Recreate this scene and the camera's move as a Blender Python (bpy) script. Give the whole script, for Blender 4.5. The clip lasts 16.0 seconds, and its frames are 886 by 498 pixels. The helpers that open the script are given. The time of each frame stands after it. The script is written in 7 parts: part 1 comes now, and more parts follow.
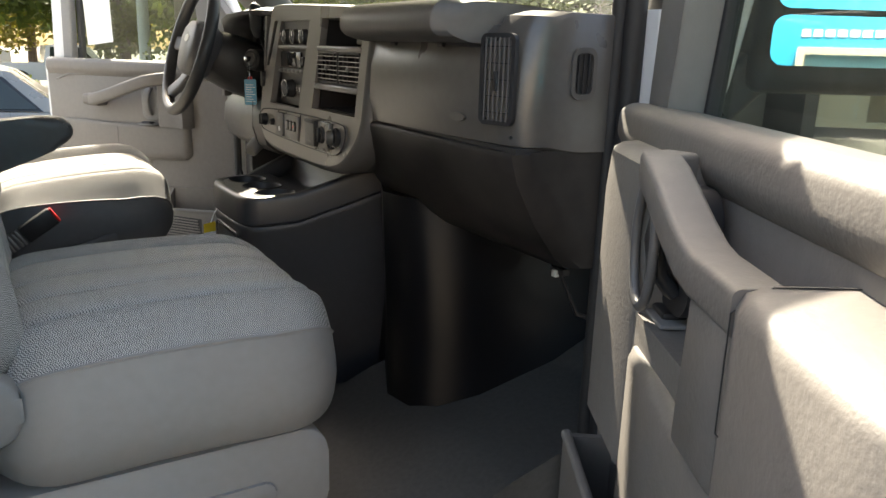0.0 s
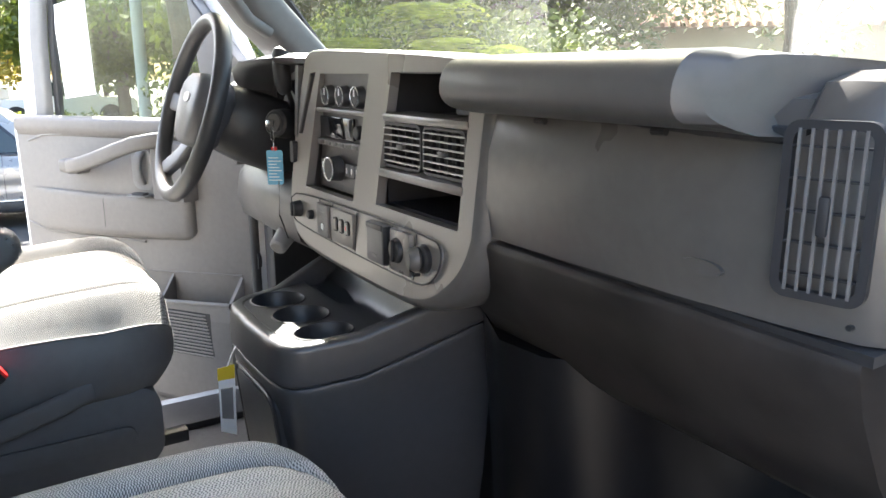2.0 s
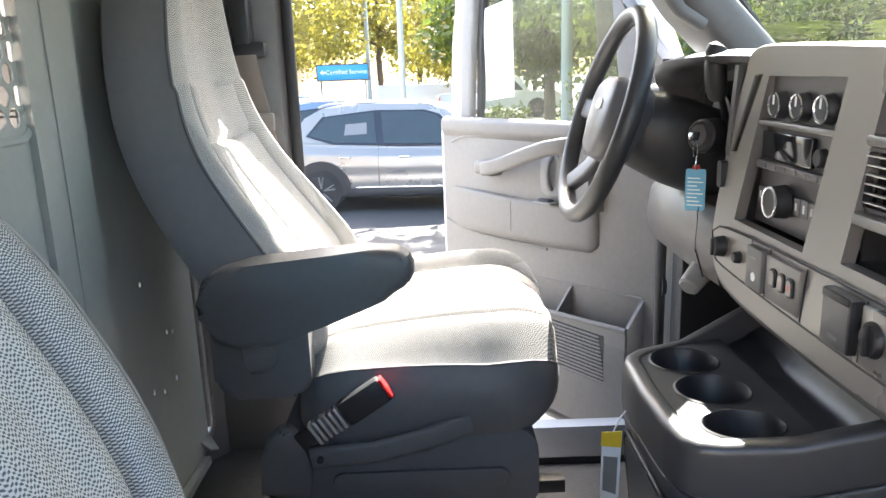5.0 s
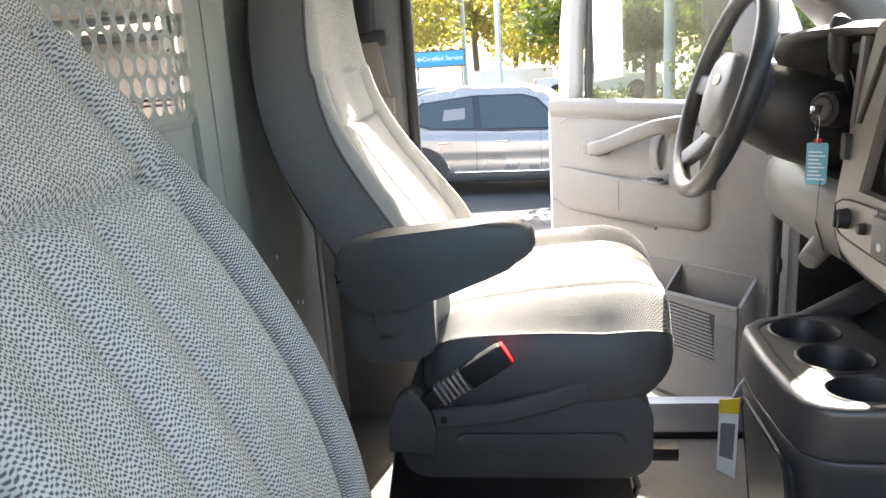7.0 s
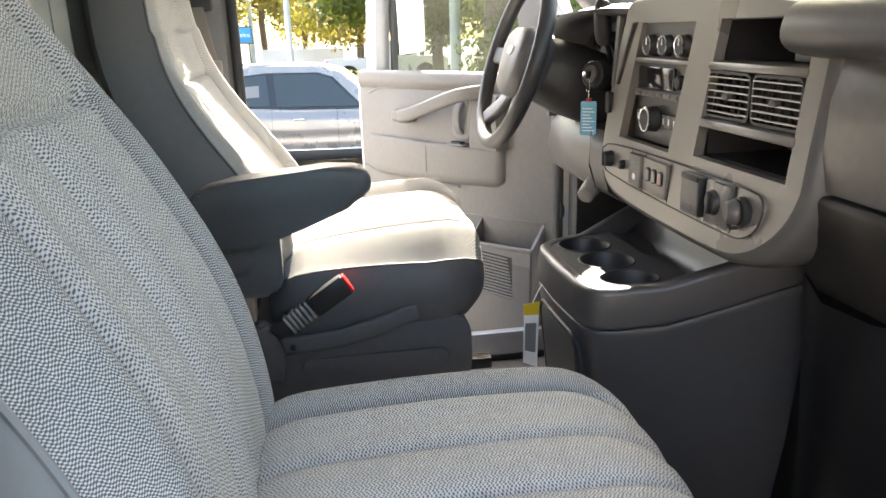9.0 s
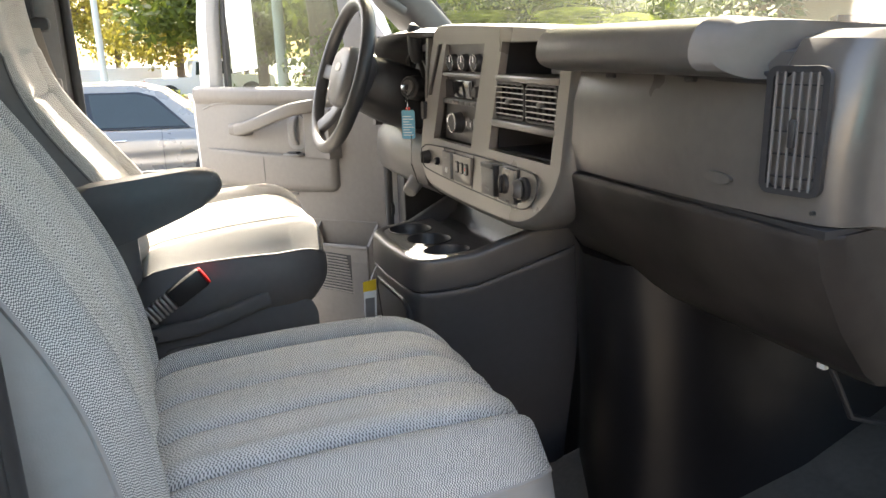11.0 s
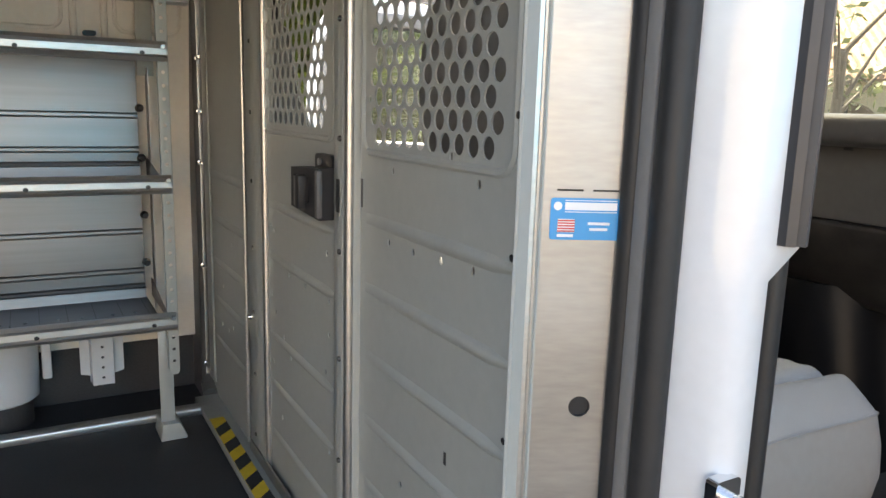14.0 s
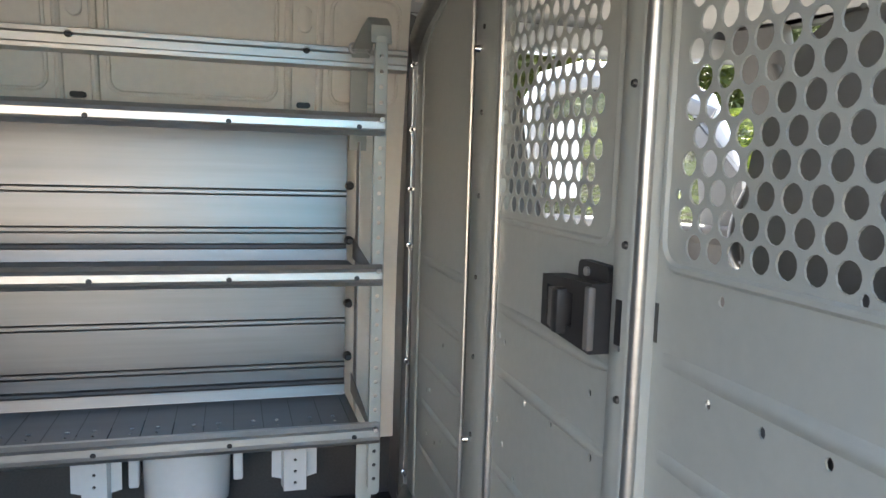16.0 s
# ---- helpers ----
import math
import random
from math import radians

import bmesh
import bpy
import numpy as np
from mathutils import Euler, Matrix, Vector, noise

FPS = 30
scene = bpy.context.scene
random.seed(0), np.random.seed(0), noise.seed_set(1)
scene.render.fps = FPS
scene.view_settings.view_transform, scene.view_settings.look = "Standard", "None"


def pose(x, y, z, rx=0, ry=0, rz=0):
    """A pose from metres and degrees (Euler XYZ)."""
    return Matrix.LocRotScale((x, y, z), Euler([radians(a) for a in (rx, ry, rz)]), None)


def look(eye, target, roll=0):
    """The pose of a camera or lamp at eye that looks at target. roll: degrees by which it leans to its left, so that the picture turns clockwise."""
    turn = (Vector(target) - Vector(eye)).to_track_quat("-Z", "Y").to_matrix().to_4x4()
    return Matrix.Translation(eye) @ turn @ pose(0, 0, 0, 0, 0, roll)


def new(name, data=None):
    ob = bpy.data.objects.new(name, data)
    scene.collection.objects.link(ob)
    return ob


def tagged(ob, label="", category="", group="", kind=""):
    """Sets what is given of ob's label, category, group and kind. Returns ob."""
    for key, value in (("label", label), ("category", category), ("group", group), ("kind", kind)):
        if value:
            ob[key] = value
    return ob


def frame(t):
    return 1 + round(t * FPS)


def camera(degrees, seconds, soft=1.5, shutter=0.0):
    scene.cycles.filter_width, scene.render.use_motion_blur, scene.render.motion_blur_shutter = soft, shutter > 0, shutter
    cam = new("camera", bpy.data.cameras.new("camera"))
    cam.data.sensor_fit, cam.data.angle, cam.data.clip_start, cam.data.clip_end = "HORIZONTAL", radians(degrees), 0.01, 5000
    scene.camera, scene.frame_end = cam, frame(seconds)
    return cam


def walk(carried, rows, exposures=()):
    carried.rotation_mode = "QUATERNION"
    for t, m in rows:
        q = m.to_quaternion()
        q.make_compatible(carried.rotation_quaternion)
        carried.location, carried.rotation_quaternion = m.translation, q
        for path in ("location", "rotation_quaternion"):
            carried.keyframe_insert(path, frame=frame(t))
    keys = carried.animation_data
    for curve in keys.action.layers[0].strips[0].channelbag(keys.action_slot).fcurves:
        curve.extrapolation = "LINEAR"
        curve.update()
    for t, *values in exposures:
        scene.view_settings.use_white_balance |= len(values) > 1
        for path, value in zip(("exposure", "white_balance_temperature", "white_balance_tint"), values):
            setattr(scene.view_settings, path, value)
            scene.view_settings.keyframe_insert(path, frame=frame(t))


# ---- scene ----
cam = camera(61.8, 16.0)
PATH = [
    (0, (0.036, -0.007, 1.593), (1.051, 1.636, 1.073), 1.7),
    (0.5, (0.046, 0.176, 1.594), (1.115, 1.797, 1.112), 1.3),
    (1, (0.092, 0.339, 1.612), (1.177, 1.952, 1.142), 0.6),
    (1.5, (0.131, 0.473, 1.64), (1.199, 2.095, 1.166), 0.1),
    (2, (0.179, 0.61, 1.654), (1.194, 2.268, 1.186), -0.2),
    (2.5, (0.239, 0.72, 1.659), (1.159, 2.435, 1.201), 0.1),
    (3, (0.273, 0.791, 1.662), (1.057, 2.571, 1.197), 0.0),
    (3.5, (0.282, 0.827, 1.667), (0.89, 2.674, 1.197), -0.2),
    (4, (0.277, 0.852, 1.668), (0.686, 2.753, 1.2), -0.5),
    (4.5, (0.264, 0.856, 1.673), (0.463, 2.79, 1.203), -1.2),
    (5, (0.247, 0.852, 1.672), (0.251, 2.797, 1.204), -2.1),
    (5.2, (0.242, 0.848, 1.672), (0.172, 2.792, 1.205), -2.4),
    (7.5, (0.19, 0.738, 1.667), (-0.064, 2.655, 1.155), -3.8),
    (8, (0.161, 0.682, 1.663), (0.063, 2.604, 1.12), -3.4),
    (8.5, (0.128, 0.623, 1.654), (0.227, 2.539, 1.09), -2.7),
    (9, (0.13, 0.577, 1.646), (0.419, 2.475, 1.083), -1.8),
    (9.5, (0.128, 0.509, 1.648), (0.595, 2.37, 1.084), -0.6),
    (10, (0.112, 0.427, 1.645), (0.706, 2.259, 1.108), 0.1),
    (10.2, (0.107, 0.403, 1.652), (0.736, 2.224, 1.114), -0.5),
    (12.3, (-0.194, 0.244, 1.637), (0.649, 1.994, 1.16), 0.5),
    (12.5, (-0.266, 0.231, 1.635), (0.609, 1.969, 1.173), 1.1),
    (13, (-0.452, 0.24, 1.639), (0.466, 1.964, 1.21), 1.3),
    (13.5, (-0.641, 0.296, 1.644), (0.302, 2.012, 1.24), 1.6),
    (14, (-0.769, 0.322, 1.657), (0.198, 2.033, 1.285), 1.7),
    (14.5, (-0.849, 0.388, 1.673), (0.106, 2.115, 1.353), 1.5),
    (15, (-0.872, 0.509, 1.686), (0.002, 2.286, 1.41), 1.4),
    (15.5, (-0.826, 0.602, 1.7), (-0.113, 2.455, 1.454), 1.5),
    (16, (-0.766, 0.681, 1.692), (-0.222, 2.592, 1.466), 1.7),
]
walk(cam, [(t, look(eye, target, roll)) for t, eye, target, roll in PATH], [(0, 2.72, 7550, 8), (0.5, 3.14, 6750, 8), (1.5, 3.58, 6600, 8), (2.5, 3.95, 6400, 10), (5, 3.95, 6500, 10), (8, 3.88, 7150, 11), (10, 3.82, 7350, 10), (12.5, 3.26, 7550, 11), (13.2, 3.14, 7500, 10), (14.5, 3.28, 7950, 12), (15, 3.38, 8550, 13), (15.5, 3.55, 7650, 11), (16, 3.66, 6650, 8)])

# ---- world and sun ----
SUN_DIR = Vector((0.25, 1.0, 1.0)).normalized()      # towards the sun: from the driver's side and a little ahead
world = bpy.data.worlds.new("sky")
scene.world = world
world.use_nodes = True
wn, wl = world.node_tree.nodes, world.node_tree.links
sky = wn.new("ShaderNodeTexSky")
sky.sky_type, sky.sun_disc = "NISHITA", False
sky.sun_elevation = math.asin(SUN_DIR.z)
sky.sun_rotation = math.atan2(SUN_DIR.x, SUN_DIR.y)
sky.air_density, sky.dust_density, sky.ozone_density = 1.0, 4.0, 0.6
wl.new(sky.outputs[0], wn["Background"].inputs[0])
wn["Background"].inputs[1].default_value = 0.10
sun = new("sun", bpy.data.lights.new("sun", "SUN"))
sun.data.energy, sun.data.angle, sun.data.color = 3.5, radians(0.53), (1.0, 0.965, 0.90)
sun.matrix_basis = look(SUN_DIR * 40, (0, 0, 0))

# ---- materials ----
def mat(name, color, rough=0.5, metal=0.0, var=0.15, grain=60.0, stain=3.0, bump=0.05, bscale=400.0, spec=0.5, stretch=(1, 1, 1), warm=None, coat=0.0):
    """A surface with fine grain, broad wear in colour and gloss, and a fine relief."""
    m = bpy.data.materials.new(name)
    m.use_nodes = True
    n, l = m.node_tree.nodes, m.node_tree.links
    b = n["Principled BSDF"]
    tc = n.new("ShaderNodeTexCoord")
    mp = n.new("ShaderNodeMapping")
    mp.inputs["Scale"].default_value = stretch
    l.new(tc.outputs["Object"], mp.inputs[0])
    def tex(scale, detail):
        t = n.new("ShaderNodeTexNoise")
        t.inputs["Scale"].default_value, t.inputs["Detail"].default_value = scale, detail
        l.new(mp.outputs[0], t.inputs["Vector"])
        return t
    fine, broad, rel = tex(grain, 4), tex(stain, 5), tex(bscale, 3)
    mx = n.new("ShaderNodeMath"); mx.operation = "ADD"
    l.new(fine.outputs[0], mx.inputs[0]); l.new(broad.outputs[0], mx.inputs[1])
    rr = n.new("ShaderNodeMapRange")
    rr.inputs[1].default_value, rr.inputs[2].default_value = 0.6, 1.4
    rr.inputs[3].default_value, rr.inputs[4].default_value = 1 - var, 1 + var
    l.new(mx.outputs[0], rr.inputs[0])
    hs = n.new("ShaderNodeMix"); hs.data_type = "RGBA"
    hs.inputs["A"].default_value = (*[c * (1 - var) for c in color], 1)
    hs.inputs["B"].default_value = (*[min(1, c * (1 + var)) for c in (warm or color)], 1)
    r01 = n.new("ShaderNodeMapRange")
    r01.inputs[1].default_value, r01.inputs[2].default_value = 0.65, 1.35
    l.new(mx.outputs[0], r01.inputs[0])
    l.new(r01.outputs[0], hs.inputs["Factor"])
    l.new(hs.outputs["Result"], b.inputs["Base Color"])
    rg = n.new("ShaderNodeMapRange")
    rg.inputs[1].default_value, rg.inputs[2].default_value = 0.3, 0.7
    rg.inputs[3].default_value, rg.inputs[4].default_value = max(0.02, rough * 0.82), min(1, rough * 1.18)
    l.new(broad.outputs[0], rg.inputs[0])
    l.new(rg.outputs[0], b.inputs["Roughness"])
    b.inputs["Metallic"].default_value = metal
    b.inputs["Specular IOR Level"].default_value = spec
    b.inputs["Coat Weight"].default_value = coat
    if bump:
        bp = n.new("ShaderNodeBump")
        bp.inputs["Strength"].default_value, bp.inputs["Distance"].default_value = bump, 0.0007
        l.new(rel.outputs[0], bp.inputs["Height"])
        l.new(bp.outputs[0], b.inputs["Normal"])
    return m


def woven(name, light, dark, pu=0.0046, pv=0.0040):
    """Knitted upholstery: pale yarn with small dark staggered gaps; finer and darker on the side bolsters."""
    m = mat(name, light, 0.9, var=0.10, bump=0.0, spec=0.12)
    n, l = m.node_tree.nodes, m.node_tree.links
    b = n["Principled BSDF"]
    def op(kind, a, c=None):
        q = n.new("ShaderNodeMath"); q.operation = kind
        for i, v in enumerate((a, c)):
            if v is None:
                continue
            if isinstance(v, (int, float)):
                q.inputs[i].default_value = v
            else:
                l.new(v, q.inputs[i])
        return q.outputs[0]
    at = n.new("ShaderNodeAttribute"); at.attribute_name = "cloth"
    sp = n.new("ShaderNodeSeparateXYZ"); l.new(at.outputs["Vector"], sp.inputs[0])
    nz = n.new("ShaderNodeTexNoise"); nz.inputs["Scale"].default_value, nz.inputs["Detail"].default_value = 270, 2
    l.new(at.outputs["Vector"], nz.inputs["Vector"])
    ns = n.new("ShaderNodeSeparateColor"); l.new(nz.outputs["Color"], ns.inputs[0])
    edge = op("GREATER_THAN", op("ABSOLUTE", sp.outputs[1]), 0.150)
    fine = op("ADD", op("MULTIPLY", edge, 0.35), 1.0)
    jx, jy = op("MULTIPLY", op("SUBTRACT", ns.outputs[0], 0.5), 3.4), op("MULTIPLY", op("SUBTRACT", ns.outputs[1], 0.5), 3.0)
    # dashes lean one way or the other in alternating strips
    lean = op("MULTIPLY", op("SINE", op("MULTIPLY", sp.outputs[1], 2 * math.pi / 0.0104)), 0.0009)
    ux = op("ADD", op("MULTIPLY", op("MULTIPLY", op("ADD", sp.outputs[0], lean), fine), 2 * math.pi / pv), jx)
    uy = op("ADD", op("MULTIPLY", op("MULTIPLY", sp.outputs[1], fine), 2 * math.pi / pu), jy)
    h = op("MULTIPLY", op("COSINE", ux), op("COSINE", uy))
    rp = n.new("ShaderNodeMapRange")
    rp.inputs[1].default_value, rp.inputs[2].default_value = -0.12, 0.45
    l.new(op("ADD", h, op("MULTIPLY", edge, 0.26)), rp.inputs[0])
    mx = n.new("ShaderNodeMix"); mx.data_type = "RGBA"
    old = b.inputs["Base Color"].links[0].from_socket
    l.new(rp.outputs[0], mx.inputs["Factor"])
    mx.inputs["B"].default_value = (*dark, 1)
    l.new(old, mx.inputs["A"])
    l.new(mx.outputs["Result"], b.inputs["Base Color"])
    bp = n.new("ShaderNodeBump"); bp.invert = True
    bp.inputs["Strength"].default_value, bp.inputs["Distance"].default_value = 0.32, 0.0007
    l.new(rp.outputs[0], bp.inputs["Height"])
    l.new(bp.outputs[0], b.inputs["Normal"])
    return m


def leafy(m, share=0.45):
    """Lets part of the light through a leaf."""
    n, l = m.node_tree.nodes, m.node_tree.links
    b, out = n["Principled BSDF"], n["Material Output"]
    tl, mx = n.new("ShaderNodeBsdfTranslucent"), n.new("ShaderNodeMixShader")
    l.new(b.inputs["Base Color"].links[0].from_socket, tl.inputs[0])
    mx.inputs[0].default_value = share
    l.new(b.outputs[0], mx.inputs[1]); l.new(tl.outputs[0], mx.inputs[2]); l.new(mx.outputs[0], out.inputs[0])
    return m


def glass(name, tint=(1, 1, 1), dust=0.0, dustcol=(0.7, 0.68, 0.6), gloss=0.40, specks=0.0):
    """Thin clear pane: sees through, with a fresnel gloss and an even film of dust."""
    m = bpy.data.materials.new(name)
    m.use_nodes = True
    n, l = m.node_tree.nodes, m.node_tree.links
    n.remove(n["Principled BSDF"])
    out = n["Material Output"]
    tr, gl, df = n.new("ShaderNodeBsdfTransparent"), n.new("ShaderNodeBsdfGlossy"), n.new("ShaderNodeBsdfDiffuse")
    tr.inputs[0].default_value = (*tint, 1)
    gl.inputs["Roughness"].default_value = 0.02
    df.inputs[0].default_value = (*dustcol, 1)
    tl, md = n.new("ShaderNodeBsdfTranslucent"), n.new("ShaderNodeMixShader")
    tl.inputs[0].default_value = (*dustcol, 1)
    l.new(df.outputs[0], md.inputs[1]); l.new(tl.outputs[0], md.inputs[2])
    lw, pw, fr = n.new("ShaderNodeLayerWeight"), n.new("ShaderNodeMath"), n.new("ShaderNodeMath")
    pw.operation, fr.operation = "POWER", "MULTIPLY_ADD"
    pw.inputs[1].default_value = 4.0
    fr.inputs[1].default_value, fr.inputs[2].default_value = gloss, 0.035
    l.new(lw.outputs["Facing"], pw.inputs[0]); l.new(pw.outputs[0], fr.inputs[0])
    m1, m2 = n.new("ShaderNodeMixShader"), n.new("ShaderNodeMixShader")
    l.new(fr.outputs[0], m1.inputs[0]); l.new(tr.outputs[0], m1.inputs[1]); l.new(gl.outputs[0], m1.inputs[2])
    tc, nz, nf = n.new("ShaderNodeTexCoord"), n.new("ShaderNodeTexNoise"), n.new("ShaderNodeTexNoise")
    nz.inputs["Scale"].default_value, nz.inputs["Detail"].default_value = 6, 6
    nf.inputs["Scale"].default_value, nf.inputs["Detail"].default_value = 300, 2
    l.new(tc.outputs["Object"], nz.inputs[0]); l.new(tc.outputs["Object"], nf.inputs[0])
    ev = n.new("ShaderNodeMapRange")
    ev.inputs[1].default_value, ev.inputs[2].default_value, ev.inputs[3].default_value, ev.inputs[4].default_value = 0.3, 0.7, 0.42, 0.60
    l.new(nz.outputs[0], ev.inputs[0])
    mm = n.new("ShaderNodeMath"); mm.operation = "MULTIPLY"
    l.new(ev.outputs[0], mm.inputs[0]); l.new(nf.outputs[0], mm.inputs[1])
    ms = n.new("ShaderNodeMath"); ms.operation = "MULTIPLY"; ms.inputs[1].default_value = dust * 4
    l.new(mm.outputs[0], ms.inputs[0])
    film_of = ms.outputs[0]
    if specks:                                    # dried drops, scattered unevenly
        vo, th, pick, sm, ad = n.new("ShaderNodeTexVoronoi"), n.new("ShaderNodeMapRange"), n.new("ShaderNodeMapRange"), n.new("ShaderNodeMath"), n.new("ShaderNodeMath")
        vo.inputs["Scale"].default_value = 190
        l.new(tc.outputs["Object"], vo.inputs["Vector"])
        th.inputs[1].default_value, th.inputs[2].default_value, th.inputs[3].default_value, th.inputs[4].default_value = 0.14, 0.30, 1.0, 0.0
        l.new(vo.outputs["Distance"], th.inputs[0])
        pick.inputs[1].default_value, pick.inputs[2].default_value, pick.inputs[3].default_value, pick.inputs[4].default_value = 0.25, 0.95, 0.0, specks
        l.new(vo.outputs["Color"], pick.inputs[0])
        sm.operation, ad.operation = "MULTIPLY", "ADD"
        l.new(th.outputs[0], sm.inputs[0]); l.new(pick.outputs[0], sm.inputs[1])
        l.new(sm.outputs[0], ad.inputs[0]); l.new(ms.outputs[0], ad.inputs[1])
        film_of = ad.outputs[0]
    l.new(film_of, m2.inputs[0]); l.new(m1.outputs[0], m2.inputs[1]); l.new(md.outputs[0], m2.inputs[2])
    l.new(m2.outputs[0], out.inputs[0])
    return m


M_DASHU = mat("glossy_dash_plastic", (0.083, 0.077, 0.071), 0.32, spec=0.75, var=0.14, bump=0.10, bscale=700, stain=5)
M_DASH = mat("dash_plastic", (0.080, 0.076, 0.073), 0.42, var=0.12, bump=0.2, bscale=700, stain=5)
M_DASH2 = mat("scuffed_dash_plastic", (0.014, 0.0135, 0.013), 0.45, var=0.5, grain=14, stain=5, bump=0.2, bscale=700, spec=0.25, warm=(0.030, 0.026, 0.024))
M_BLACK = mat("black_plastic", (0.023, 0.023, 0.025), 0.45, var=0.2, bump=0.1, spec=0.35)
M_CONS = mat("console_plastic", (0.047, 0.047, 0.050), 0.38, var=0.1, bump=0.15, bscale=800)
# near-black base: shade of the deep footwell and vent ducts put into the colour
M_SHADEBLK = mat("shade_darkened_plastic", (0.006, 0.006, 0.007), 0.36, var=0.2, bump=0.15, bscale=600, spec=0.18)
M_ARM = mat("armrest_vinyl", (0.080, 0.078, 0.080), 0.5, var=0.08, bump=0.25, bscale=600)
M_GLOSSB = mat("gloss_black", (0.010, 0.010, 0.012), 0.08, var=0.1, bump=0)
M_BEZEL = mat("bezel_plastic", (0.150, 0.137, 0.125), 0.30, spec=0.7, var=0.02, bump=0.12, bscale=900)
M_KNEE = mat("lower_dash_plastic", (0.125, 0.120, 0.118), 0.48, var=0.08, bump=0.2, bscale=700)
M_TRIM = mat("door_trim_plastic", (0.150, 0.138, 0.126), 0.55, var=0.09, bump=0.75, bscale=190, stain=4)
M_TRIMG = mat("grey_trim_plastic", (0.19, 0.185, 0.18), 0.6, var=0.06, bump=0.3, bscale=300)
M_FAB = woven("seat_fabric", (0.57, 0.552, 0.518), (0.120, 0.120, 0.122))
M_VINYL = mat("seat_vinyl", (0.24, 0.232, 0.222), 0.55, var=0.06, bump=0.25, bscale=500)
# same vinyl for the driver's seat, its weaker light put into a darker colour
M_VINYL_SHADE = mat("shaded_seat_vinyl", (0.105, 0.104, 0.106), 0.6, var=0.08, bump=0.25, bscale=500)
M_PART = mat("partition_grey_paint", (0.365, 0.385, 0.365), 0.33, var=0.05, bump=0.05, bscale=120, stain=2, coat=0.15)
M_ZINC = mat("galvanised_steel", (0.50, 0.50, 0.49), 0.335, metal=0.9, var=0.10, grain=30, stain=2.5, bump=0.04, bscale=90, stretch=(1, 1, 5))
M_ZINCP = mat("dull_galvanised_steel", (0.36, 0.36, 0.355), 0.37, metal=0.9, var=0.12, grain=30, stain=2.5, bump=0.05, bscale=90, stretch=(1, 1, 5))
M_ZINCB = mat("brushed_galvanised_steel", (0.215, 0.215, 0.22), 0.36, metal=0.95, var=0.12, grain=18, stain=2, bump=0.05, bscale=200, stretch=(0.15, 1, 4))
M_WHITE = mat("white_body_paint", (0.63, 0.64, 0.65), 0.19, var=0.03, bump=0.0, coat=0.6, stain=2)
M_WALL = mat("cargo_wall_paint", (0.74, 0.685, 0.60), 0.38, var=0.05, bump=0.02, stain=2)
M_RUB = mat("black_rubber", (0.018, 0.018, 0.019), 0.6, var=0.2, bump=0.15, bscale=300)
M_MAT = mat("rubber_floor", (0.034, 0.034, 0.036), 0.62, var=0.3, grain=200, stain=3, bump=0.4, bscale=260)
M_FLOORB = mat("cab_floor_rubber", (0.065, 0.063, 0.060), 0.5, var=0.25, grain=100, stain=4, bump=0.3, bscale=200)
M_CHROME = mat("chrome", (0.75, 0.75, 0.75), 0.12, metal=1.0, var=0.04, bump=0)
M_SILV = mat("silver_plastic", (0.36, 0.35, 0.34), 0.35, metal=0.5, var=0.05, bump=0)
M_BLUE = mat("blue_print", (0.03, 0.30, 0.62), 0.4, var=0.04, bump=0)
M_TAG = mat("blue_card", (0.16, 0.42, 0.58), 0.45, var=0.05, bump=0)
M_INKW = mat("white_print", (0.8, 0.8, 0.8), 0.5, var=0.03, bump=0)
M_INKD = mat("dark_print", (0.04, 0.05, 0.07), 0.5, var=0.05, bump=0)
M_RED = mat("red_plastic", (0.62, 0.02, 0.02), 0.4, var=0.05, bump=0)
M_YEL = mat("yellow_paint", (0.72, 0.50, 0.03), 0.5, var=0.1, bump=0.05)
M_PAPER = mat("white_paper", (0.82, 0.82, 0.80), 0.8, var=0.03, bump=0)
M_BELT = mat("belt_webbing", (0.185, 0.158, 0.135), 0.75, var=0.1, grain=500, bump=0.3, bscale=800)
M_LEATHER = mat("wheel_leather", (0.030, 0.030, 0.032), 0.42, var=0.15, bump=0.3, bscale=500)
M_HUB = mat("wheel_pad_plastic", (0.085, 0.085, 0.092), 0.45, var=0.06, bump=0.2, bscale=700)
M_WSH = glass("windshield_glass", (0.60, 0.64, 0.55), dust=0.012, gloss=0.12, specks=0.42)
M_PANE = glass("door_glass", (0.74, 0.78, 0.71), dust=0.012)
M_LINER = mat("roof_lining", (0.64, 0.62, 0.59), 0.9, var=0.05, bump=0.2, bscale=500)
M_ASPH = mat("asphalt", (0.055, 0.052, 0.049), 0.85, var=0.25, grain=40, stain=0.35, bump=0.4, bscale=60)
M_CONC = mat("concrete", (0.42, 0.39, 0.34), 0.85, var=0.12, grain=30, stain=0.7, bump=0.2, bscale=80)
M_GRASS = mat("grass_ground", (0.10, 0.14, 0.035), 0.95, var=0.3, grain=20, stain=0.6, bump=0.6, bscale=40, warm=(0.2, 0.2, 0.06))
M_LEAF = leafy(mat("green_leaf", (0.058, 0.098, 0.018), 0.55, var=0.45, grain=3, stain=0.7, bump=0, warm=(0.12, 0.145, 0.025)))
M_LEAFY = leafy(mat("yellow_green_leaf", (0.16, 0.17, 0.03), 0.6, var=0.45, grain=3, stain=0.6, bump=0, warm=(0.25, 0.215, 0.04)))
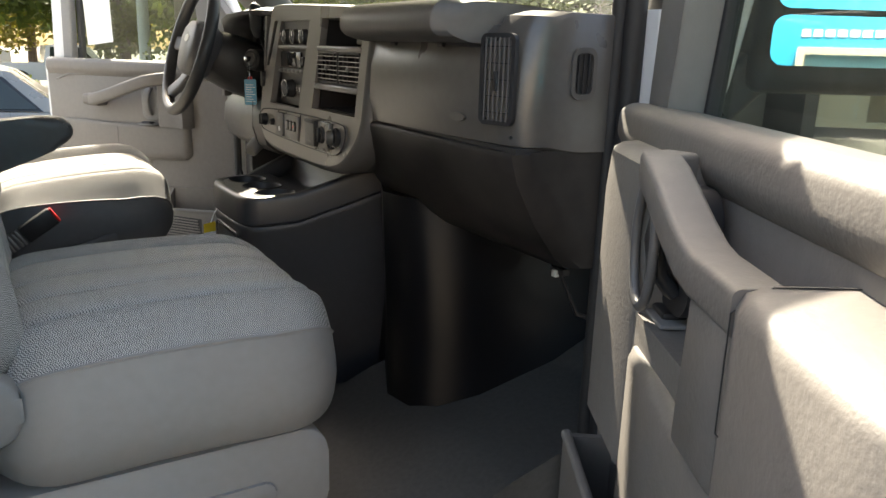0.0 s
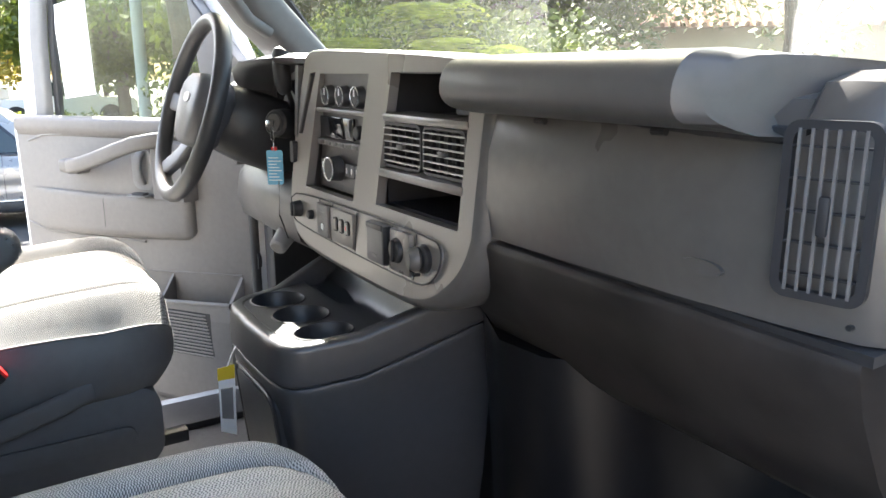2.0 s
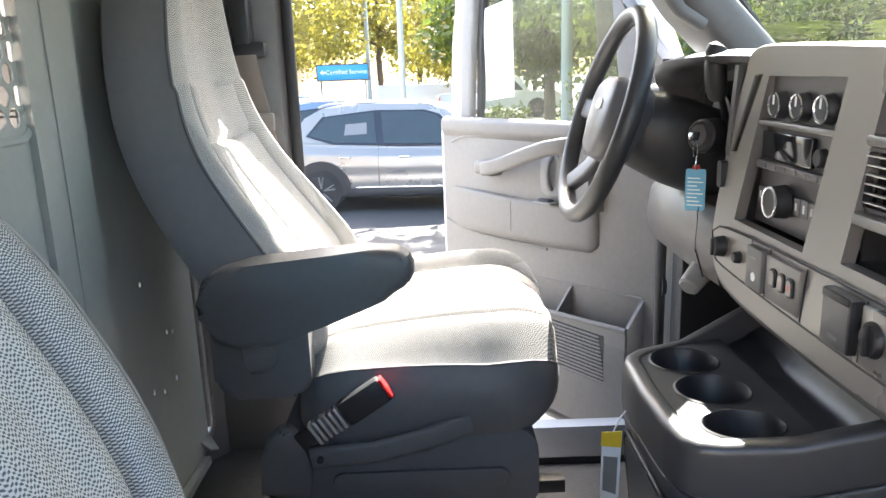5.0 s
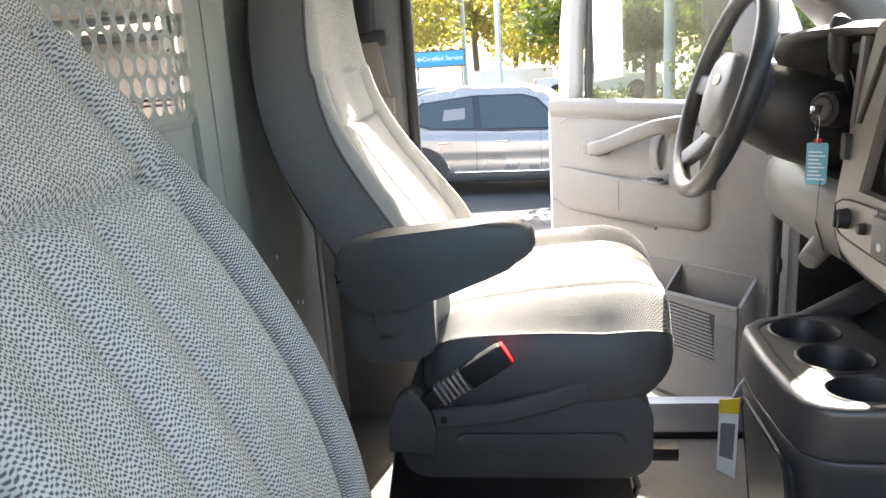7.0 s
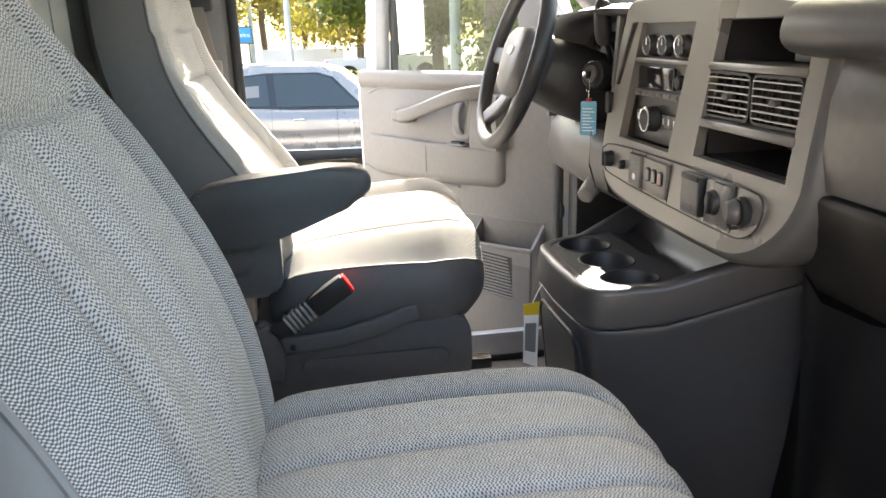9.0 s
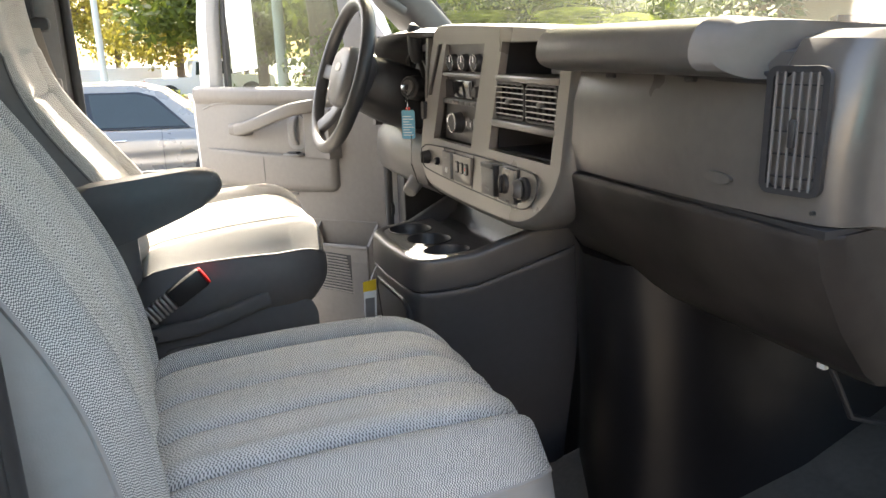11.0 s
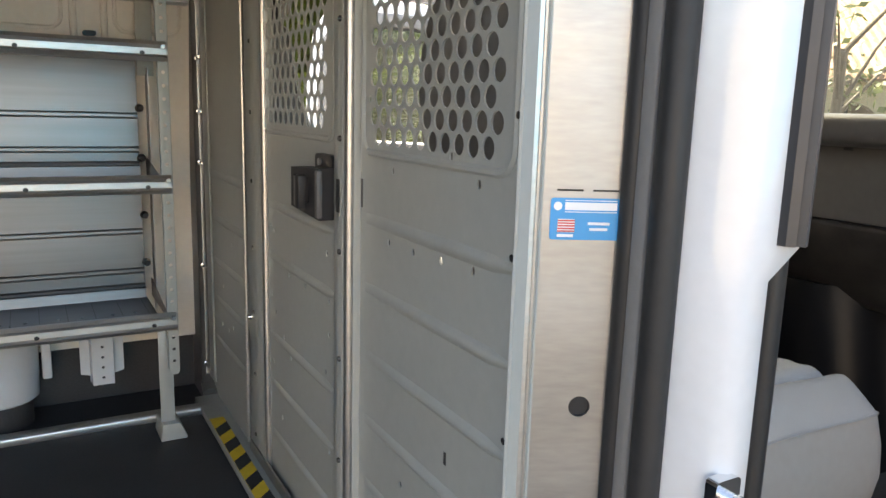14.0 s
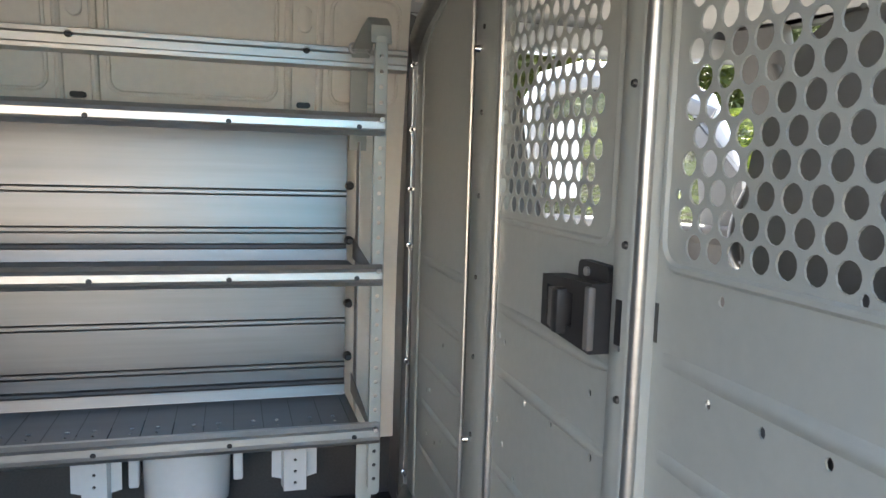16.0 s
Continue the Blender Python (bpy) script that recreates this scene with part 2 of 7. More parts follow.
M_PALM = leafy(mat("palm_leaf", (0.075, 0.13, 0.022), 0.5, var=0.4, grain=4, stain=1, bump=0, warm=(0.26, 0.30, 0.05)))
M_BARK = mat("bark", (0.13, 0.10, 0.075), 0.9, var=0.35, grain=30, stain=4, bump=0.8, bscale=50)
M_STUC = mat("cream_stucco", (0.62, 0.50, 0.33), 0.9, var=0.08, grain=20, stain=0.6, bump=0.3, bscale=30)
# stucco toned down to limit the added wall's bounce
M_STUCDIM = mat("toned_down_stucco", (0.40, 0.345, 0.28), 0.9, var=0.12, grain=20, stain=0.6, bump=0.3, bscale=30)
M_TILE = mat("clay_tile", (0.42, 0.20, 0.11), 0.8, var=0.3, grain=3, stain=1, bump=0.2, warm=(0.62, 0.42, 0.30))
M_SILVER = mat("silver_car_paint", (0.21, 0.198, 0.186), 0.30, metal=0.45, var=0.0, bump=0, coat=0.5)
M_CARW = mat("white_car_paint", (0.75, 0.75, 0.75), 0.19, var=0.03, bump=0, coat=0.8)
M_CARB = mat("blue_grey_car_paint", (0.10, 0.14, 0.20), 0.19, metal=0.4, var=0.04, bump=0, coat=0.8)
M_CARG = mat("car_glass", (0.025, 0.035, 0.035), 0.05, var=0.1, bump=0)
M_TYRE = mat("tyre_rubber", (0.02, 0.02, 0.02), 0.8, var=0.2, bump=0.2)
M_RIM = mat("dark_alloy", (0.07, 0.07, 0.07), 0.3, metal=0.7, var=0.1, bump=0)
M_POLE = mat("grey_pole_paint", (0.42, 0.46, 0.46), 0.5, var=0.08, bump=0.05)
M_FASC = mat("blue_facade_panel", (0.02, 0.32, 0.62), 0.35, var=0.03, stain=0.5, bump=0)
M_MIRROR = mat("mirror_glass", (0.85, 0.87, 0.88), 0.01, metal=1.0, var=0.01, bump=0)

# ---- building tools ----
MW = {}


def thing(name, loc=(0, 0, 0), label="", category="", group="", kind="", m=None):
    ob = new(name)
    ob.empty_display_size = 0.05
    MW[ob] = m if m is not None else Matrix.Translation(loc)
    ob.matrix_basis = MW[ob]
    return tagged(ob, label, category, group, kind)


def mesh_of(bm, name, material, smooth=35, xf=None, recalc=True):
    if xf is not None:
        bm.transform(xf)
    if recalc:
        bmesh.ops.recalc_face_normals(bm, faces=bm.faces)
    me = bpy.data.meshes.new(name)
    bm.to_mesh(me)
    bm.free()
    me.materials.append(material)
    if smooth:
        me.shade_smooth()
        me.set_sharp_from_angle(angle=radians(smooth))
    return me


def part(name, bm, material, parent, label="", smooth=35, xf=None, recalc=True, kind=""):
    """Links a bmesh, given in the world's metres, as one mesh object under a thing or a part."""
    ob = new(name, mesh_of(bm, name, material, smooth, xf, recalc))
    ob.parent = parent
    ob.matrix_parent_inverse = MW[parent].inverted()
    MW[ob] = Matrix.Identity(4)
    return tagged(ob, label, "", "", kind)


def solid(name, bm, material, label="", category="", group="", kind="", smooth=35, xf=None, recalc=True):
    """A top-level thing of one mesh."""
    ob = new(name, mesh_of(bm, name, material, smooth, xf, recalc))
    MW[ob] = Matrix.Identity(4)
    return tagged(ob, label, category, group, kind)


def B():
    return bmesh.new()


def box(lo, hi, bev=0.0, seg=2, bm=None):
    bm = bm or B()
    c = [(a + b) / 2 for a, b in zip(lo, hi)]
    s = [abs(b - a) for a, b in zip(lo, hi)]
    r = bmesh.ops.create_cube(bm, size=1, matrix=Matrix.Translation(c) @ Matrix.Diagonal((*s, 1)))
    if bev:
        ed = list({e for v in r["verts"] for e in v.link_edges})
        bmesh.ops.bevel(bm, geom=ed, offset=min(bev, min(s) * 0.49), segments=seg, profile=0.5, affect="EDGES")
    return bm


def loft(rings, caps=True, closed=True, bm=None):
    bm = bm or B()
    vs = [[bm.verts.new(p) for p in r] for r in rings]
    n = len(vs[0])
    for a, b in zip(vs, vs[1:]):
        for i in range(n if closed else n - 1):
            j = (i + 1) % n
            bm.faces.new((a[i], a[j], b[j], b[i]))
    if caps:
        bm.faces.new(vs[0][::-1])
        bm.faces.new(vs[-1])
    return bm


def at3(plane, u, v, w):
    """A point from two coordinates in a plane and the third across it."""
    return {"xy": (u, v, w), "xz": (u, w, v), "yz": (w, u, v)}[plane]


def prism(pts, plane, a, b, bev=0.0, seg=2, bm=None):
    bm = bm or B()
    old = set(bm.edges)
    loft([[at3(plane, u, v, a) for u, v in pts], [at3(plane, u, v, b) for u, v in pts]], bm=bm)
    if bev:
        bmesh.ops.bevel(bm, geom=[e for e in bm.edges if e not in old], offset=bev, segments=seg, profile=0.5, affect="EDGES")
    return bm


def frame_axes(d):
    d = Vector(d).normalized()
    u = d.orthogonal().normalized() if abs(d.z) > 0.9 else d.cross(Vector((0, 0, 1))).normalized()
    return u, d.cross(u).normalized()


def tube(pts, r, seg=8, bm=None, caps=True, flat=1.0):
    pts = [Vector(p) for p in pts]
    rs = r if isinstance(r, (list, tuple)) else [r] * len(pts)
    rings = []
    u0 = None
    for i, p in enumerate(pts):
        d = (pts[min(i + 1, len(pts) - 1)] - pts[max(i - 1, 0)]).normalized()
        if u0 is None:
            u0, _ = frame_axes(d)
        u = (u0 - d * u0.dot(d)).normalized()
        v = d.cross(u)
        u0 = u
        rings.append([p + rs[i] * (u * math.cos(a) + v * math.sin(a) * flat) for a in (2 * math.pi * k / seg for k in range(seg))])
    return loft(rings, caps, True, bm)


def cyl(a, b, r, r2=None, seg=24, bev=0.0, bm=None):
    a, b = Vector(a), Vector(b)
    r2 = r if r2 is None else r2
    if bev:
        d = (b - a).normalized()
        pts, rs = [a, a + d * bev, b - d * bev, b], [r - bev, r, r2, r2 - bev]
    else:
        pts, rs = [a, b], [r, r2]
    return tube(pts, rs, seg, bm)


def rrect(u0, u1, v0, v1, r, n=5):
    """A rectangle with rounded corners, as points in a plane."""
    out = []
    for cu, cv, a0 in ((u1 - r, v1 - r, 0), (u0 + r, v1 - r, 90), (u0 + r, v0 + r, 180), (u1 - r, v0 + r, 270)):
        for k in range(n + 1):
            a = radians(a0 + 90 * k / n)
            out.append((cu + r * math.cos(a), cv + r * math.sin(a)))
    return out


def ring2(cu, cv, r, n=14, r2=None):
    return [(cu + r * math.cos(2 * math.pi * k / n), cv + (r2 or r) * math.sin(2 * math.pi * k / n)) for k in range(n)]


def holed(outer, holes, plane, a, b, bm=None):
    """A plate with holes that go through it, from a to b across its plane."""
    bm = bm or B()
    tmp = B()
    edges = []
    for loop in [outer] + list(holes):
        vs = [tmp.verts.new(at3(plane, u, v, a)) for u, v in loop]
        edges += [tmp.edges.new((vs[i], vs[(i + 1) % len(vs)])) for i in range(len(vs))]
    bmesh.ops.triangle_fill(tmp, use_beauty=True, use_dissolve=False, edges=edges)
    r = bmesh.ops.extrude_face_region(tmp, geom=tmp.faces[:])
    bmesh.ops.translate(tmp, verts=[g for g in r["geom"] if isinstance(g, bmesh.types.BMVert)], vec=at3(plane, 0, 0, b - a))
    me = bpy.data.meshes.new("tmp")
    tmp.to_mesh(me)
    tmp.free()
    bm.from_mesh(me)
    bpy.data.meshes.remove(me)
    return bm


def bar_path(pts, w, h, bev=0.004, bm=None, up=(0, 0, 1)):
    """A bar of rectangular section, w across and h along up, that follows points."""
    pts = [Vector(p) for p in pts]
    rings = []
    up = Vector(up)
    for i, p in enumerate(pts):
        d = (pts[min(i + 1, len(pts) - 1)] - pts[max(i - 1, 0)]).normalized()
        s = d.cross(up).normalized()
        t = s.cross(d).normalized()
        sec = rrect(-w / 2, w / 2, -h / 2, h / 2, min(bev, w * 0.49, h * 0.49), 3)
        rings.append([p + s * x + t * y for x, y in sec])
    return loft(rings, True, True, bm)


def text_mesh(body, size, material, m, parent, name="lettering", depth=0.001, label=""):
    cu = bpy.data.curves.new(name, "FONT")
    cu.body, cu.size, cu.extrude, cu.align_x, cu.align_y = body, size, depth, "CENTER", "CENTER"
    tmp = bpy.data.objects.new("tmp", cu)
    scene.collection.objects.link(tmp)
    me = bpy.data.meshes.new_from_object(tmp.evaluated_get(bpy.context.evaluated_depsgraph_get()))
    bpy.data.objects.remove(tmp)
    me.transform(m)
    me.materials.append(material)
    me.name = name
    ob = new(name, me)
    ob.parent = parent
    ob.matrix_parent_inverse = MW[parent].inverted()
    MW[ob] = Matrix.Identity(4)
    return tagged(ob, label)


def soften(pts, k=2):
    """Rounds an open run of points by cutting its corners."""
    for _ in range(k):
        out = [pts[0]]
        for a, b in zip(pts, pts[1:]):
            out += [(a[0] * 0.75 + b[0] * 0.25, a[1] * 0.75 + b[1] * 0.25), (a[0] * 0.25 + b[0] * 0.75, a[1] * 0.25 + b[1] * 0.75)]
        pts = out + [pts[-1]]
    return pts

# ---- van body ----
YC = 1.74                    # the van's middle line; x ahead, y to the driver's side
PX = -0.345                  # partition plane


def structure(name, bm, material, label, category="van body", smooth=35):
    return solid(name, bm, material, label, category, kind="structure", smooth=smooth)


structure("floor", box((-0.36, 0.87, 0.70), (1.30, 2.60, 0.765), 0.01), M_FLOORB, "dark ribbed rubber cab floor of the van", "floor")
structure("floor_toe_board", prism([(0.44, 0.762), (0.56, 0.795), (0.75, 0.868), (1.05, 0.935), (1.27, 1.03), (1.27, 0.762)], "xz", 0.895, 1.45, 0.012), M_FLOORB, "dark rubber toe board rising into the passenger footwell", "floor")
structure("floor_cargo", box((-3.3, 0.86, 0.74), (-0.345, 2.60, 0.80), 0.0), M_MAT, "black rubber mat on the cargo floor", "floor")
structure("trim_floor_strip", prism(rrect(2.335, 2.375, 0.795, 0.822, 0.008, 3), "yz", -3.2, -0.36), M_ZINC, "bright aluminium strip along the cargo mat", "floor trim")
structure("roof", prism([(0.82, 2.035), (0.90, 2.085), (1.04, 2.125), (1.30, 2.155), (1.74, 2.165), (2.18, 2.155), (2.44, 2.125), (2.58, 2.085), (2.66, 2.035), (2.66, 2.01), (2.54, 2.07), (2.40, 2.118), (1.08, 2.118), (0.94, 2.07), (0.82, 2.01)], "yz", -3.3, 0.66), M_WHITE, "white painted van roof", "roof")
structure("ceiling", box((-0.34, 0.96, 2.085), (0.65, 2.52, 2.110)), M_LINER, "light grey roof lining of the cab", "ceiling")
structure("ceiling_cargo", box((-3.28, 0.94, 2.085), (-0.35, 2.54, 2.112)), M_WALL, "cream painted bare roof of the cargo space", "ceiling")
structure("wall_firewall", box((1.28, 0.80, 0.6), (1.32, 2.68, 1.62)), M_BLACK, "black firewall ahead of the footwell", "wall")
structure("wall_rear", box((-3.34, 0.80, 0.6), (-3.30, 2.68, 2.12)), M_WHITE, "plain white rear doors of the van", "wall")
structure("wall_right_rear", box((-3.3, 0.78, 0.6), (-1.85, 0.86, 2.03), 0.01), M_WHITE, "white body side behind the open side door", "wall")

# driver's side of the cargo space: painted inner skin with pressed channels, leaning in at the top
def wall_y(z):
    return 2.545 - 0.16 * max(0.0, z - 1.35) ** 1.5

bm = B()
zs = [0.97, 1.1, 1.3, 1.45, 1.6, 1.75, 1.9, 2.0, 2.1]
loft([[(-3.3, wall_y(z), z) for z in zs] + [(-3.3, wall_y(z) + 0.02, z) for z in zs[::-1]],
      [(-0.36, wall_y(z), z) for z in zs] + [(-0.36, wall_y(z) + 0.02, z) for z in zs[::-1]]], bm=bm)
wall_l = structure("wall_left_cargo", bm, M_WALL, "cream painted inner side of the cargo space with pressed ribs", "wall")
structure("wall_left_skin", box((-3.3, 2.66, 0.3), (-0.12, 2.70, 2.03), 0.01), M_WHITE, "white outer side panel of the van", "wall")
structure("wall_left_low", box((-3.3, 2.58, 0.74), (-0.36, 2.60, 1.0)), M_MAT, "dark lower side of the cargo space", "wall")
for x in (-0.607, -1.093, -1.58, -2.07):
    bm = B()
    for dx in (-0.036, 0.036):      # two raised beads beside a sunk channel
        tube([(x + dx, wall_y(z) - 0.002, z) for z in (1.0, 1.3, 1.6, 1.75, 1.9, 2.0, 2.08)], 0.009, 8, bm)
    part("channel_bead", bm, M_WALL, wall_l)
    bm = prism(rrect(x - 0.016, x + 0.016, 1.985, 2.045, 0.015), "xz", wall_y(2.0) - 0.010, wall_y(2.0) + 0.01, 0.004)
    part("pressed_boss", bm, M_WALL, wall_l)
    part("slot_hole", prism(rrect(x - 0.016, x + 0.016, 1.815, 1.828, 0.006), "xz", wall_y(1.82) - 0.016, wall_y(1.82)), M_BLACK, wall_l)
for xa, xb in ((-0.545, -0.385), (-1.03, -0.67), (-1.52, -1.155)):
    bm = B()
    pts = rrect(xa, xb, 1.83, 2.07, 0.03)
    tube([(u, wall_y(v) - 0.001, v) for u, v in pts + pts[:1]], 0.005, 6, bm)
    part("pressed_panel_edge", bm, M_WALL, wall_l)

# lower wall brackets with rows of holes, and the round white housing on the floor
for x in (-0.622, -1.075, -1.53):
    th = thing("wall_bracket", (x, 2.54, 0.90), "white painted steel wall bracket with a row of holes", "bracket", "brackets along the cargo wall", m=None)
    part("plate", holed([(x - 0.027, 0.885), (x + 0.027, 0.885), (x + 0.027, 1.06), (x - 0.027, 1.06)],
                        [ring2(x, 0.905 + 0.029 * k, 0.0042, 8) for k in range(5)], "xz", 2.452, 2.457), M_WHITE, th)
    for k in (-1, 1):
        part("flange", prism([(x + k * 0.030, 0.905), (x + k * 0.055, 0.912), (x + k * 0.055, 1.06), (x + k * 0.030, 1.06)][::k], "xz", 2.482, 2.487), M_WHITE, th)
        part("web", loft([[(x + k * 0.027, 2.452, z), (x + k * 0.032, 2.486, z), (x + k * 0.029, 2.487, z), (x + k * 0.024, 2.455, z)] for z in (0.888, 1.06)]), M_WHITE, th)
wh = thing("wheel_housing", (-0.875, 2.50, 0.80), "round white housing on the cargo floor under the shelves", "housing")
part("drum", cyl((-0.875, 2.50, 0.87), (-0.875, 2.50, 1.06), 0.098, 0.104, 40, 0.006), M_WHITE, wh)
for k in (-1, 1):
    part("side_strap", box((-0.875 + k * 0.118 - 0.012, 2.470, 0.915), (-0.875 + k * 0.118 + 0.012, 2.53, 1.06), 0.006), M_WHITE, wh)
part("base", cyl((-0.875, 2.50, 0.80), (-0.875, 2.50, 0.872), 0.080, seg=32), M_MAT, wh)

# load rail along the wall
th = thing("load_rail", (-1.5, 2.47, 1.95), "bright steel load rail screwed along the cargo wall", "rail")
bm = B()
prof = [(2.440, 1.907), (2.428, 1.911), (2.428, 1.920), (2.436, 1.924), (2.436, 1.941), (2.428, 1.945), (2.428, 1.954), (2.440, 1.958), (2.47, 1.958), (2.47, 1.907)]
loft([[(-3.2, y, z) for y, z in prof], [(-0.37, y, z) for y, z in prof]], bm=bm)
part("rail", bm, M_ZINC, th, smooth=20)
for x in (-0.44, -0.605, -1.10, -1.58, -2.07):
    part("screw", cyl((x, 2.438, 1.943), (x, 2.428, 1.943), 0.008, seg=12), M_BLACK, th)

# ---- partition between cab and cargo ----
PITCH, ROWZ = 0.0338, 0.0288


def perforation(ya, yb, z0, z1, stagger):
    out, k, z = [], 0, z0
    while z < z1:
        y = yb - 0.013 - (0 if (k + stagger) % 2 else PITCH / 2)
        while y > ya + 0.012:
            out.append(ring2(y, z, 0.0133, 12, 0.0138))
            y -= PITCH
        z += ROWZ
        k += 1
    return out


part_th = thing("partition", (PX, 1.68, 0.82), "grey painted steel bulkhead with perforated windows and a door", "partition")


def bulkhead_panel(name, ya, yb, za, zb, win, ribs, small, x0, border=None, label=""):
    holes = [ring2(y, z, 0.0048, 8, 0.006) for y, z in small]
    if win:
        holes += perforation(*win, 0)
    p = part(name, holed([(ya, za), (yb, za), (yb, zb), (ya, zb)], holes, "yz", x0, x0 + 0.0025), M_PART, part_th, label, smooth=0)
    for z, a, b in ribs:                  # a long pressed rib, rounded at its foot end, running out flat at the other
        n = 8
        rings = []
        for k in range(n + 1):
            u = k / n
            y = a + (b - a) * u
            h = 0.007 * min(1.0, u / 0.06 + 0.15) * min(1.0, (1 - u) / 0.5 + 0.12)
            w = 0.012 * min(1.0, u / 0.05 + 0.4)
            rings.append([(x0 + 0.001, y, z - w), (x0 - h * 0.55, y, z - w * 0.45), (x0 - h, y, z + w * 0.1), (x0 - h * 0.55, y, z + w * 0.6), (x0 + 0.001, y, z + w)])
        part("pressed_rib", loft(rings, caps=True), M_PART, p, smooth=60)
    if border:
        pts = rrect(*border, 0.03)
        part("window_border", tube([(x0 + 0.002, u, v) for u, v in pts + pts[:1]], 0.0065, 8, caps=False), M_PART, p)
    return p


XR, XD, XP = -0.308, -0.320, -0.332            # right panel, door panel, faces of the posts
bulkhead_panel("right_panel", 0.935, 1.415, 0.815, 2.09, (1.010, 1.374, 1.6145, 2.03),
               [(1.484 - 0.1115 * k, 0.968, 1.385) for k in range(6)],
               [(1.302, 1.460), (1.222, 1.460), (1.143, 1.463), (1.063, 1.466), (1.292, 1.567), (1.056, 1.571), (1.376, 1.668), (1.124, 1.599), (1.248, 1.097), (1.09, 1.06), (1.33, 0.98)],
               XR, (0.985, 1.398, 1.588, 2.07))
part("panel_slit", box((XR - 0.0006, 1.113, 1.190), (XR + 0.0005, 1.119, 1.208)), M_BLACK, part_th)
door_p = bulkhead_panel("door_panel", 1.455, 1.945, 0.83, 2.09, (1.530, 1.927, 1.631, 2.03),
                        [(z, 1.480, 1.892) for z in (1.447, 1.334, 1.158, 1.047, 0.93)],
                        [(1.870, 1.400), (1.845, 1.394), (1.530, 1.402), (1.747, 1.318), (1.646, 1.318), (1.520, 1.318), (1.868, 1.250), (1.839, 1.215), (1.784, 1.176), (1.520, 1.256), (1.738, 1.144), (1.536, 1.182), (1.861, 1.10), (1.516, 1.032), (1.80, 0.99)],
                        XD, (1.492, 1.898, 1.601, 2.07))
bulkhead_panel("left_panel", 2.02, 2.47, 0.82, 1.578, None,
               [(z, 2.05, 2.405) for z in (1.466, 1.345, 1.225, 1.118, 1.0)], [(2.3, 1.17), (2.33, 1.16), (2.2, 1.08), (2.25, 1.06), (2.32, 1.06), (2.2, 1.30)], PX + 0.018)
part("left_upper_panel", prism([(2.02, 1.570), (2.47, 1.570), (2.47, 1.95), (2.30, 2.06), (2.02, 2.09)], "yz", PX + 0.015, PX + 0.0175), M_PART, part_th)


def bulkhead_post(name, ya, yb, lip, rivet_y, zs):
    """A folded steel post: a flat riveted face that turns back in a round bend towards the panel beside it."""
    sec = [(XP + 0.026, yb), (XP + 0.002, yb), (XP, yb - 0.002), (XP, ya + lip + 0.012), (XP + 0.003, ya + lip + 0.004), (XP + 0.003, ya + lip), (XP - 0.002, ya + lip - 0.004), (XP - 0.001, ya + 0.012), (XP + 0.004, ya + 0.004), (XP + 0.012, ya), (XP + 0.026, ya)]
    p = part(name, loft([[(x, y, z) for x, y in sec] for z in (0.815, 2.09)]), M_PART, part_th, "bare edged grey steel post", smooth=50)
    part("bright_bend", tube([(XP + 0.008, ya + 0.0085, z) for z in (0.82, 1.4, 2.085)], 0.0092, 12), M_ZINC, p, "bright bare steel bend")
    for z in zs:
        part("rivet", cyl((XP + 0.001, rivet_y, z), (XP - 0.0025, rivet_y, z), 0.0055, 0.004, 10), M_RIM, p)
    return p


cp = bulkhead_post("centre_post", 1.408, 1.466, 0.020, 1.440, [0.872 + 0.1835 * k for k in range(7)])
part("strike_slot", box((XP - 0.0012, 1.4395, 1.487), (XP + 0.001, 1.452, 1.541)), M_BLACK, cp)
part("slot_lip", box((XP - 0.0022, 1.4385, 1.481), (XP + 0.001, 1.453, 1.487)), M_ZINC, cp)
part("panel_slot", box((XR - 0.001, 1.400, 1.500), (XR + 0.001, 1.406, 1.545)), M_RIM, cp)
hpz = bulkhead_post("hinge_post", 1.888, 2.024, 0.030, 1.975, [0.88 + 0.1515 * k for k in range(8)])
for z in (1.905, 1.165):
    part("post_bolt", cyl((XP, 2.0, z), (XP - 0.010, 2.0, z), 0.008, 0.005, 10), M_CHROME, hpz)
    part("post_bolt", cyl((XD, 1.90, z), (XD - 0.010, 1.90, z), 0.007, 0.004, 10), M_CHROME, hpz)
for ya, yb in ((1.400, 1.480), (1.946, 2.03)):
    part("post_cover", box((XP + 0.0265, ya, 0.83), (XP + 0.029, yb, 2.09)), M_PART, part_th)
part("hinge_pin", cyl((XP - 0.003, 2.028, 0.84), (XP - 0.003, 2.028, 2.08), 0.0042, seg=10), M_ZINC, part_th)
for z0, n in ((0.86, 10), (1.83, 8)):
    for k in range(n):
        part("hinge_knuckle", cyl((XP - 0.003, 2.028, z0 + 0.032 * k), (XP - 0.003, 2.028, z0 + 0.028 + 0.032 * k), 0.0062, seg=10), M_ZINC, part_th)
# edge member: a galvanised tube and a painted angle beside it, bent inwards at the top
def edge_path(dy, x):
    return [(x, 2.485 + dy, z) for z in (0.86, 1.2, 1.6, 1.90)] + [(x, 2.480 + dy, 1.945), (x, 2.455 + dy, 1.985), (x, 2.38 + dy * 0.6, 2.025), (x, 2.25 + dy * 0.3, 2.065)]
part("edge_tube", tube([(-0.345, 2.42, 0.822), (-0.340, 2.475, 0.836)] + edge_path(0.018, -0.338), 0.021, 14), M_ZINCP, part_th, "bare steel edge tube")
part("edge_angle", bar_path([(-0.300, 2.43, 0.83)] + edge_path(-0.040, -0.331), 0.060, 0.006, 0.002, up=(1, 0, 0)), M_PART, part_th)
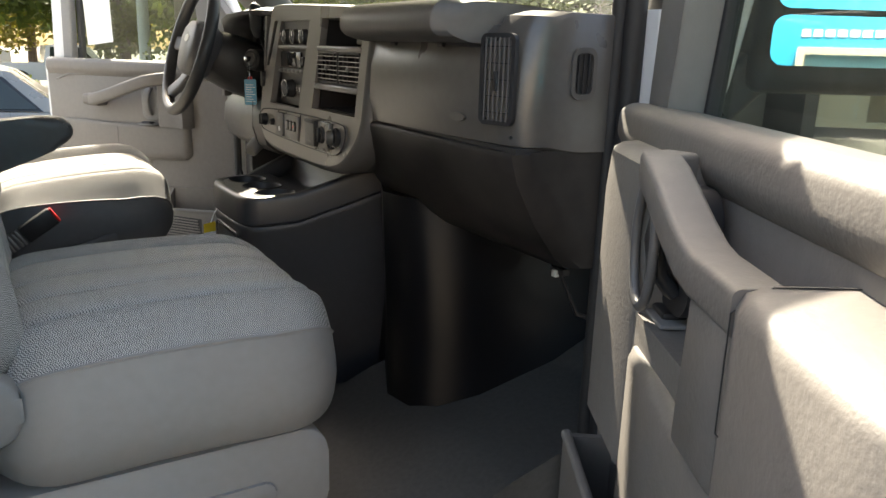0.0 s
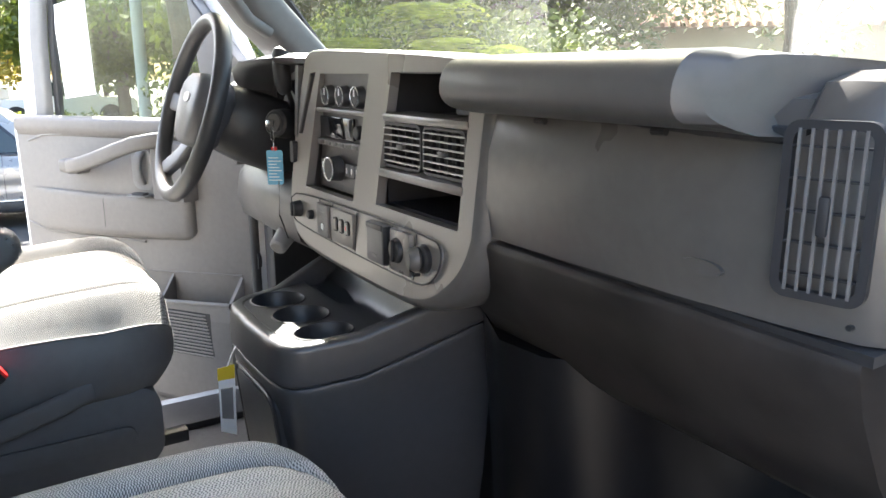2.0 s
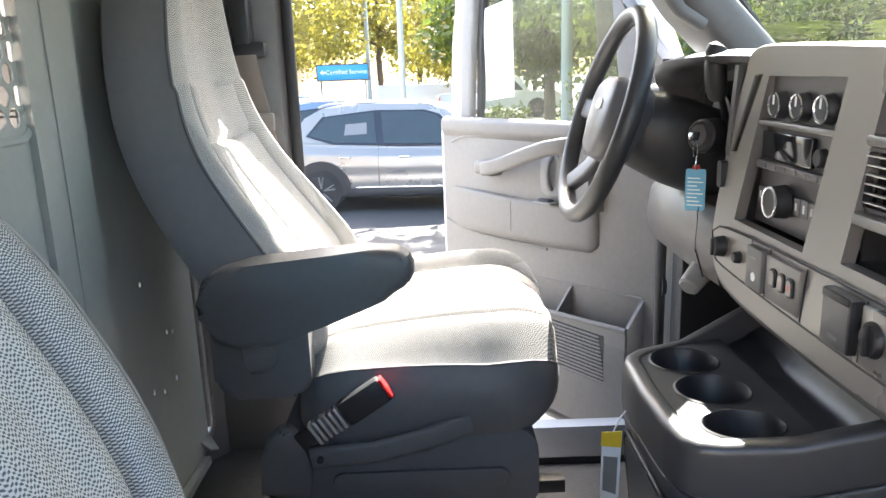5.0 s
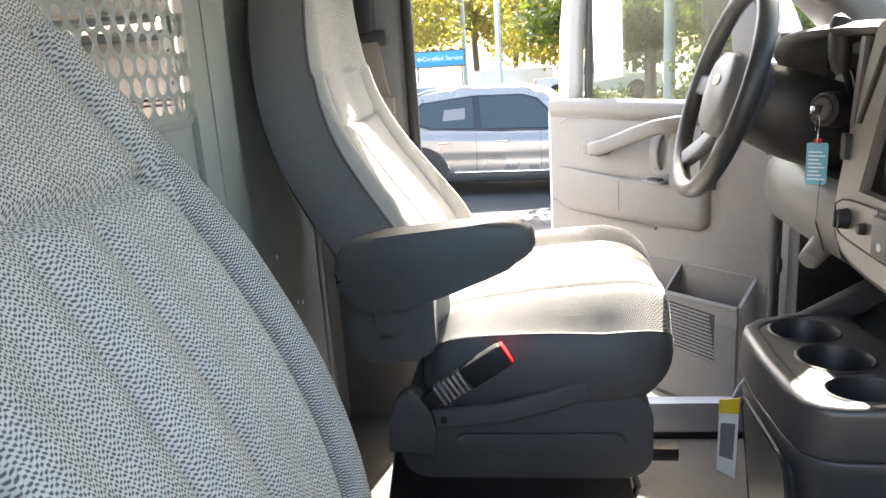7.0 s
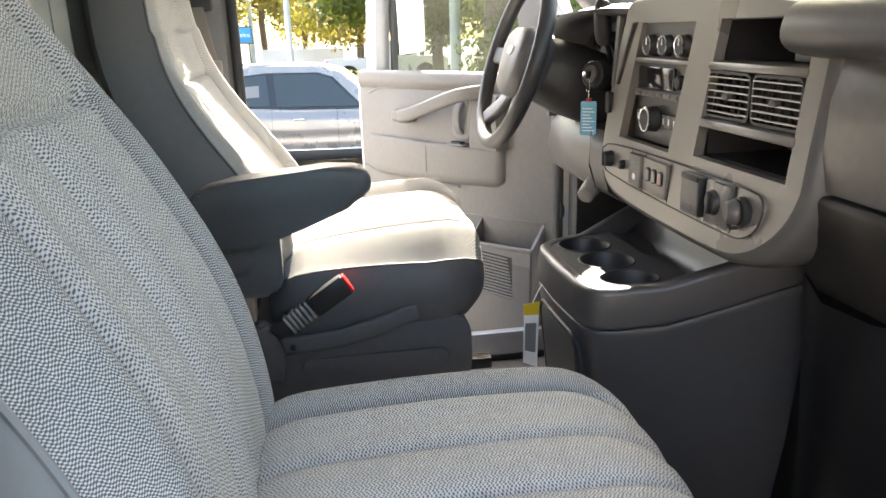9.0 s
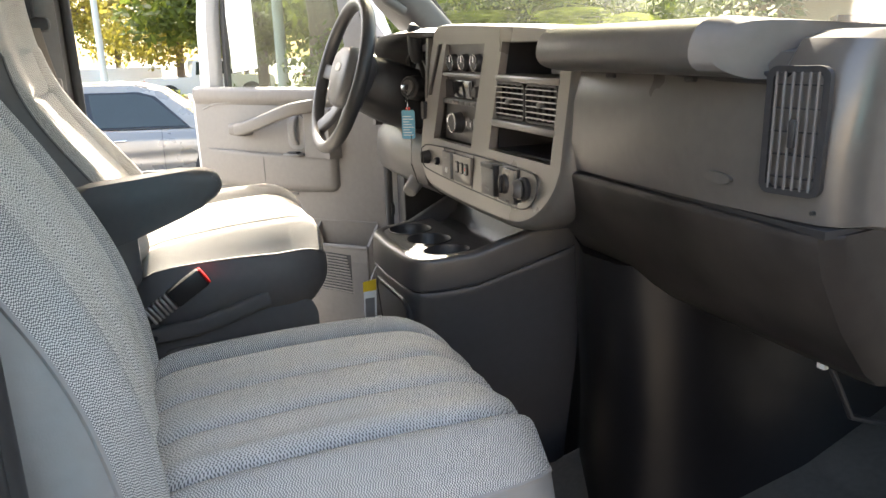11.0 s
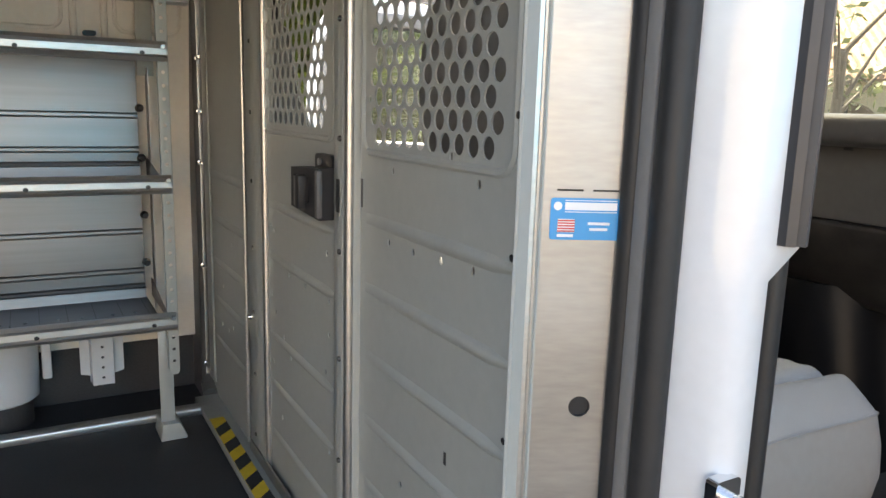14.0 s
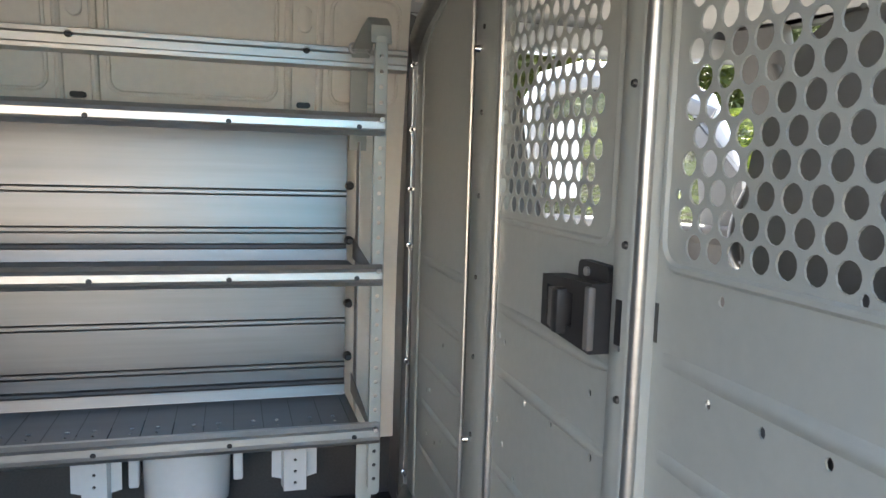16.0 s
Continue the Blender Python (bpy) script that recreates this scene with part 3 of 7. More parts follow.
for z in (0.90, 1.195, 1.49, 1.63, 1.775, 1.93):
    part("bolt", cyl((-0.345, 2.475, z), (-0.345, 2.440, z), 0.0045, 0.004, 10), M_CHROME, part_th)
    part("bolt_head", cyl((-0.3455, 2.482, z), (-0.3455, 2.472, z), 0.0085, 0.006, 10), M_CHROME, part_th)
for z in (0.95, 1.12, 1.29, 1.501, 1.653, 1.86, 2.0):
    part("bolt", cyl((XR - 0.001, 0.966, z), (XR - 0.012, 0.966, z), 0.0065, 0.0045, 8), M_CHROME, part_th)
part("bottom_sill", box((PX - 0.045, 0.95, 0.802), (PX + 0.04, 2.42, 0.822), 0.004), M_PART, part_th)
part("kick_flange", box((XP - 0.004, 0.95, 0.822), (XP + 0.002, 2.02, 0.850), 0.002), M_ZINCP, part_th)
# hazard tape on the sill of the bulkhead door
th = thing("hazard_tape", (PX - 0.05, 1.9, 0.823), "black and yellow hazard tape on the door sill", "tape")
part("tape", box((PX - 0.042, 1.40, 0.8225), (PX - 0.005, 2.24, 0.8240)), M_YEL, th)
for k in range(8):
    y = 1.42 + 0.1 * k
    part("black_stripe", prism([(PX - 0.042, y), (PX - 0.005, y + 0.035), (PX - 0.005, y + 0.085), (PX - 0.042, y + 0.05)], "xy", 0.824, 0.8248), M_BLACK, th)
# latch on the bulkhead door
lt = part("latch", holed([(1.470, 1.470), (1.615, 1.478), (1.615, 1.548), (1.470, 1.556)], [[(1.520, 1.492), (1.598, 1.492), (1.598, 1.536), (1.520, 1.536)]], "yz", XD - 0.036, XD), M_BLACK, part_th, "black plastic slam latch")
part("latch_back", box((XD - 0.010, 1.515, 1.488), (XD - 0.004, 1.605, 1.540)), M_GLOSSB, lt)
part("latch_ear", prism(rrect(1.474, 1.556, 1.548, 1.576, 0.010), "yz", XD - 0.012, XD), M_BLACK, lt)
part("latch_screw", cyl((XD - 0.012, 1.528, 1.563), (XD - 0.016, 1.528, 1.563), 0.006, seg=10), M_ZINC, lt)
part("latch_lever", box((XD - 0.050, 1.536, 1.480), (XD - 0.012, 1.556, 1.540), 0.005), M_BLACK, lt)
part("latch_paddle", prism([(XD - 0.050, 1.552), (XD - 0.044, 1.576), (XD - 0.012, 1.580), (XD - 0.012, 1.552)], "xy", 1.486, 1.536), M_KNEE, lt)
part("latch_edge", box((XD - 0.040, 1.468, 1.474), (XD - 0.030, 1.482, 1.552), 0.003), M_KNEE, lt)

# ---- door pillar between front door and side door, passenger side ----
bp = thing("door_pillar", (-0.14, 0.84, 0.6), "white painted door pillar with black weatherstrips", "pillar")
up = [(-0.215, 0.905), (-0.212, 0.835), (-0.190, 0.798), (-0.165, 0.780), (-0.145, 0.772), (-0.125, 0.765), (-0.085, 0.800), (-0.062, 0.905)]
lo = [(-0.215, 0.905), (-0.212, 0.835), (-0.195, 0.795), (-0.175, 0.778), (-0.145, 0.780), (-0.110, 0.805), (-0.082, 0.830), (-0.062, 0.905)]
rings = [[(x, y, z) for x, y in (lo if z < 1.52 else up)] for z in (0.35, 0.7, 1.1, 1.40, 1.50)] + [[(x, y, z) for x, y in up] for z in (1.535, 1.7, 1.9, 2.12)]
part("pillar_skin", loft(rings), M_WHITE, bp, smooth=50)
part("gutter_strip", prism([(-0.148, 0.776), (-0.147, 0.764), (-0.140, 0.758), (-0.137, 0.763), (-0.131, 0.754), (-0.122, 0.758), (-0.120, 0.775)], "xy", 1.538, 2.06), M_CONS, bp, "black rubber drip strip")
def seal(parent, path, r, name="weatherstrip"):
    part(name, tube(path, r, 18), M_RUB, parent)
zz = [0.7, 0.9, 1.2, 1.5, 1.8, 2.1]
seal(bp, [(-0.222, 0.893, z) for z in zz], 0.013)
seal(bp, [(-0.220, 0.846, z) for z in zz], 0.017)
part("pillar_trim", box((-0.232, 0.862, 0.78), (-0.212, 0.882, 2.10), 0.004), M_TRIMG, bp)
seal(bp, [(-0.058, 0.838, z) for z in zz], 0.014)
seal(bp, [(-0.046, 0.850, z) for z in zz], 0.010)
part("inner_pillar_trim", box((-0.20, 0.905, 0.80), (-0.055, 0.945, 2.10), 0.012), M_TRIMG, bp)
st = part("striker", prism(rrect(-0.200, -0.165, 1.268, 1.305, 0.006), "xz", 0.770, 0.784), M_CHROME, bp)
part("striker_bolt", cyl((-0.182, 0.770, 1.285), (-0.182, 0.752, 1.285), 0.008, seg=12), M_CHROME, st)

FPM = Matrix.Translation((-0.264, 0.918, 0)) @ Matrix.Rotation(math.atan2(-0.031, 0.064), 4, "Z")     # plate set aslant beside the pillar
fp = thing("filler_plate", (-0.26, 0.92, 0.8), "bare steel filler plate beside the bulkhead with a maker's sticker", "plate")
part("plate", holed([(-0.054, 0.80), (0.052, 0.80), (0.052, 2.09), (-0.054, 2.09)], [ring2(0.008, 1.340, 0.012, 16),
     [(-0.030, 1.577), (-0.002, 1.577), (-0.002, 1.579), (-0.030, 1.579)], [(0.008, 1.577), (0.036, 1.577), (0.036, 1.579), (0.008, 1.579)]], "xz", 0.0, 0.003), M_ZINCP, fp, smooth=0, xf=FPM)
part("folded_edge", tube([(-0.056, 0.005, z) for z in (0.80, 1.2, 1.6, 2.09)], 0.007, 10), M_ZINC, fp, xf=FPM)
part("return_flange", prism([(-0.311, 0.960), (-0.336, 0.940), (-0.334, 0.937), (-0.316, 0.9415), (-0.308, 0.955)], "xy", 0.80, 2.09), M_PART, fp)
part("backing", box((-0.050, 0.005, 0.82), (0.048, 0.008, 2.08)), M_BLACK, fp, xf=FPM)
sk = thing("sticker", (-0.26, 0.915, 1.54), "blue sticker with white print and a small flag on bare steel", "sticker")
part("card", prism(rrect(-0.036, 0.040, 1.526, 1.570, 0.003), "xz", -0.0012, -0.0004), M_BLUE, sk, xf=FPM)
bm = prism(ring2(-0.0285, 1.5615, 0.0045), "xz", -0.0020, -0.0013)
for x0_, x1_, z, h in ((-0.021, 0.034, 1.5615, 0.0080), (-0.021, 0.034, 1.5675, 0.0008), (-0.021, 0.034, 1.5555, 0.0008), (0.004, 0.027, 1.5435, 0.0028), (0.006, 0.025, 1.5375, 0.0028), (-0.028, -0.011, 1.5305, 0.003)):
    box((x0_, -0.0020, z - h / 2), (x1_, -0.0013, z + h / 2), bm=bm)
box((-0.028, -0.0018, 1.534), (-0.010, -0.0013, 1.548), bm=bm)
part("white_print", bm, M_INKW, sk, smooth=0, xf=FPM)
bm = B()
for k in range(5):
    box((-0.028, -0.0024, 1.5346 + 0.0028 * k), (-0.010, -0.0019, 1.536 + 0.0028 * k), bm=bm)
part("red_stripes", bm, M_RED, sk, smooth=0, xf=FPM)

# ---- front pillars, sills and glass ----
hp = thing("hinge_pillar", (0.88, 0.82, 0.6), "white painted hinge pillar with black door seal", "pillar")
part("pillar_skin", loft([[(x, y, z) for x, y in ((0.905, 0.86), (0.910, 0.815), (0.930, 0.800), (1.05, 0.785), (1.05, 0.86))] for z in (0.30, 0.8, 1.3, 1.66)]), M_WHITE, hp)
seal(hp, [(0.898, 0.850, z) for z in (0.72, 1.0, 1.3, 1.6, 1.68)], 0.017)
seal(hp, [(0.882, 0.868, z) for z in (0.72, 1.0, 1.3, 1.6, 1.68)], 0.012)
part("door_check", prism(rrect(0.930, 0.958, 1.265, 1.315, 0.013), "xz", 0.780, 0.803, 0.004), M_BLACK, hp, "black door check strap")
hl = thing("hinge_pillar", (0.80, 2.66, 0.6), "white painted hinge pillar with black door seal", "pillar")
part("pillar_skin", loft([[(x, y, z) for x, y in ((0.79, 2.58), (0.795, 2.63), (0.82, 2.67), (1.00, 2.70), (1.00, 2.58))] for z in (0.30, 0.8, 1.3, 1.66)]), M_WHITE, hl)
seal(hl, [(0.785, 2.60, z) for z in (0.72, 1.0, 1.3, 1.6, 1.68)], 0.015)
part("grommet", cyl((0.792, 2.61, 1.14), (0.782, 2.61, 1.14), 0.035, seg=20), M_RUB, hl)
part("side_kick_panel", box((0.80, 2.50, 0.78), (1.2, 2.575, 1.50), 0.01), M_BLACK, hl)
for side, name in ((1, "windscreen_pillar_left"), (-1, "windscreen_pillar_right")):
    y0, y1 = YC + side * 0.80, YC + side * 0.69
    th = thing("windscreen_pillar", (1.05, y0, 1.66), "light grey trimmed windscreen pillar", "pillar")
    path = [(1.17, y0, 1.62), (0.98, YC - 0.765, 1.80), (0.77, YC - 0.72, 2.00), (0.64, YC - 0.69, 2.12)] if side < 0 else [(1.00, y0, 1.62), (0.81, YC + side * 0.765, 1.80), (0.665, YC + side * 0.72, 1.98), (0.60, YC + side * 0.69, 2.10)]
    part("pillar_trim", bar_path([(x - 0.010, y - side * 0.005, z - 0.004) for x, y, z in path], 0.150, 0.095, 0.030), M_KNEE, th, smooth=60)
    part("pillar_skin", bar_path([(x + 0.050, y + side * 0.085, z + 0.006) for x, y, z in path], 0.04, 0.04, 0.010), M_WHITE, th)
    seal(th, [(x - 0.01, y + side * 0.055, z - 0.03) for x, y, z in path], 0.012)
    if side > 0:
        part("grab_handle", bar_path([(0.80, 2.435, 1.745), (0.745, 2.415, 1.775), (0.700, 2.400, 1.83), (0.655, 2.385, 1.91), (0.630, 2.385, 1.97), (0.625, 2.42, 2.02)], 0.030, 0.026, 0.010), M_KNEE, th, smooth=60)
        part("trim_cap", prism(rrect(0.0, 0.045, 0.0, 0.032, 0.008), "yz", -0.0035, 0.0), M_KNEE, th, xf=Matrix.Translation((0.822, 2.43, 1.765)) @ Matrix.Rotation(radians(-45), 4, "Y"))
ws = thing("windscreen", (1.2, YC, 1.62), "dusty laminated windscreen in a black rubber seal", "window")
bm = B()
rows = []
for k in range(9):
    t = k / 8
    rows.append([((1.05 - 0.41 * t + (0.25 - 0.13 * t) * (1 - u * u)) if u > 0 else 1.20 - 0.54 * t + 0.10 * (1 - u * u), YC + u * (0.80 - 0.10 * t), 1.62 + 0.48 * t) for u in (j / 6 for j in range(-6, 7))])
loft(rows, caps=False, closed=False, bm=bm)
g = part("pane", bm, M_WSH, ws)
g.visible_shadow = False
bm = B()
tube(rows[0], 0.014, 8, bm)
tube([r[0] for r in rows], 0.012, 8, bm)
tube([r[-1] for r in rows], 0.012, 8, bm)
part("seal", bm, M_RUB, ws)
structure("trim_header", bar_path([(0.625 + 0.1 * (1 - u * u), YC + u * 0.72, 2.105) for u in (-1, -0.75, -0.5, -0.25, 0, 0.25, 0.5, 0.75, 1)], 0.15, 0.04, 0.015), M_TRIMG, "grey windscreen header trim", "trim")
structure("door_sill_left", box((-0.05, 2.42, 0.755), (0.80, 2.575, 0.785), 0.012), M_RUB, "black rubber edged door sill on the driver's side", "sill")
structure("door_sill_left_body", box((-0.05, 2.575, 0.60), (0.80, 2.70, 0.745), 0.015), M_WHITE, "white body sill below the driver's door", "sill")
structure("door_sill_right", box((-0.05, 0.78, 0.60), (0.86, 0.90, 0.745), 0.015), M_BLACK, "black step below the passenger door", "sill")
structure("wall_roof_rail_left", box((-0.4, 2.50, 2.0), (0.66, 2.64, 2.065), 0.02), M_WHITE, "white roof rail above the driver's door", "wall")
structure("wall_roof_rail_right", box((-0.4, 0.84, 2.0), (0.66, 0.98, 2.065), 0.02), M_WHITE, "white roof rail above the passenger door", "wall")

# driver's door pillar with the belt
dp = thing("door_pillar", (-0.2, 2.60, 0.75), "warm grey trimmed pillar beside the driver's seat", "pillar")
part("pillar_trim", loft([[(x, y, z) for x, y in ((-0.36, 2.46), (-0.30, 2.54), (-0.16, 2.560), (-0.105, 2.575), (-0.09, 2.62), (-0.36, 2.62))] for z in (0.76, 1.2, 1.6, 2.05)]), M_KNEE, dp)
part("pillar_skin", box((-0.34, 2.62, 0.5), (-0.085, 2.69, 2.03), 0.012), M_WHITE, dp)
seal(dp, [(-0.082, 2.60, z) for z in zz], 0.013)
sb = thing("seat_belt", (-0.2, 2.55, 1.72), "tan seat belt with a black height guide on the pillar", "seat belt")
part("guide", box((-0.205, 2.515, 1.712), (-0.118, 2.556, 1.748), 0.012), M_BLACK, sb)
part("upper_loop", box((-0.190, 2.512, 1.742), (-0.150, 2.560, 1.84), 0.008), M_BLACK, sb)
part("webbing", bar_path([(-0.166, 2.520, 1.735), (-0.153, 2.512, 1.655), (-0.135, 2.508, 1.556), (-0.123, 2.508, 1.486), (-0.115, 2.515, 1.35), (-0.13, 2.52, 1.10)], 0.047, 0.004, 0.0015, up=(0, -1, 0.05)), M_BELT, sb)
tg = part("tongue", box((-0.165, 2.494, 1.556), (-0.108, 2.508, 1.596), 0.006), M_TRIM, sb)
part("tongue_blade", box((-0.153, 2.497, 1.518), (-0.120, 2.503, 1.558), 0.003), M_ZINC, tg)

# ---- dashboard ----
dash = thing("dashboard", (0.9, YC, 1.3), "dark grey plastic van dashboard with a grey centre stack", "dashboard")


def section(y, rows):
    return [(x, y, z) for x, z in rows]


# passenger side upper body: top, rounded front edge, upright face, open edge below
face = [(1.26, 1.63), (0.90, 1.640), (0.745, 1.640), (0.712, 1.632), (0.700, 1.612), (0.690, 1.56), (0.686, 1.50), (0.692, 1.455), (0.75, 1.445), (1.26, 1.43)]
def shift(rows, dx, dz=0.0):
    return [(x + dx if x < 1.2 else x, z + dz) for x, z in rows]
def bulge(dx, up=0.0):
    return [(x + dx if x < 1.2 else x, z + (up if z > 1.60 else 0.0)) for x, z in face]
part("upper_body", loft([section(0.865, bulge(0.062, 0.008)), section(0.868, bulge(0.042, 0.011)), section(0.876, bulge(0.028, 0.012)), section(0.890, bulge(0.019, 0.013)), section(0.925, bulge(0.013, 0.014)), section(0.945, bulge(0.011, 0.013)), section(0.952, bulge(0.010)), section(1.05, bulge(0.003)), section(1.20, face), section(1.345, face)]), M_DASHU, dash)
# glove panel lower down, receding towards the footwell
low = [(1.24, 1.44), (0.80, 1.452), (0.700, 1.4470), (0.6965, 1.4455), (0.6945, 1.442), (0.6945, 1.436), (0.706, 1.40), (0.745, 1.33), (0.790, 1.272), (0.815, 1.252), (0.86, 1.246), (1.24, 1.20)]
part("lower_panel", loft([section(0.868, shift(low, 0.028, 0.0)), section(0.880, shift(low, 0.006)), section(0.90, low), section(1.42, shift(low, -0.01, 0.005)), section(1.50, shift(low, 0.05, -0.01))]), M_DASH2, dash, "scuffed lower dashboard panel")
part("panel_gap", box((0.7005, 0.872, 1.4445), (1.2, 1.345, 1.4535)), M_BLACK, dash)
# padded lid over the upper tray, with its deep drooping lip
def round3(pts):
    """Rounds an open run of points in space by cutting its corners once."""
    out = [Vector(pts[0])]
    for a, b in zip(pts, pts[1:]):
        out += [Vector(a).lerp(Vector(b), 0.25), Vector(a).lerp(Vector(b), 0.75)]
    return out + [Vector(pts[-1])]


LID = [(0.86, 1.660), (0.70, 1.672), (0.662, 1.671), (0.642, 1.664), (0.632, 1.650), (0.629, 1.632), (0.634, 1.620), (0.648, 1.611), (0.690, 1.604), (0.86, 1.600)]
rings = [round3([(x + (0.005 if y > 1.355 and x < 0.8 else 0), y, z) for x, z in LID]) for y in (1.362, 1.352, 1.25, 1.10, 1.012)]
# the end is cut off aslant: its edge runs back and outwards from the front corner
rings.append(round3([(0.86, 0.935, 1.656), (0.735, 0.950, 1.664), (0.690, 0.975, 1.666), (0.668, 0.989, 1.661), (0.652, 0.999, 1.649), (0.648, 1.001, 1.633), (0.651, 0.995, 1.620), (0.660, 0.982, 1.611), (0.680, 0.960, 1.603), (0.86, 0.940, 1.600)]))
part("tray_lid", loft(rings), M_DASH, dash, "dark grey moulded shelf lip", 27)
part("tray_back", box((0.70, 0.96, 1.598), (0.86, 1.43, 1.612), 0.004), M_BLACK, dash)
for y in (1.243, 1.076):
    part("lid_stop", cyl((0.690, y - 0.008, 1.601), (0.690, y + 0.008, 1.601), 0.0035, seg=10), M_BLACK, dash)
part("airbag_mark", prism(ring2(1.02, 1.489, 0.022, 20, 0.007), "yz", 0.6885, 0.696), M_DASHU, dash)
part("end_screw", cyl((0.715, 0.895, 1.468), (0.704, 0.895, 1.468), 0.0025, seg=10), M_RIM, dash)

def louvre(parent, ya, yb, za, zb, x, nh, nv, name="vent", slat=M_SILV, lead="v", edge=0.009, duct=0.030, deep=0.006, half=0.0007, xf=None):
    v = part(name, holed(rrect(ya - edge, yb + edge, za - edge, zb + edge, 0.012), [rrect(ya, yb, za, zb, 0.008)], "yz", x - 0.002, x + 0.006), M_BLACK, parent, xf=xf)
    # shallow plate, coloured near-black in place of a deep duct's shade
    part("duct", box((x + duct, ya, za), (x + duct + 0.004, yb, zb)), M_SHADEBLK, v, xf=xf)
    for i in range(nh):
        z = za + (zb - za) * (i + 0.5) / nh
        d = 0 if lead == "h" else 0.002
        part("slat", box((x - 0.003 + d, ya - 0.001, z - 0.0008), (x + 0.003 + d, yb + 0.001, z + 0.0008)), slat if lead == "h" else M_BLACK, v, xf=xf)
    for i in range(nv):
        y = ya + (yb - ya) * (i + 0.5) / nv
        d = 0 if lead == "v" else 0.008
        part("vane", box((x - 0.003 + d, y - half, za - 0.001), (x - 0.003 + deep + d, y + half, zb + 0.001)), slat if lead == "v" else M_BLACK, v, xf=xf)
    return v


VENT = Matrix.Translation((0.700, 0.918, 0)) @ Matrix.Rotation(radians(13), 4, "Z")
sv = louvre(dash, -0.027, 0.027, 1.492, 1.612, -0.008, 5, 6, "side_vent", slat=M_KNEE, edge=0.007, duct=0.022, deep=0.0018, half=0.0012, xf=VENT)
part("vent_tab", box((-0.014, -0.004, 1.535), (-0.009, 0.004, 1.565), 0.002), M_BLACK, sv, xf=VENT)
v = part("end_vent", holed(rrect(0.790, 0.838, 1.525, 1.602, 0.016), [rrect(0.797, 0.831, 1.533, 1.594, 0.010)], "xz", 0.861, 0.868), M_DASH, dash)
part("end_vent_core", box((0.797, 0.8645, 1.533), (0.831, 0.869, 1.594)), M_BLACK, v)
for k in range(3):
    part("vane", box((0.802 + 0.010 * k, 0.861, 1.535), (0.805 + 0.010 * k, 0.867, 1.592)), M_BLACK, v)

# ---- centre stack: grey bezel with openings ----
def bezel_x(z):
    return 0.666 + 0.105 * (z - 1.33) if z < 1.66 else 0.70

BOT = [(1.980, 1.43), (1.972, 1.395), (1.945, 1.362), (1.90, 1.346), (1.80, 1.338), (1.60, 1.336), (1.50, 1.338), (1.44, 1.352), (1.395, 1.382), (1.365, 1.415), (1.353, 1.45)]
outer = [(1.353, 1.50), (1.350, 1.60), (1.352, 1.650), (1.385, 1.667), (1.62, 1.680), (1.86, 1.689), (1.915, 1.687), (1.942, 1.672), (1.968, 1.56)] + BOT
outer = soften(outer)
rad = [(1.868, 1.650), (1.672, 1.650), (1.700, 1.447), (1.905, 1.447)]
upper = [(1.598, 1.652), (1.382, 1.652), (1.385, 1.455), (1.618, 1.455)]
slot = [(1.905, 1.652), (1.888, 1.652), (1.935, 1.540), (1.955, 1.540)]
bm = holed(outer, [rad, upper, slot], "yz", -0.004, 0.012)
for vtx in bm.verts:
    vtx.co.x += bezel_x(vtx.co.z)
stack = part("centre_bezel", bm, M_BEZEL, dash, "warm grey centre stack bezel", smooth=20)
# the bezel's rolled edge, its self-shading put into a darker plastic, then the dark shell that runs back from it
def rolled(f, dx):
    """The bezel's outline drawn outwards by a share f of the roll, dx behind its face."""
    out = []
    for y, z in outer:
        side = max(-1, min(1, (y - 1.66) / 0.12)) * (0.014 if y > 1.66 else 0.024)
        low, high = max(0, min(1, (1.46 - z) / 0.09)), max(0, min(1, (z - 1.655) / 0.012))
        out.append((bezel_x(z) + dx, y + f * side, z - f * 0.016 * low + f * 0.004 * high))
    return out


part("bezel_roll", loft([rolled(f, dx) for f, dx in ((0, -0.0038), (0.30, -0.0030), (0.58, 0.001), (0.80, 0.008), (0.94, 0.019), (1.0, 0.034), (1.0, 0.05))], caps=False), M_DASH, stack, "rolled edge of the bezel with its shade in the colour", smooth=60)
ring = rolled(1.0, 0.05)
part("stack_shell", loft([ring, [(x + 0.03, y, z - (0.004 if z > 1.6 else 0)) for x, y, z in ring], [(1.0, y, max(z - 0.03, 1.345) if z > 1.6 else max(z + 0.012, 1.345)) for x, y, z in ring]], caps=False), M_BLACK, dash)


def pocket(parent, ya, yb, za, zb, x0, x1, name="cubby"):
    bm = B()
    for lo, hi in (((x0, ya - 0.004, za - 0.004), (x1, yb + 0.004, za)), ((x0, ya - 0.004, zb), (x1, yb + 0.004, zb + 0.004)), ((x0, ya - 0.004, za), (x1, ya, zb)),
                   ((x0, yb, za), (x1, yb + 0.004, zb)), ((x1, ya - 0.004, za - 0.004), (x1 + 0.004, yb + 0.004, zb + 0.004))):
        box(lo, hi, bm=bm)
    return part(name, bm, M_BLACK, parent, smooth=0)


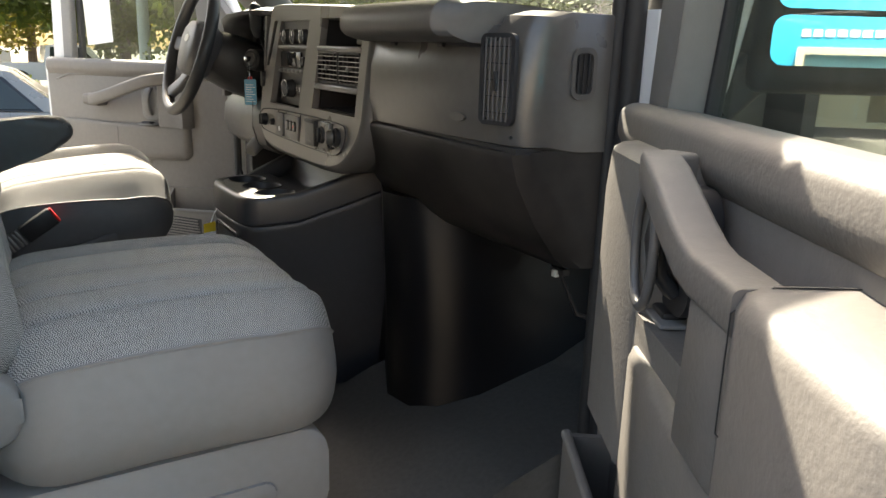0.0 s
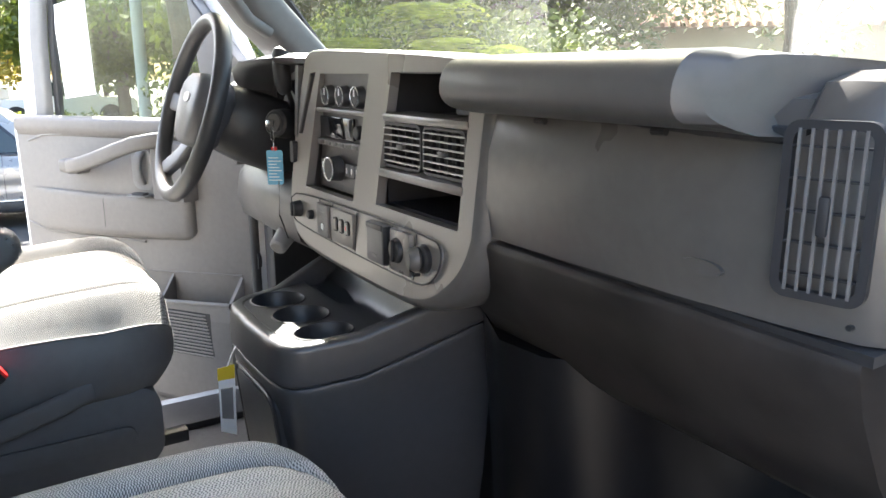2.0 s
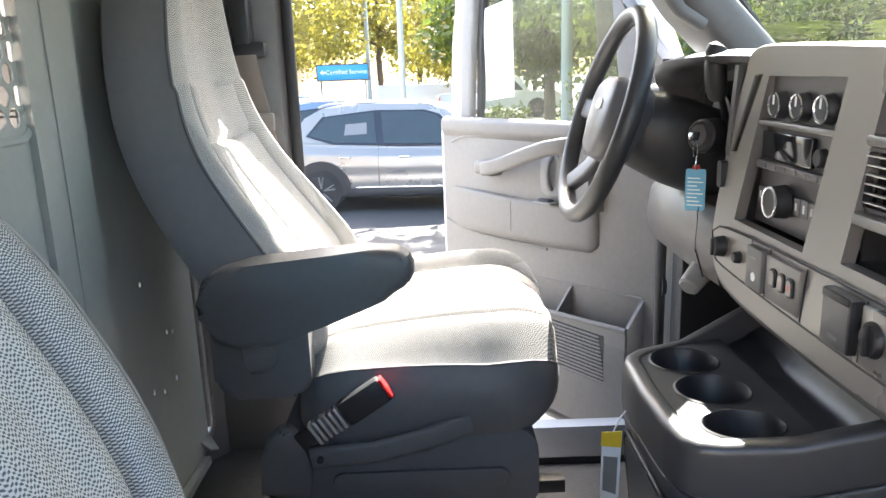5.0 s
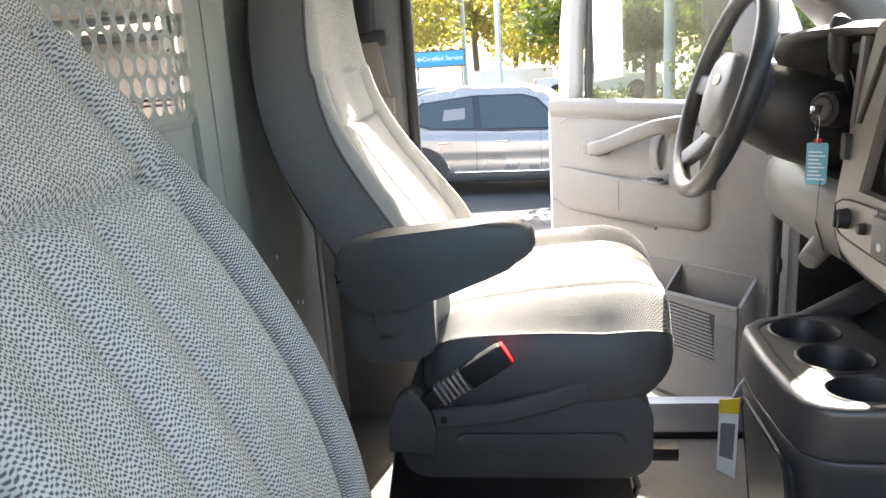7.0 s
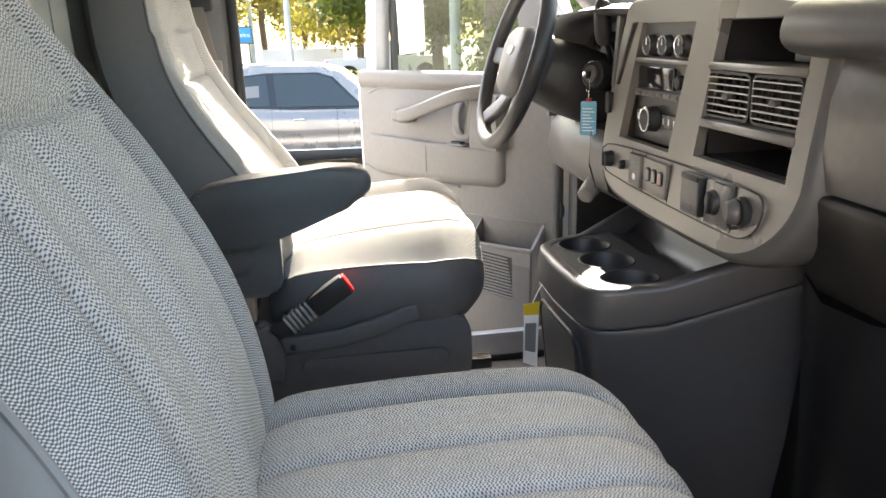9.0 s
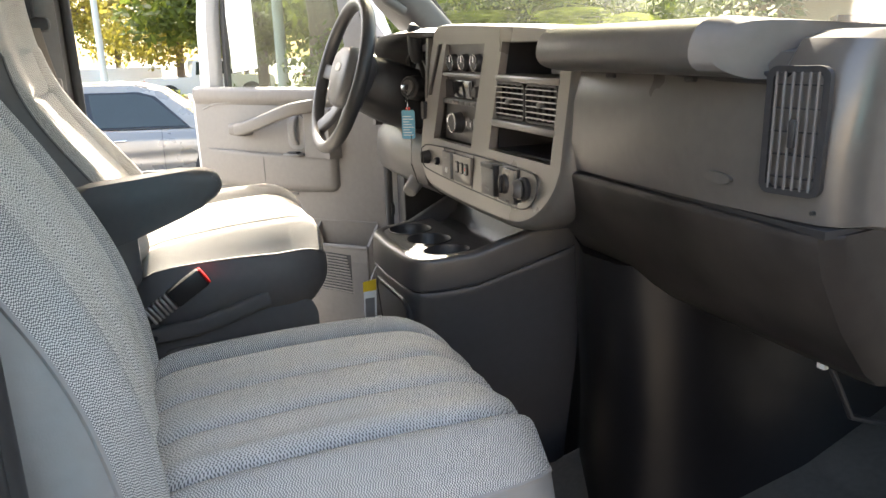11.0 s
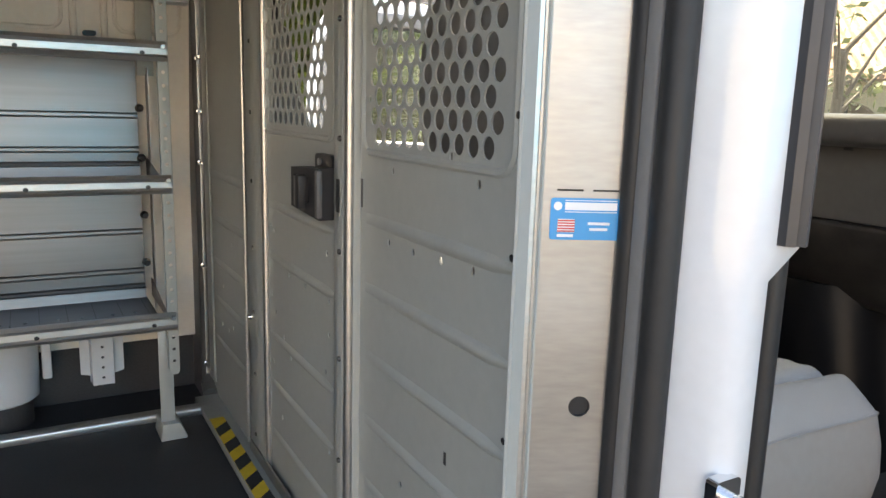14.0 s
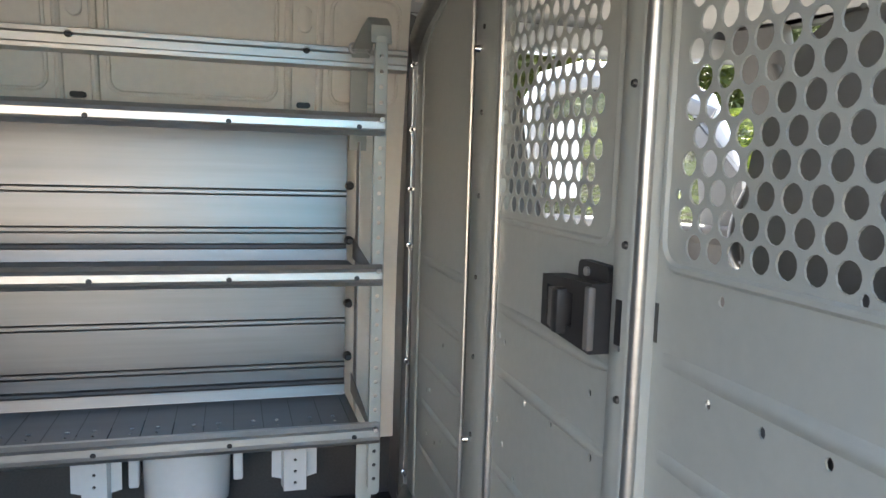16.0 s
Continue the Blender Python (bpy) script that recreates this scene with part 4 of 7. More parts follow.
pocket(stack, 1.384, 1.612, 1.590, 1.650, 0.712, 0.86, "upper_cubby")
pocket(stack, 1.386, 1.622, 1.456, 1.505, 0.700, 0.83, "lower_cubby")
for za, zb in ((1.581, 1.594), (1.499, 1.513)):
    part("stack_rail", box((bezel_x(za) - 0.006, 1.380, za), (bezel_x(za) + 0.05, 1.615, zb), 0.005), M_BEZEL, stack)
for ya, yb in ((1.390, 1.491), (1.503, 1.608)):
    v = louvre(stack, ya, yb, 1.519, 1.577, 0.690, 6, 5, "centre_vent", lead="h", edge=0.004)
    part("vent_tab", box((0.683, (ya + yb) / 2 - 0.008, 1.543), (0.692, (ya + yb) / 2 + 0.008, 1.551), 0.002), M_DASH, v)
part("slot_liner", prism([(1.904, 1.650), (1.889, 1.650), (1.936, 1.542), (1.954, 1.542)], "yz", 0.705, 0.72), M_BLACK, stack)
part("slot_lip", bar_path([(0.696, 1.906, 1.650), (0.688, 1.956, 1.540)], 0.008, 0.005, 0.002), M_DASH, stack)

# climate dials, radio and its knobs
rp = part("radio_panel", prism(rad, "yz", 0.704, 0.715), M_DASH, stack)
for y in (1.832, 1.771, 1.711):
    kn = part("climate_knob", cyl((0.704, y, 1.613), (0.688, y, 1.613), 0.0185, 0.0165, 28, 0.003), M_BLACK, rp)
    part("chrome_ring", tube([(0.688, y + 0.0150 * math.cos(a), 1.613 + 0.0150 * math.sin(a)) for a in (radians(12 * k) for k in range(31))], 0.0020, 6), M_CHROME, kn)
    part("pointer", box((0.6865, y - 0.0012, 1.614), (0.6885, y + 0.0012, 1.626)), M_INKW, kn)
part("radio_rail", box((0.690, 1.674, 1.584), (0.702, 1.882, 1.592), 0.003), M_BEZEL, rp)
part("screen", box((0.697, 1.742, 1.540), (0.7035, 1.880, 1.577), 0.002), M_GLOSSB, rp)
part("screen_knob", cyl((0.702, 1.716, 1.556), (0.690, 1.716, 1.556), 0.012, 0.011, 20, 0.002), M_BLACK, rp)
part("button_strip", box((0.692, 1.700, 1.526), (0.702, 1.885, 1.537), 0.002), M_KNEE, rp)
for k in range(6):
    part("button", box((0.6905, 1.712 + 0.028 * k, 1.528), (0.693, 1.735 + 0.028 * k, 1.535), 0.001), M_DASH, rp)
kn = part("volume_knob", cyl((0.702, 1.806, 1.489), (0.678, 1.806, 1.489), 0.0225, 0.020, 32, 0.003), M_BLACK, rp)
part("chrome_ring", tube([(0.679, 1.806 + 0.0195 * math.cos(a), 1.489 + 0.0195 * math.sin(a)) for a in (radians(12 * k) for k in range(31))], 0.0022, 6), M_CHROME, kn)
for k, y in enumerate((1.872, 1.850, 1.768, 1.748, 1.728)):
    b = part("button", box((0.696, y - 0.009, 1.478), (0.7015, y + 0.009, 1.500), 0.002), M_KNEE, rp)
    part("button_mark", box((0.6955, y - 0.002, 1.484), (0.6962, y + 0.002, 1.494)), M_INKW, b)

# lower switch panel
pan = [(1.966, 1.418), (1.955, 1.386), (1.92, 1.373), (1.48, 1.365), (1.44, 1.373), (1.414, 1.395), (1.410, 1.425), (1.435, 1.439), (1.93, 1.435)]
pan = soften(pan + pan[:1], 2)[:-1]
bm = prism(pan, "yz", -0.008, 0.0)
for vtx in bm.verts:
    vtx.co.x += bezel_x(vtx.co.z)
sp = part("switch_panel", bm, M_BEZEL, stack, smooth=20)
part("panel_outline", tube([(bezel_x(z) - 0.0082, y, z) for y, z in pan + pan[:1]], 0.0014, 6, caps=False), M_BLACK, sp)
for y in (1.823, 1.766, 1.670, 1.548, 1.478):
    part("panel_seam", bar_path([(0.6620, y, 1.371), (0.6675, y, 1.435)], 0.0014, 0.0014, 0.0004), M_BLACK, sp)
part("headlight_knob", cyl((0.668, 1.918, 1.404), (0.650, 1.918, 1.404), 0.016, 0.014, 20, 0.002), M_BLACK, sp)
part("headlight_grip", box((0.646, 1.9155, 1.391), (0.652, 1.9205, 1.417), 0.002), M_BLACK, sp)
part("dimmer_knob", cyl((0.668, 1.858, 1.402), (0.656, 1.858, 1.402), 0.009, 0.008, 16, 0.002), M_BLACK, sp)
part("switch_plate", box((0.658, 1.771, 1.374), (0.668, 1.818, 1.431), 0.002), M_KNEE, sp)
part("switch_mark", prism(ring2(1.793, 1.392, 0.006), "yz", 0.6572, 0.659), M_INKW, sp)
part("switch_print", box((0.6574, 1.784, 1.416), (0.6585, 1.803, 1.419)), M_TRIMG, sp)
part("switch_plate", box((0.660, 1.674, 1.374), (0.668, 1.762, 1.431), 0.002), M_BEZEL, sp)
for k, y in enumerate((1.737, 1.714, 1.691)):
    r = part("toggle_rim", prism(rrect(y - 0.0085, y + 0.0085, 1.394, 1.418, 0.006), "yz", 0.6575, 0.661), M_BLACK, sp)
    part("toggle", prism(rrect(y - 0.006, y + 0.006, 1.397, 1.415, 0.004), "yz", 0.6560, 0.658), M_BEZEL, r)
part("toggle_red_mark", box((0.6556, 1.6895, 1.403), (0.6562, 1.6925, 1.410)), M_RED, sp)
ob = part("outlet_cover", box((0.654, 1.553, 1.374), (0.668, 1.610, 1.435), 0.003), M_KNEE, sp)
part("outlet_tab", box((0.652, 1.556, 1.426), (0.656, 1.607, 1.434), 0.001), M_BLACK, ob)
part("outlet_side", box((0.6535, 1.5525, 1.376), (0.668, 1.5585, 1.433), 0.001), M_BLACK, ob)
part("outlet_mark", box((0.6532, 1.574, 1.383), (0.6542, 1.592, 1.388)), M_TRIMG, ob)
part("knob_plate", box((0.659, 1.484, 1.372), (0.668, 1.544, 1.434), 0.003), M_BEZEL, sp)
kn = part("round_switch", cyl((0.664, 1.520, 1.405), (0.653, 1.520, 1.405), 0.019, 0.018, 24, 0.003), M_BLACK, sp)
part("grip", box((0.648, 1.517, 1.389), (0.655, 1.523, 1.421), 0.002), M_BLACK, kn)
kn = part("power_outlet", cyl((0.668, 1.452, 1.407), (0.656, 1.452, 1.407), 0.020, 0.020, 24, 0.003), M_BLACK, sp)
part("outlet_cap", cyl((0.657, 1.452, 1.407), (0.641, 1.456, 1.407), 0.0175, 0.0155, 24, 0.004), M_DASH, kn)
part("cap_tether", tube([(0.648, 1.458, 1.391), (0.654, 1.462, 1.383), (0.662, 1.460, 1.383)], 0.003, 6), M_BLACK, kn)
part("small_switch", prism(rrect(1.958, 1.975, 1.485, 1.525, 0.006), "yz", 0.672, 0.684), M_BLACK, stack)

# ---- driver's side: instrument hood, cluster, lower cover ----
hood = []
for y, top, x0 in ((1.915, 1.684, 0.712), (1.945, 1.686, 0.690), (1.99, 1.688, 0.672), (2.10, 1.687, 0.665), (2.25, 1.682, 0.667), (2.36, 1.668, 0.680), (2.42, 1.648, 0.70), (2.46, 1.61, 0.735)):
    hood.append([(1.24, y, top - 0.05), (0.90, y, top - 0.014), (x0 + 0.03, y, top), (x0, y, top - 0.008), (x0 + 0.004, y, top - 0.018), (x0 + 0.04, y, top - 0.024), (0.90, y, top - 0.03), (1.24, y, top - 0.06)])
part("instrument_hood", loft(hood), M_CONS, dash, smooth=60)
part("cluster_wall", prism([(1.955, 1.43), (2.44, 1.43), (2.44, 1.665), (1.945, 1.67)], "yz", 0.80, 0.83), M_BLACK, dash)
part("cluster_cheek", prism([(0.69, 1.665), (0.83, 1.665), (0.83, 1.43), (0.70, 1.43), (0.682, 1.54)], "xz", 1.958, 1.972), M_DASH, dash)
part("cluster_cheek", prism([(0.74, 1.64), (0.83, 1.665), (0.83, 1.43), (0.70, 1.43), (0.70, 1.54)], "xz", 2.435, 2.46), M_DASH, dash)
cl = part("instrument_cluster", box((0.792, 2.03, 1.49), (0.80, 2.38, 1.635), 0.003), M_GLOSSB, dash, "dark instrument cluster")
for y, r in ((2.28, 0.052), (2.15, 0.052)):
    part("dial", cyl((0.792, y, 1.56), (0.789, y, 1.56), r, seg=28), M_BLACK, cl)
knee = [(0.93, 1.30), (0.80, 1.292), (0.720, 1.300), (0.685, 1.325), (0.672, 1.37), (0.678, 1.415), (0.70, 1.44), (0.80, 1.45), (0.93, 1.45)]
part("knee_cover", loft([section(1.975, knee), section(2.10, shift(knee, -0.004)), section(2.35, shift(knee, 0.0)), section(2.44, shift(knee, 0.03)), section(2.47, shift(knee, 0.07))]), M_DASH, dash, "grey lower steering cover")
part("knee_seam", bar_path([(0.671, 2.045, 1.44), (0.668, 2.045, 1.37), (0.684, 2.045, 1.32)], 0.002, 0.002, 0.0005), M_BLACK, dash)
part("left_vent_pod", box((0.715, 2.455, 1.50), (0.90, 2.56, 1.63), 0.025), M_DASH, dash)
part("left_lower_side", box((0.74, 2.44, 1.30), (1.2, 2.57, 1.50), 0.02), M_DASH, dash)
part("dash_core", box((0.86, 0.90, 1.46), (1.24, 2.54, 1.60)), M_BLACK, dash)
part("column_end_cap", cyl((0.70, 2.08, 1.33), (0.66, 2.05, 1.30), 0.022, 0.018, 16, 0.004), M_TRIMG, dash)

# ---- steering column and wheel ----
WC = Vector((0.547, 2.205, 1.582))
TILT_W = math.atan2(0.118, 0.366)
axis = Vector((math.cos(TILT_W), 0, -math.sin(TILT_W)))           # from the wheel forward and down, along the column
wu, wv = Vector((0, 1, 0)), Vector((math.sin(TILT_W), 0, math.cos(TILT_W)))
sw = thing("steering_wheel", WC, "black leather steering wheel with a grey airbag pad", "steering wheel")
R = 0.183
def wp(a, r, d=0.0):
    return WC + wu * (r * math.cos(a)) + wv * (r * math.sin(a)) + axis * d
rings = []
for k in range(73):
    a = 2 * math.pi * k / 72
    c, o = wp(a, R), (wu * math.cos(a) + wv * math.sin(a))
    rings.append([c + o * (0.0155 * math.cos(t)) + axis * (0.0175 * math.sin(t)) for t in (2 * math.pi * j / 12 for j in range(12))])
bm = loft(rings, caps=False)
bmesh.ops.remove_doubles(bm, verts=bm.verts, dist=1e-5)
part("rim", bm, M_LEATHER, sw)
def pad_ring(sc, d):
    return [WC + wu * (u * sc) + wv * (v * sc) + axis * d for u, v in ((0.085, 0.035), (0.070, 0.062), (0.035, 0.075), (-0.035, 0.075), (-0.070, 0.062), (-0.085, 0.035), (-0.080, -0.015), (-0.055, -0.065), (-0.025, -0.078), (0.025, -0.078), (0.055, -0.065), (0.080, -0.015))]
part("airbag_pad", loft([pad_ring(0.82, -0.012), pad_ring(0.95, -0.005), pad_ring(1.0, 0.010), pad_ring(1.0, 0.05), pad_ring(0.8, 0.07)]), M_HUB, sw, smooth=50)
for a0, a1 in ((0.05, 0.05), (math.pi - 0.05, math.pi - 0.05), (-1.15, -0.95), (math.pi + 1.15, math.pi + 0.95)):
    pts = [wp(a0, 0.06, 0.03), wp((a0 + a1) / 2, 0.12, 0.018), wp(a1, 0.175, 0.003)]
    part("spoke", bar_path(pts, 0.040, 0.020, 0.006, up=axis), M_HUB, sw)
bm = prism([(-0.022, -0.006), (-0.008, -0.010), (0.008, -0.010), (0.022, -0.006), (0.022, 0.006), (0.008, 0.010), (-0.008, 0.010), (-0.022, 0.006)], "xy", 0, 0.002)
m = Matrix.Translation(WC - axis * 0.0145 + wv * 0.02) @ Matrix((wu, wv, wu.cross(wv))).transposed().to_4x4()
part("badge", bm, M_SILV, sw, xf=m)
for k in (-1, 1):
    part("button_pod", box((-0.012, -0.02, -0.004), (0.012, 0.02, 0.004), 0.003), M_BLACK, sw, xf=Matrix.Translation(WC + wu * (0.105 * k) + axis * 0.012) @ Matrix((wu, wv, wu.cross(wv))).transposed().to_4x4())
col = thing("steering_column", WC + axis * 0.1, "black steering column shroud with the ignition lock", "steering column")
def col_ring(d, w, up_, dn):
    c = WC + axis * d
    return [c + wu * (w * u) + wv * (up_ if v > 0 else dn) * v for u, v in ((1, 0.2), (0.9, 0.75), (0.55, 1.0), (-0.55, 1.0), (-0.9, 0.75), (-1, 0.2), (-1, -0.4), (-0.8, -0.85), (-0.4, -1.0), (0.4, -1.0), (0.8, -0.85), (1, -0.4))]
part("shroud", loft([col_ring(0.045, 0.062, 0.055, 0.06), col_ring(0.07, 0.075, 0.068, 0.072), col_ring(0.13, 0.082, 0.07, 0.085), col_ring(0.22, 0.08, 0.065, 0.09), col_ring(0.32, 0.07, 0.055, 0.08)]), M_BLACK, col, smooth=50)
ig = part("ignition_bezel", cyl((0.715, 2.105, 1.548), (0.682, 2.085, 1.552), 0.031, 0.028, 28, 0.004), M_BLACK, col)
part("lock_face", cyl((0.684, 2.086, 1.552), (0.678, 2.083, 1.553), 0.018, seg=24), M_DASH, ig)
part("gear_lever", tube([(0.745, 2.13, 1.555), (0.715, 2.075, 1.60), (0.692, 2.045, 1.635)], [0.007, 0.006, 0.006], 10), M_BLACK, col)
part("gear_knob", tube([(0.696, 2.048, 1.612), (0.694, 2.047, 1.618), (0.690, 2.045, 1.635), (0.688, 2.044, 1.660), (0.688, 2.043, 1.685), (0.690, 2.043, 1.694), (0.692, 2.043, 1.697)], [0.010, 0.015, 0.017, 0.017, 0.018, 0.015, 0.008], 16), M_BLACK, col)
part("indicator_stalk", tube([(0.62, 2.27, 1.60), (0.60, 2.36, 1.62), (0.595, 2.40, 1.63)], [0.009, 0.008, 0.010], 10), M_BLACK, col)
# key with ring and tag
ky = thing("key", (0.68, 2.08, 1.55), "metal ignition key with a ring and a blue card tag", "key")
part("key_blade", box((0.660, 2.076, 1.545), (0.682, 2.084, 1.560), 0.003), M_CHROME, ky)
part("key_ring", tube([(0.674, 2.08 + 0.010 * math.cos(a), 1.530 + 0.014 * math.sin(a)) for a in (radians(20 * k) for k in range(19))], 0.0014, 6, caps=False), M_CHROME, ky)
part("key_ring", tube([(0.676 + 0.004 * math.cos(a), 2.08 + 0.011 * math.cos(a), 1.508 + 0.012 * math.sin(a)) for a in (radians(20 * k) for k in range(19))], 0.0014, 6, caps=False), M_CHROME, ky)
TGM = Matrix.Translation((0.676, 2.078, 0)) @ Matrix.Rotation(radians(58), 4, "Z")
tag = part("tag", prism(rrect(-0.0165, 0.0165, 1.428, 1.498, 0.004), "yz", -0.0008, 0.0008), M_TAG, ky, xf=TGM)
part("tag_top", prism(rrect(-0.006, 0.006, 1.497, 1.505, 0.003), "yz", -0.0016, 0.0016), M_RED, tag, xf=TGM)
bm = B()
for k in range(8):
    box((-0.0016, -0.013 + 0.005 * (k % 3), 1.436 + 0.0065 * k), (-0.0009, 0.013, 1.438 + 0.0065 * k), bm=bm)
part("tag_print", bm, M_PAPER, tag, smooth=0, xf=TGM)

# ---- engine cover, console with cup holders ----
ec = thing("engine_cover", (0.95, 1.6, 0.77), "black moulded engine cover below the dashboard, footwell shade in its colour", "engine cover")
def cover(z, s):
    pts = [(1.27, 1.14 - s), (0.86, 1.16 - s), (0.775, 1.19 - s), (0.735, 1.24 - s * 0.8), (0.725, 1.32 - s * 0.5), (0.775, 1.43), (0.825, 1.52), (0.83, 1.75), (0.83, 1.98), (0.84, 2.06 + s), (1.27, 2.12 + s)]
    return [(x + 0.03 * (z - 0.9), y + 0.16 * max(0, z - 0.95) * (1 if y < 1.5 else 0), z) for x, y in pts]
part("cover_shell", loft([cover(0.766, 0.01), cover(0.80, 0.006), cover(0.83, 0.0), cover(1.0, 0.0), cover(1.15, 0.0), cover(1.30, 0.0)]), M_SHADEBLK, ec, smooth=60)

for y in (1.60, 1.90):
    part("cover_clip", box((0.822, y - 0.018, 1.235), (0.852, y + 0.018, 1.262), 0.004), M_BLACK, ec)
con = thing("cup_holder_console", (0.6, 1.76, 0.8), "black console with three cup holders and an open tray", "console")
PLAN = [(0.83, 1.522), (0.70, 1.545), (0.62, 1.564), (0.545, 1.578), (0.518, 1.587), (0.503, 1.607), (0.497, 1.65), (0.494, 1.74), (0.497, 1.835), (0.507, 1.862), (0.53, 1.885), (0.60, 1.915), (0.70, 1.955), (0.83, 2.0)]


def outline(z, inset, taper=0.0):
    """A ring of the console: drawn in from the plan, its upper edge rising towards the dashboard."""
    out = []
    for i, (x, y) in enumerate(PLAN):
        a, b = PLAN[max(0, i - 1)], PLAN[min(len(PLAN) - 1, i + 1)]
        d = Vector((b[0] - a[0], b[1] - a[1])).normalized()
        lift = 0.33 * max(0, x - 0.60) * max(0, min(1, (z - 1.10) / 0.07))
        out.append((x + d.y * inset + taper * max(0, 0.6 - x) * 4, y - d.x * inset, z + lift))
    return out


part("body", loft([outline(0.77, 0.05, 0.10), outline(1.0, 0.020, 0.04), outline(1.18, 0.004), outline(1.1935, 0.002), outline(1.1960, 0.004), outline(1.1965, 0.012)]), M_CONS, con, smooth=50)
bm = loft([outline(z, i) for z, i in ((1.198, 0.012), (1.1985, 0.002), (1.2010, 0.0), (1.2050, 0.0), (1.2520, 0.002), (1.2565, 0.003), (1.2600, 0.005), (1.2625, 0.009), (1.2632, 0.013), (1.2633, 0.022), (1.2625, 0.0245), (1.2590, 0.026), (1.225, 0.028))], caps=False)
part("rim_band", bm, M_CONS, con, smooth=50)
CUPS = [(0.583, 1.828), (0.588, 1.729), (0.592, 1.630)]
top = [(x, y) for x, y, z in outline(1.2, 0.026) if x < 0.66]
top = [(0.664, top[0][1] - 0.008)] + top + [(0.664, top[-1][1] + 0.022)]
part("top_plate", holed(top, [ring2(x, y, 0.045, 28) for x, y in CUPS[:2]] + [ring2(0.588, 1.632, 0.046, 28, 0.036)], "xy", 1.255, 1.2615), M_CONS, con, smooth=20)
for i, (x, y) in enumerate(CUPS):
    ry = 0.045 if i < 2 else 0.036
    bm = B()
    rr = [[(x + (r * math.cos(a) if i < 2 else r * 1.02 * math.cos(a) - 0.004), y + (r * ry / 0.045) * math.sin(a) + (0.002 if i == 2 else 0), z - 0.006) for a in (2 * math.pi * k / 28 for k in range(28))] for r, z in ((0.049, 1.2685), (0.046, 1.2700), (0.0435, 1.266), (0.042, 1.20), (0.036, 1.192))]
    loft(rr, caps=False, bm=bm)
    bm.faces.new([v for v in bm.verts[-28:]])
    part("cup_well", bm, M_BLACK, con, smooth=50)
swp = soften([(0.663, 1.2612), (0.668, 1.242), (0.70, 1.238), (0.728, 1.240), (0.742, 1.275), (0.775, 1.372)], 2) + [(0.80, 1.372), (0.79, 1.21), (0.663, 1.21)]
part("tray", prism(swp, "xz", 1.556, 1.962), M_CONS, con, smooth=50)
dr = part("front_door", loft([[(0.4955 + 0.10 * (1.17 - z), y, z) for y, z in rrect(1.63, 1.81, 0.93, 1.165, 0.02)], [(0.515 + 0.10 * (1.17 - z), y, z) for y, z in rrect(1.63, 1.81, 0.93, 1.165, 0.02)]]), M_CONS, con)
part("door_groove", tube([(0.4975 + 0.10 * (1.17 - z), y, z) for y, z in rrect(1.622, 1.818, 0.92, 1.173, 0.024) + [rrect(1.622, 1.818, 0.92, 1.173, 0.024)[0]]], 0.003, 6, caps=False), M_BLACK, dr)
TAGM = Matrix.Translation((0.480, 1.818, -0.010)) @ Matrix.Rotation(radians(52), 4, "Z")
tg = thing("warning_label", (0.47, 1.815, 1.12), "white hang tag with a yellow band on the console", "label")
part("card", prism([(-0.016, 1.175), (0.014, 1.165), (0.016, 1.05), (-0.012, 1.045)], "yz", -0.0006, 0.0006), M_PAPER, tg, xf=TAGM)
part("yellow_band", prism([(-0.016, 1.177), (0.0145, 1.167), (0.0150, 1.145), (-0.0155, 1.152)], "yz", -0.0012, 0.0012), M_YEL, tg, xf=TAGM)
part("print", prism([(-0.011, 1.135), (0.011, 1.130), (0.012, 1.075), (-0.009, 1.075)], "yz", -0.0011, 0.0011), M_TRIMG, tg, xf=TAGM)
part("string", tube([(0.0, -0.003, 1.172), (0.004, -0.012, 1.196), (0.011, -0.022, 1.214)], 0.0012, 6), M_INKW, tg, xf=TAGM)

# pedals and footwell bits
pd = thing("brake_pedal", (0.95, 2.25, 1.05), "black rubber brake pedal on a steel arm", "pedal")
part("pad", box((0.90, 2.20, 1.00), (0.93, 2.30, 1.06), 0.008), M_RUB, pd)
part("arm", bar_path([(0.93, 2.25, 1.03), (1.0, 2.25, 1.15), (1.02, 2.25, 1.32), (1.02, 2.25, 1.48)], 0.015, 0.03), M_RIM, pd)
wr = thing("wiring_connector", (1.0, 1.10, 1.17), "small black wiring connector with a white tip under the dashboard", "connector")
part("cable", tube([(1.05, 1.16, 1.23), (1.0, 1.13, 1.19), (0.99, 1.08, 1.16), (1.02, 1.06, 1.08), (1.16, 1.08, 1.02)], 0.005, 8), M_BLACK, wr)
part("plug", box((0.975, 1.06, 1.165), (0.995, 1.10, 1.18), 0.003), M_BLACK, wr)
part("white_tip", box((0.970, 1.075, 1.160), (0.98, 1.09, 1.175), 0.002), M_PAPER, wr)

# ---- seats ----
SEAT_G = [(-0.152, 0.019), (-0.046, 0.008), (0.046, 0.008), (0.152, 0.019)]
BACK_G = [(-0.150, 0.017), (-0.036, 0.008), (0.036, 0.008), (0.150, 0.017)]


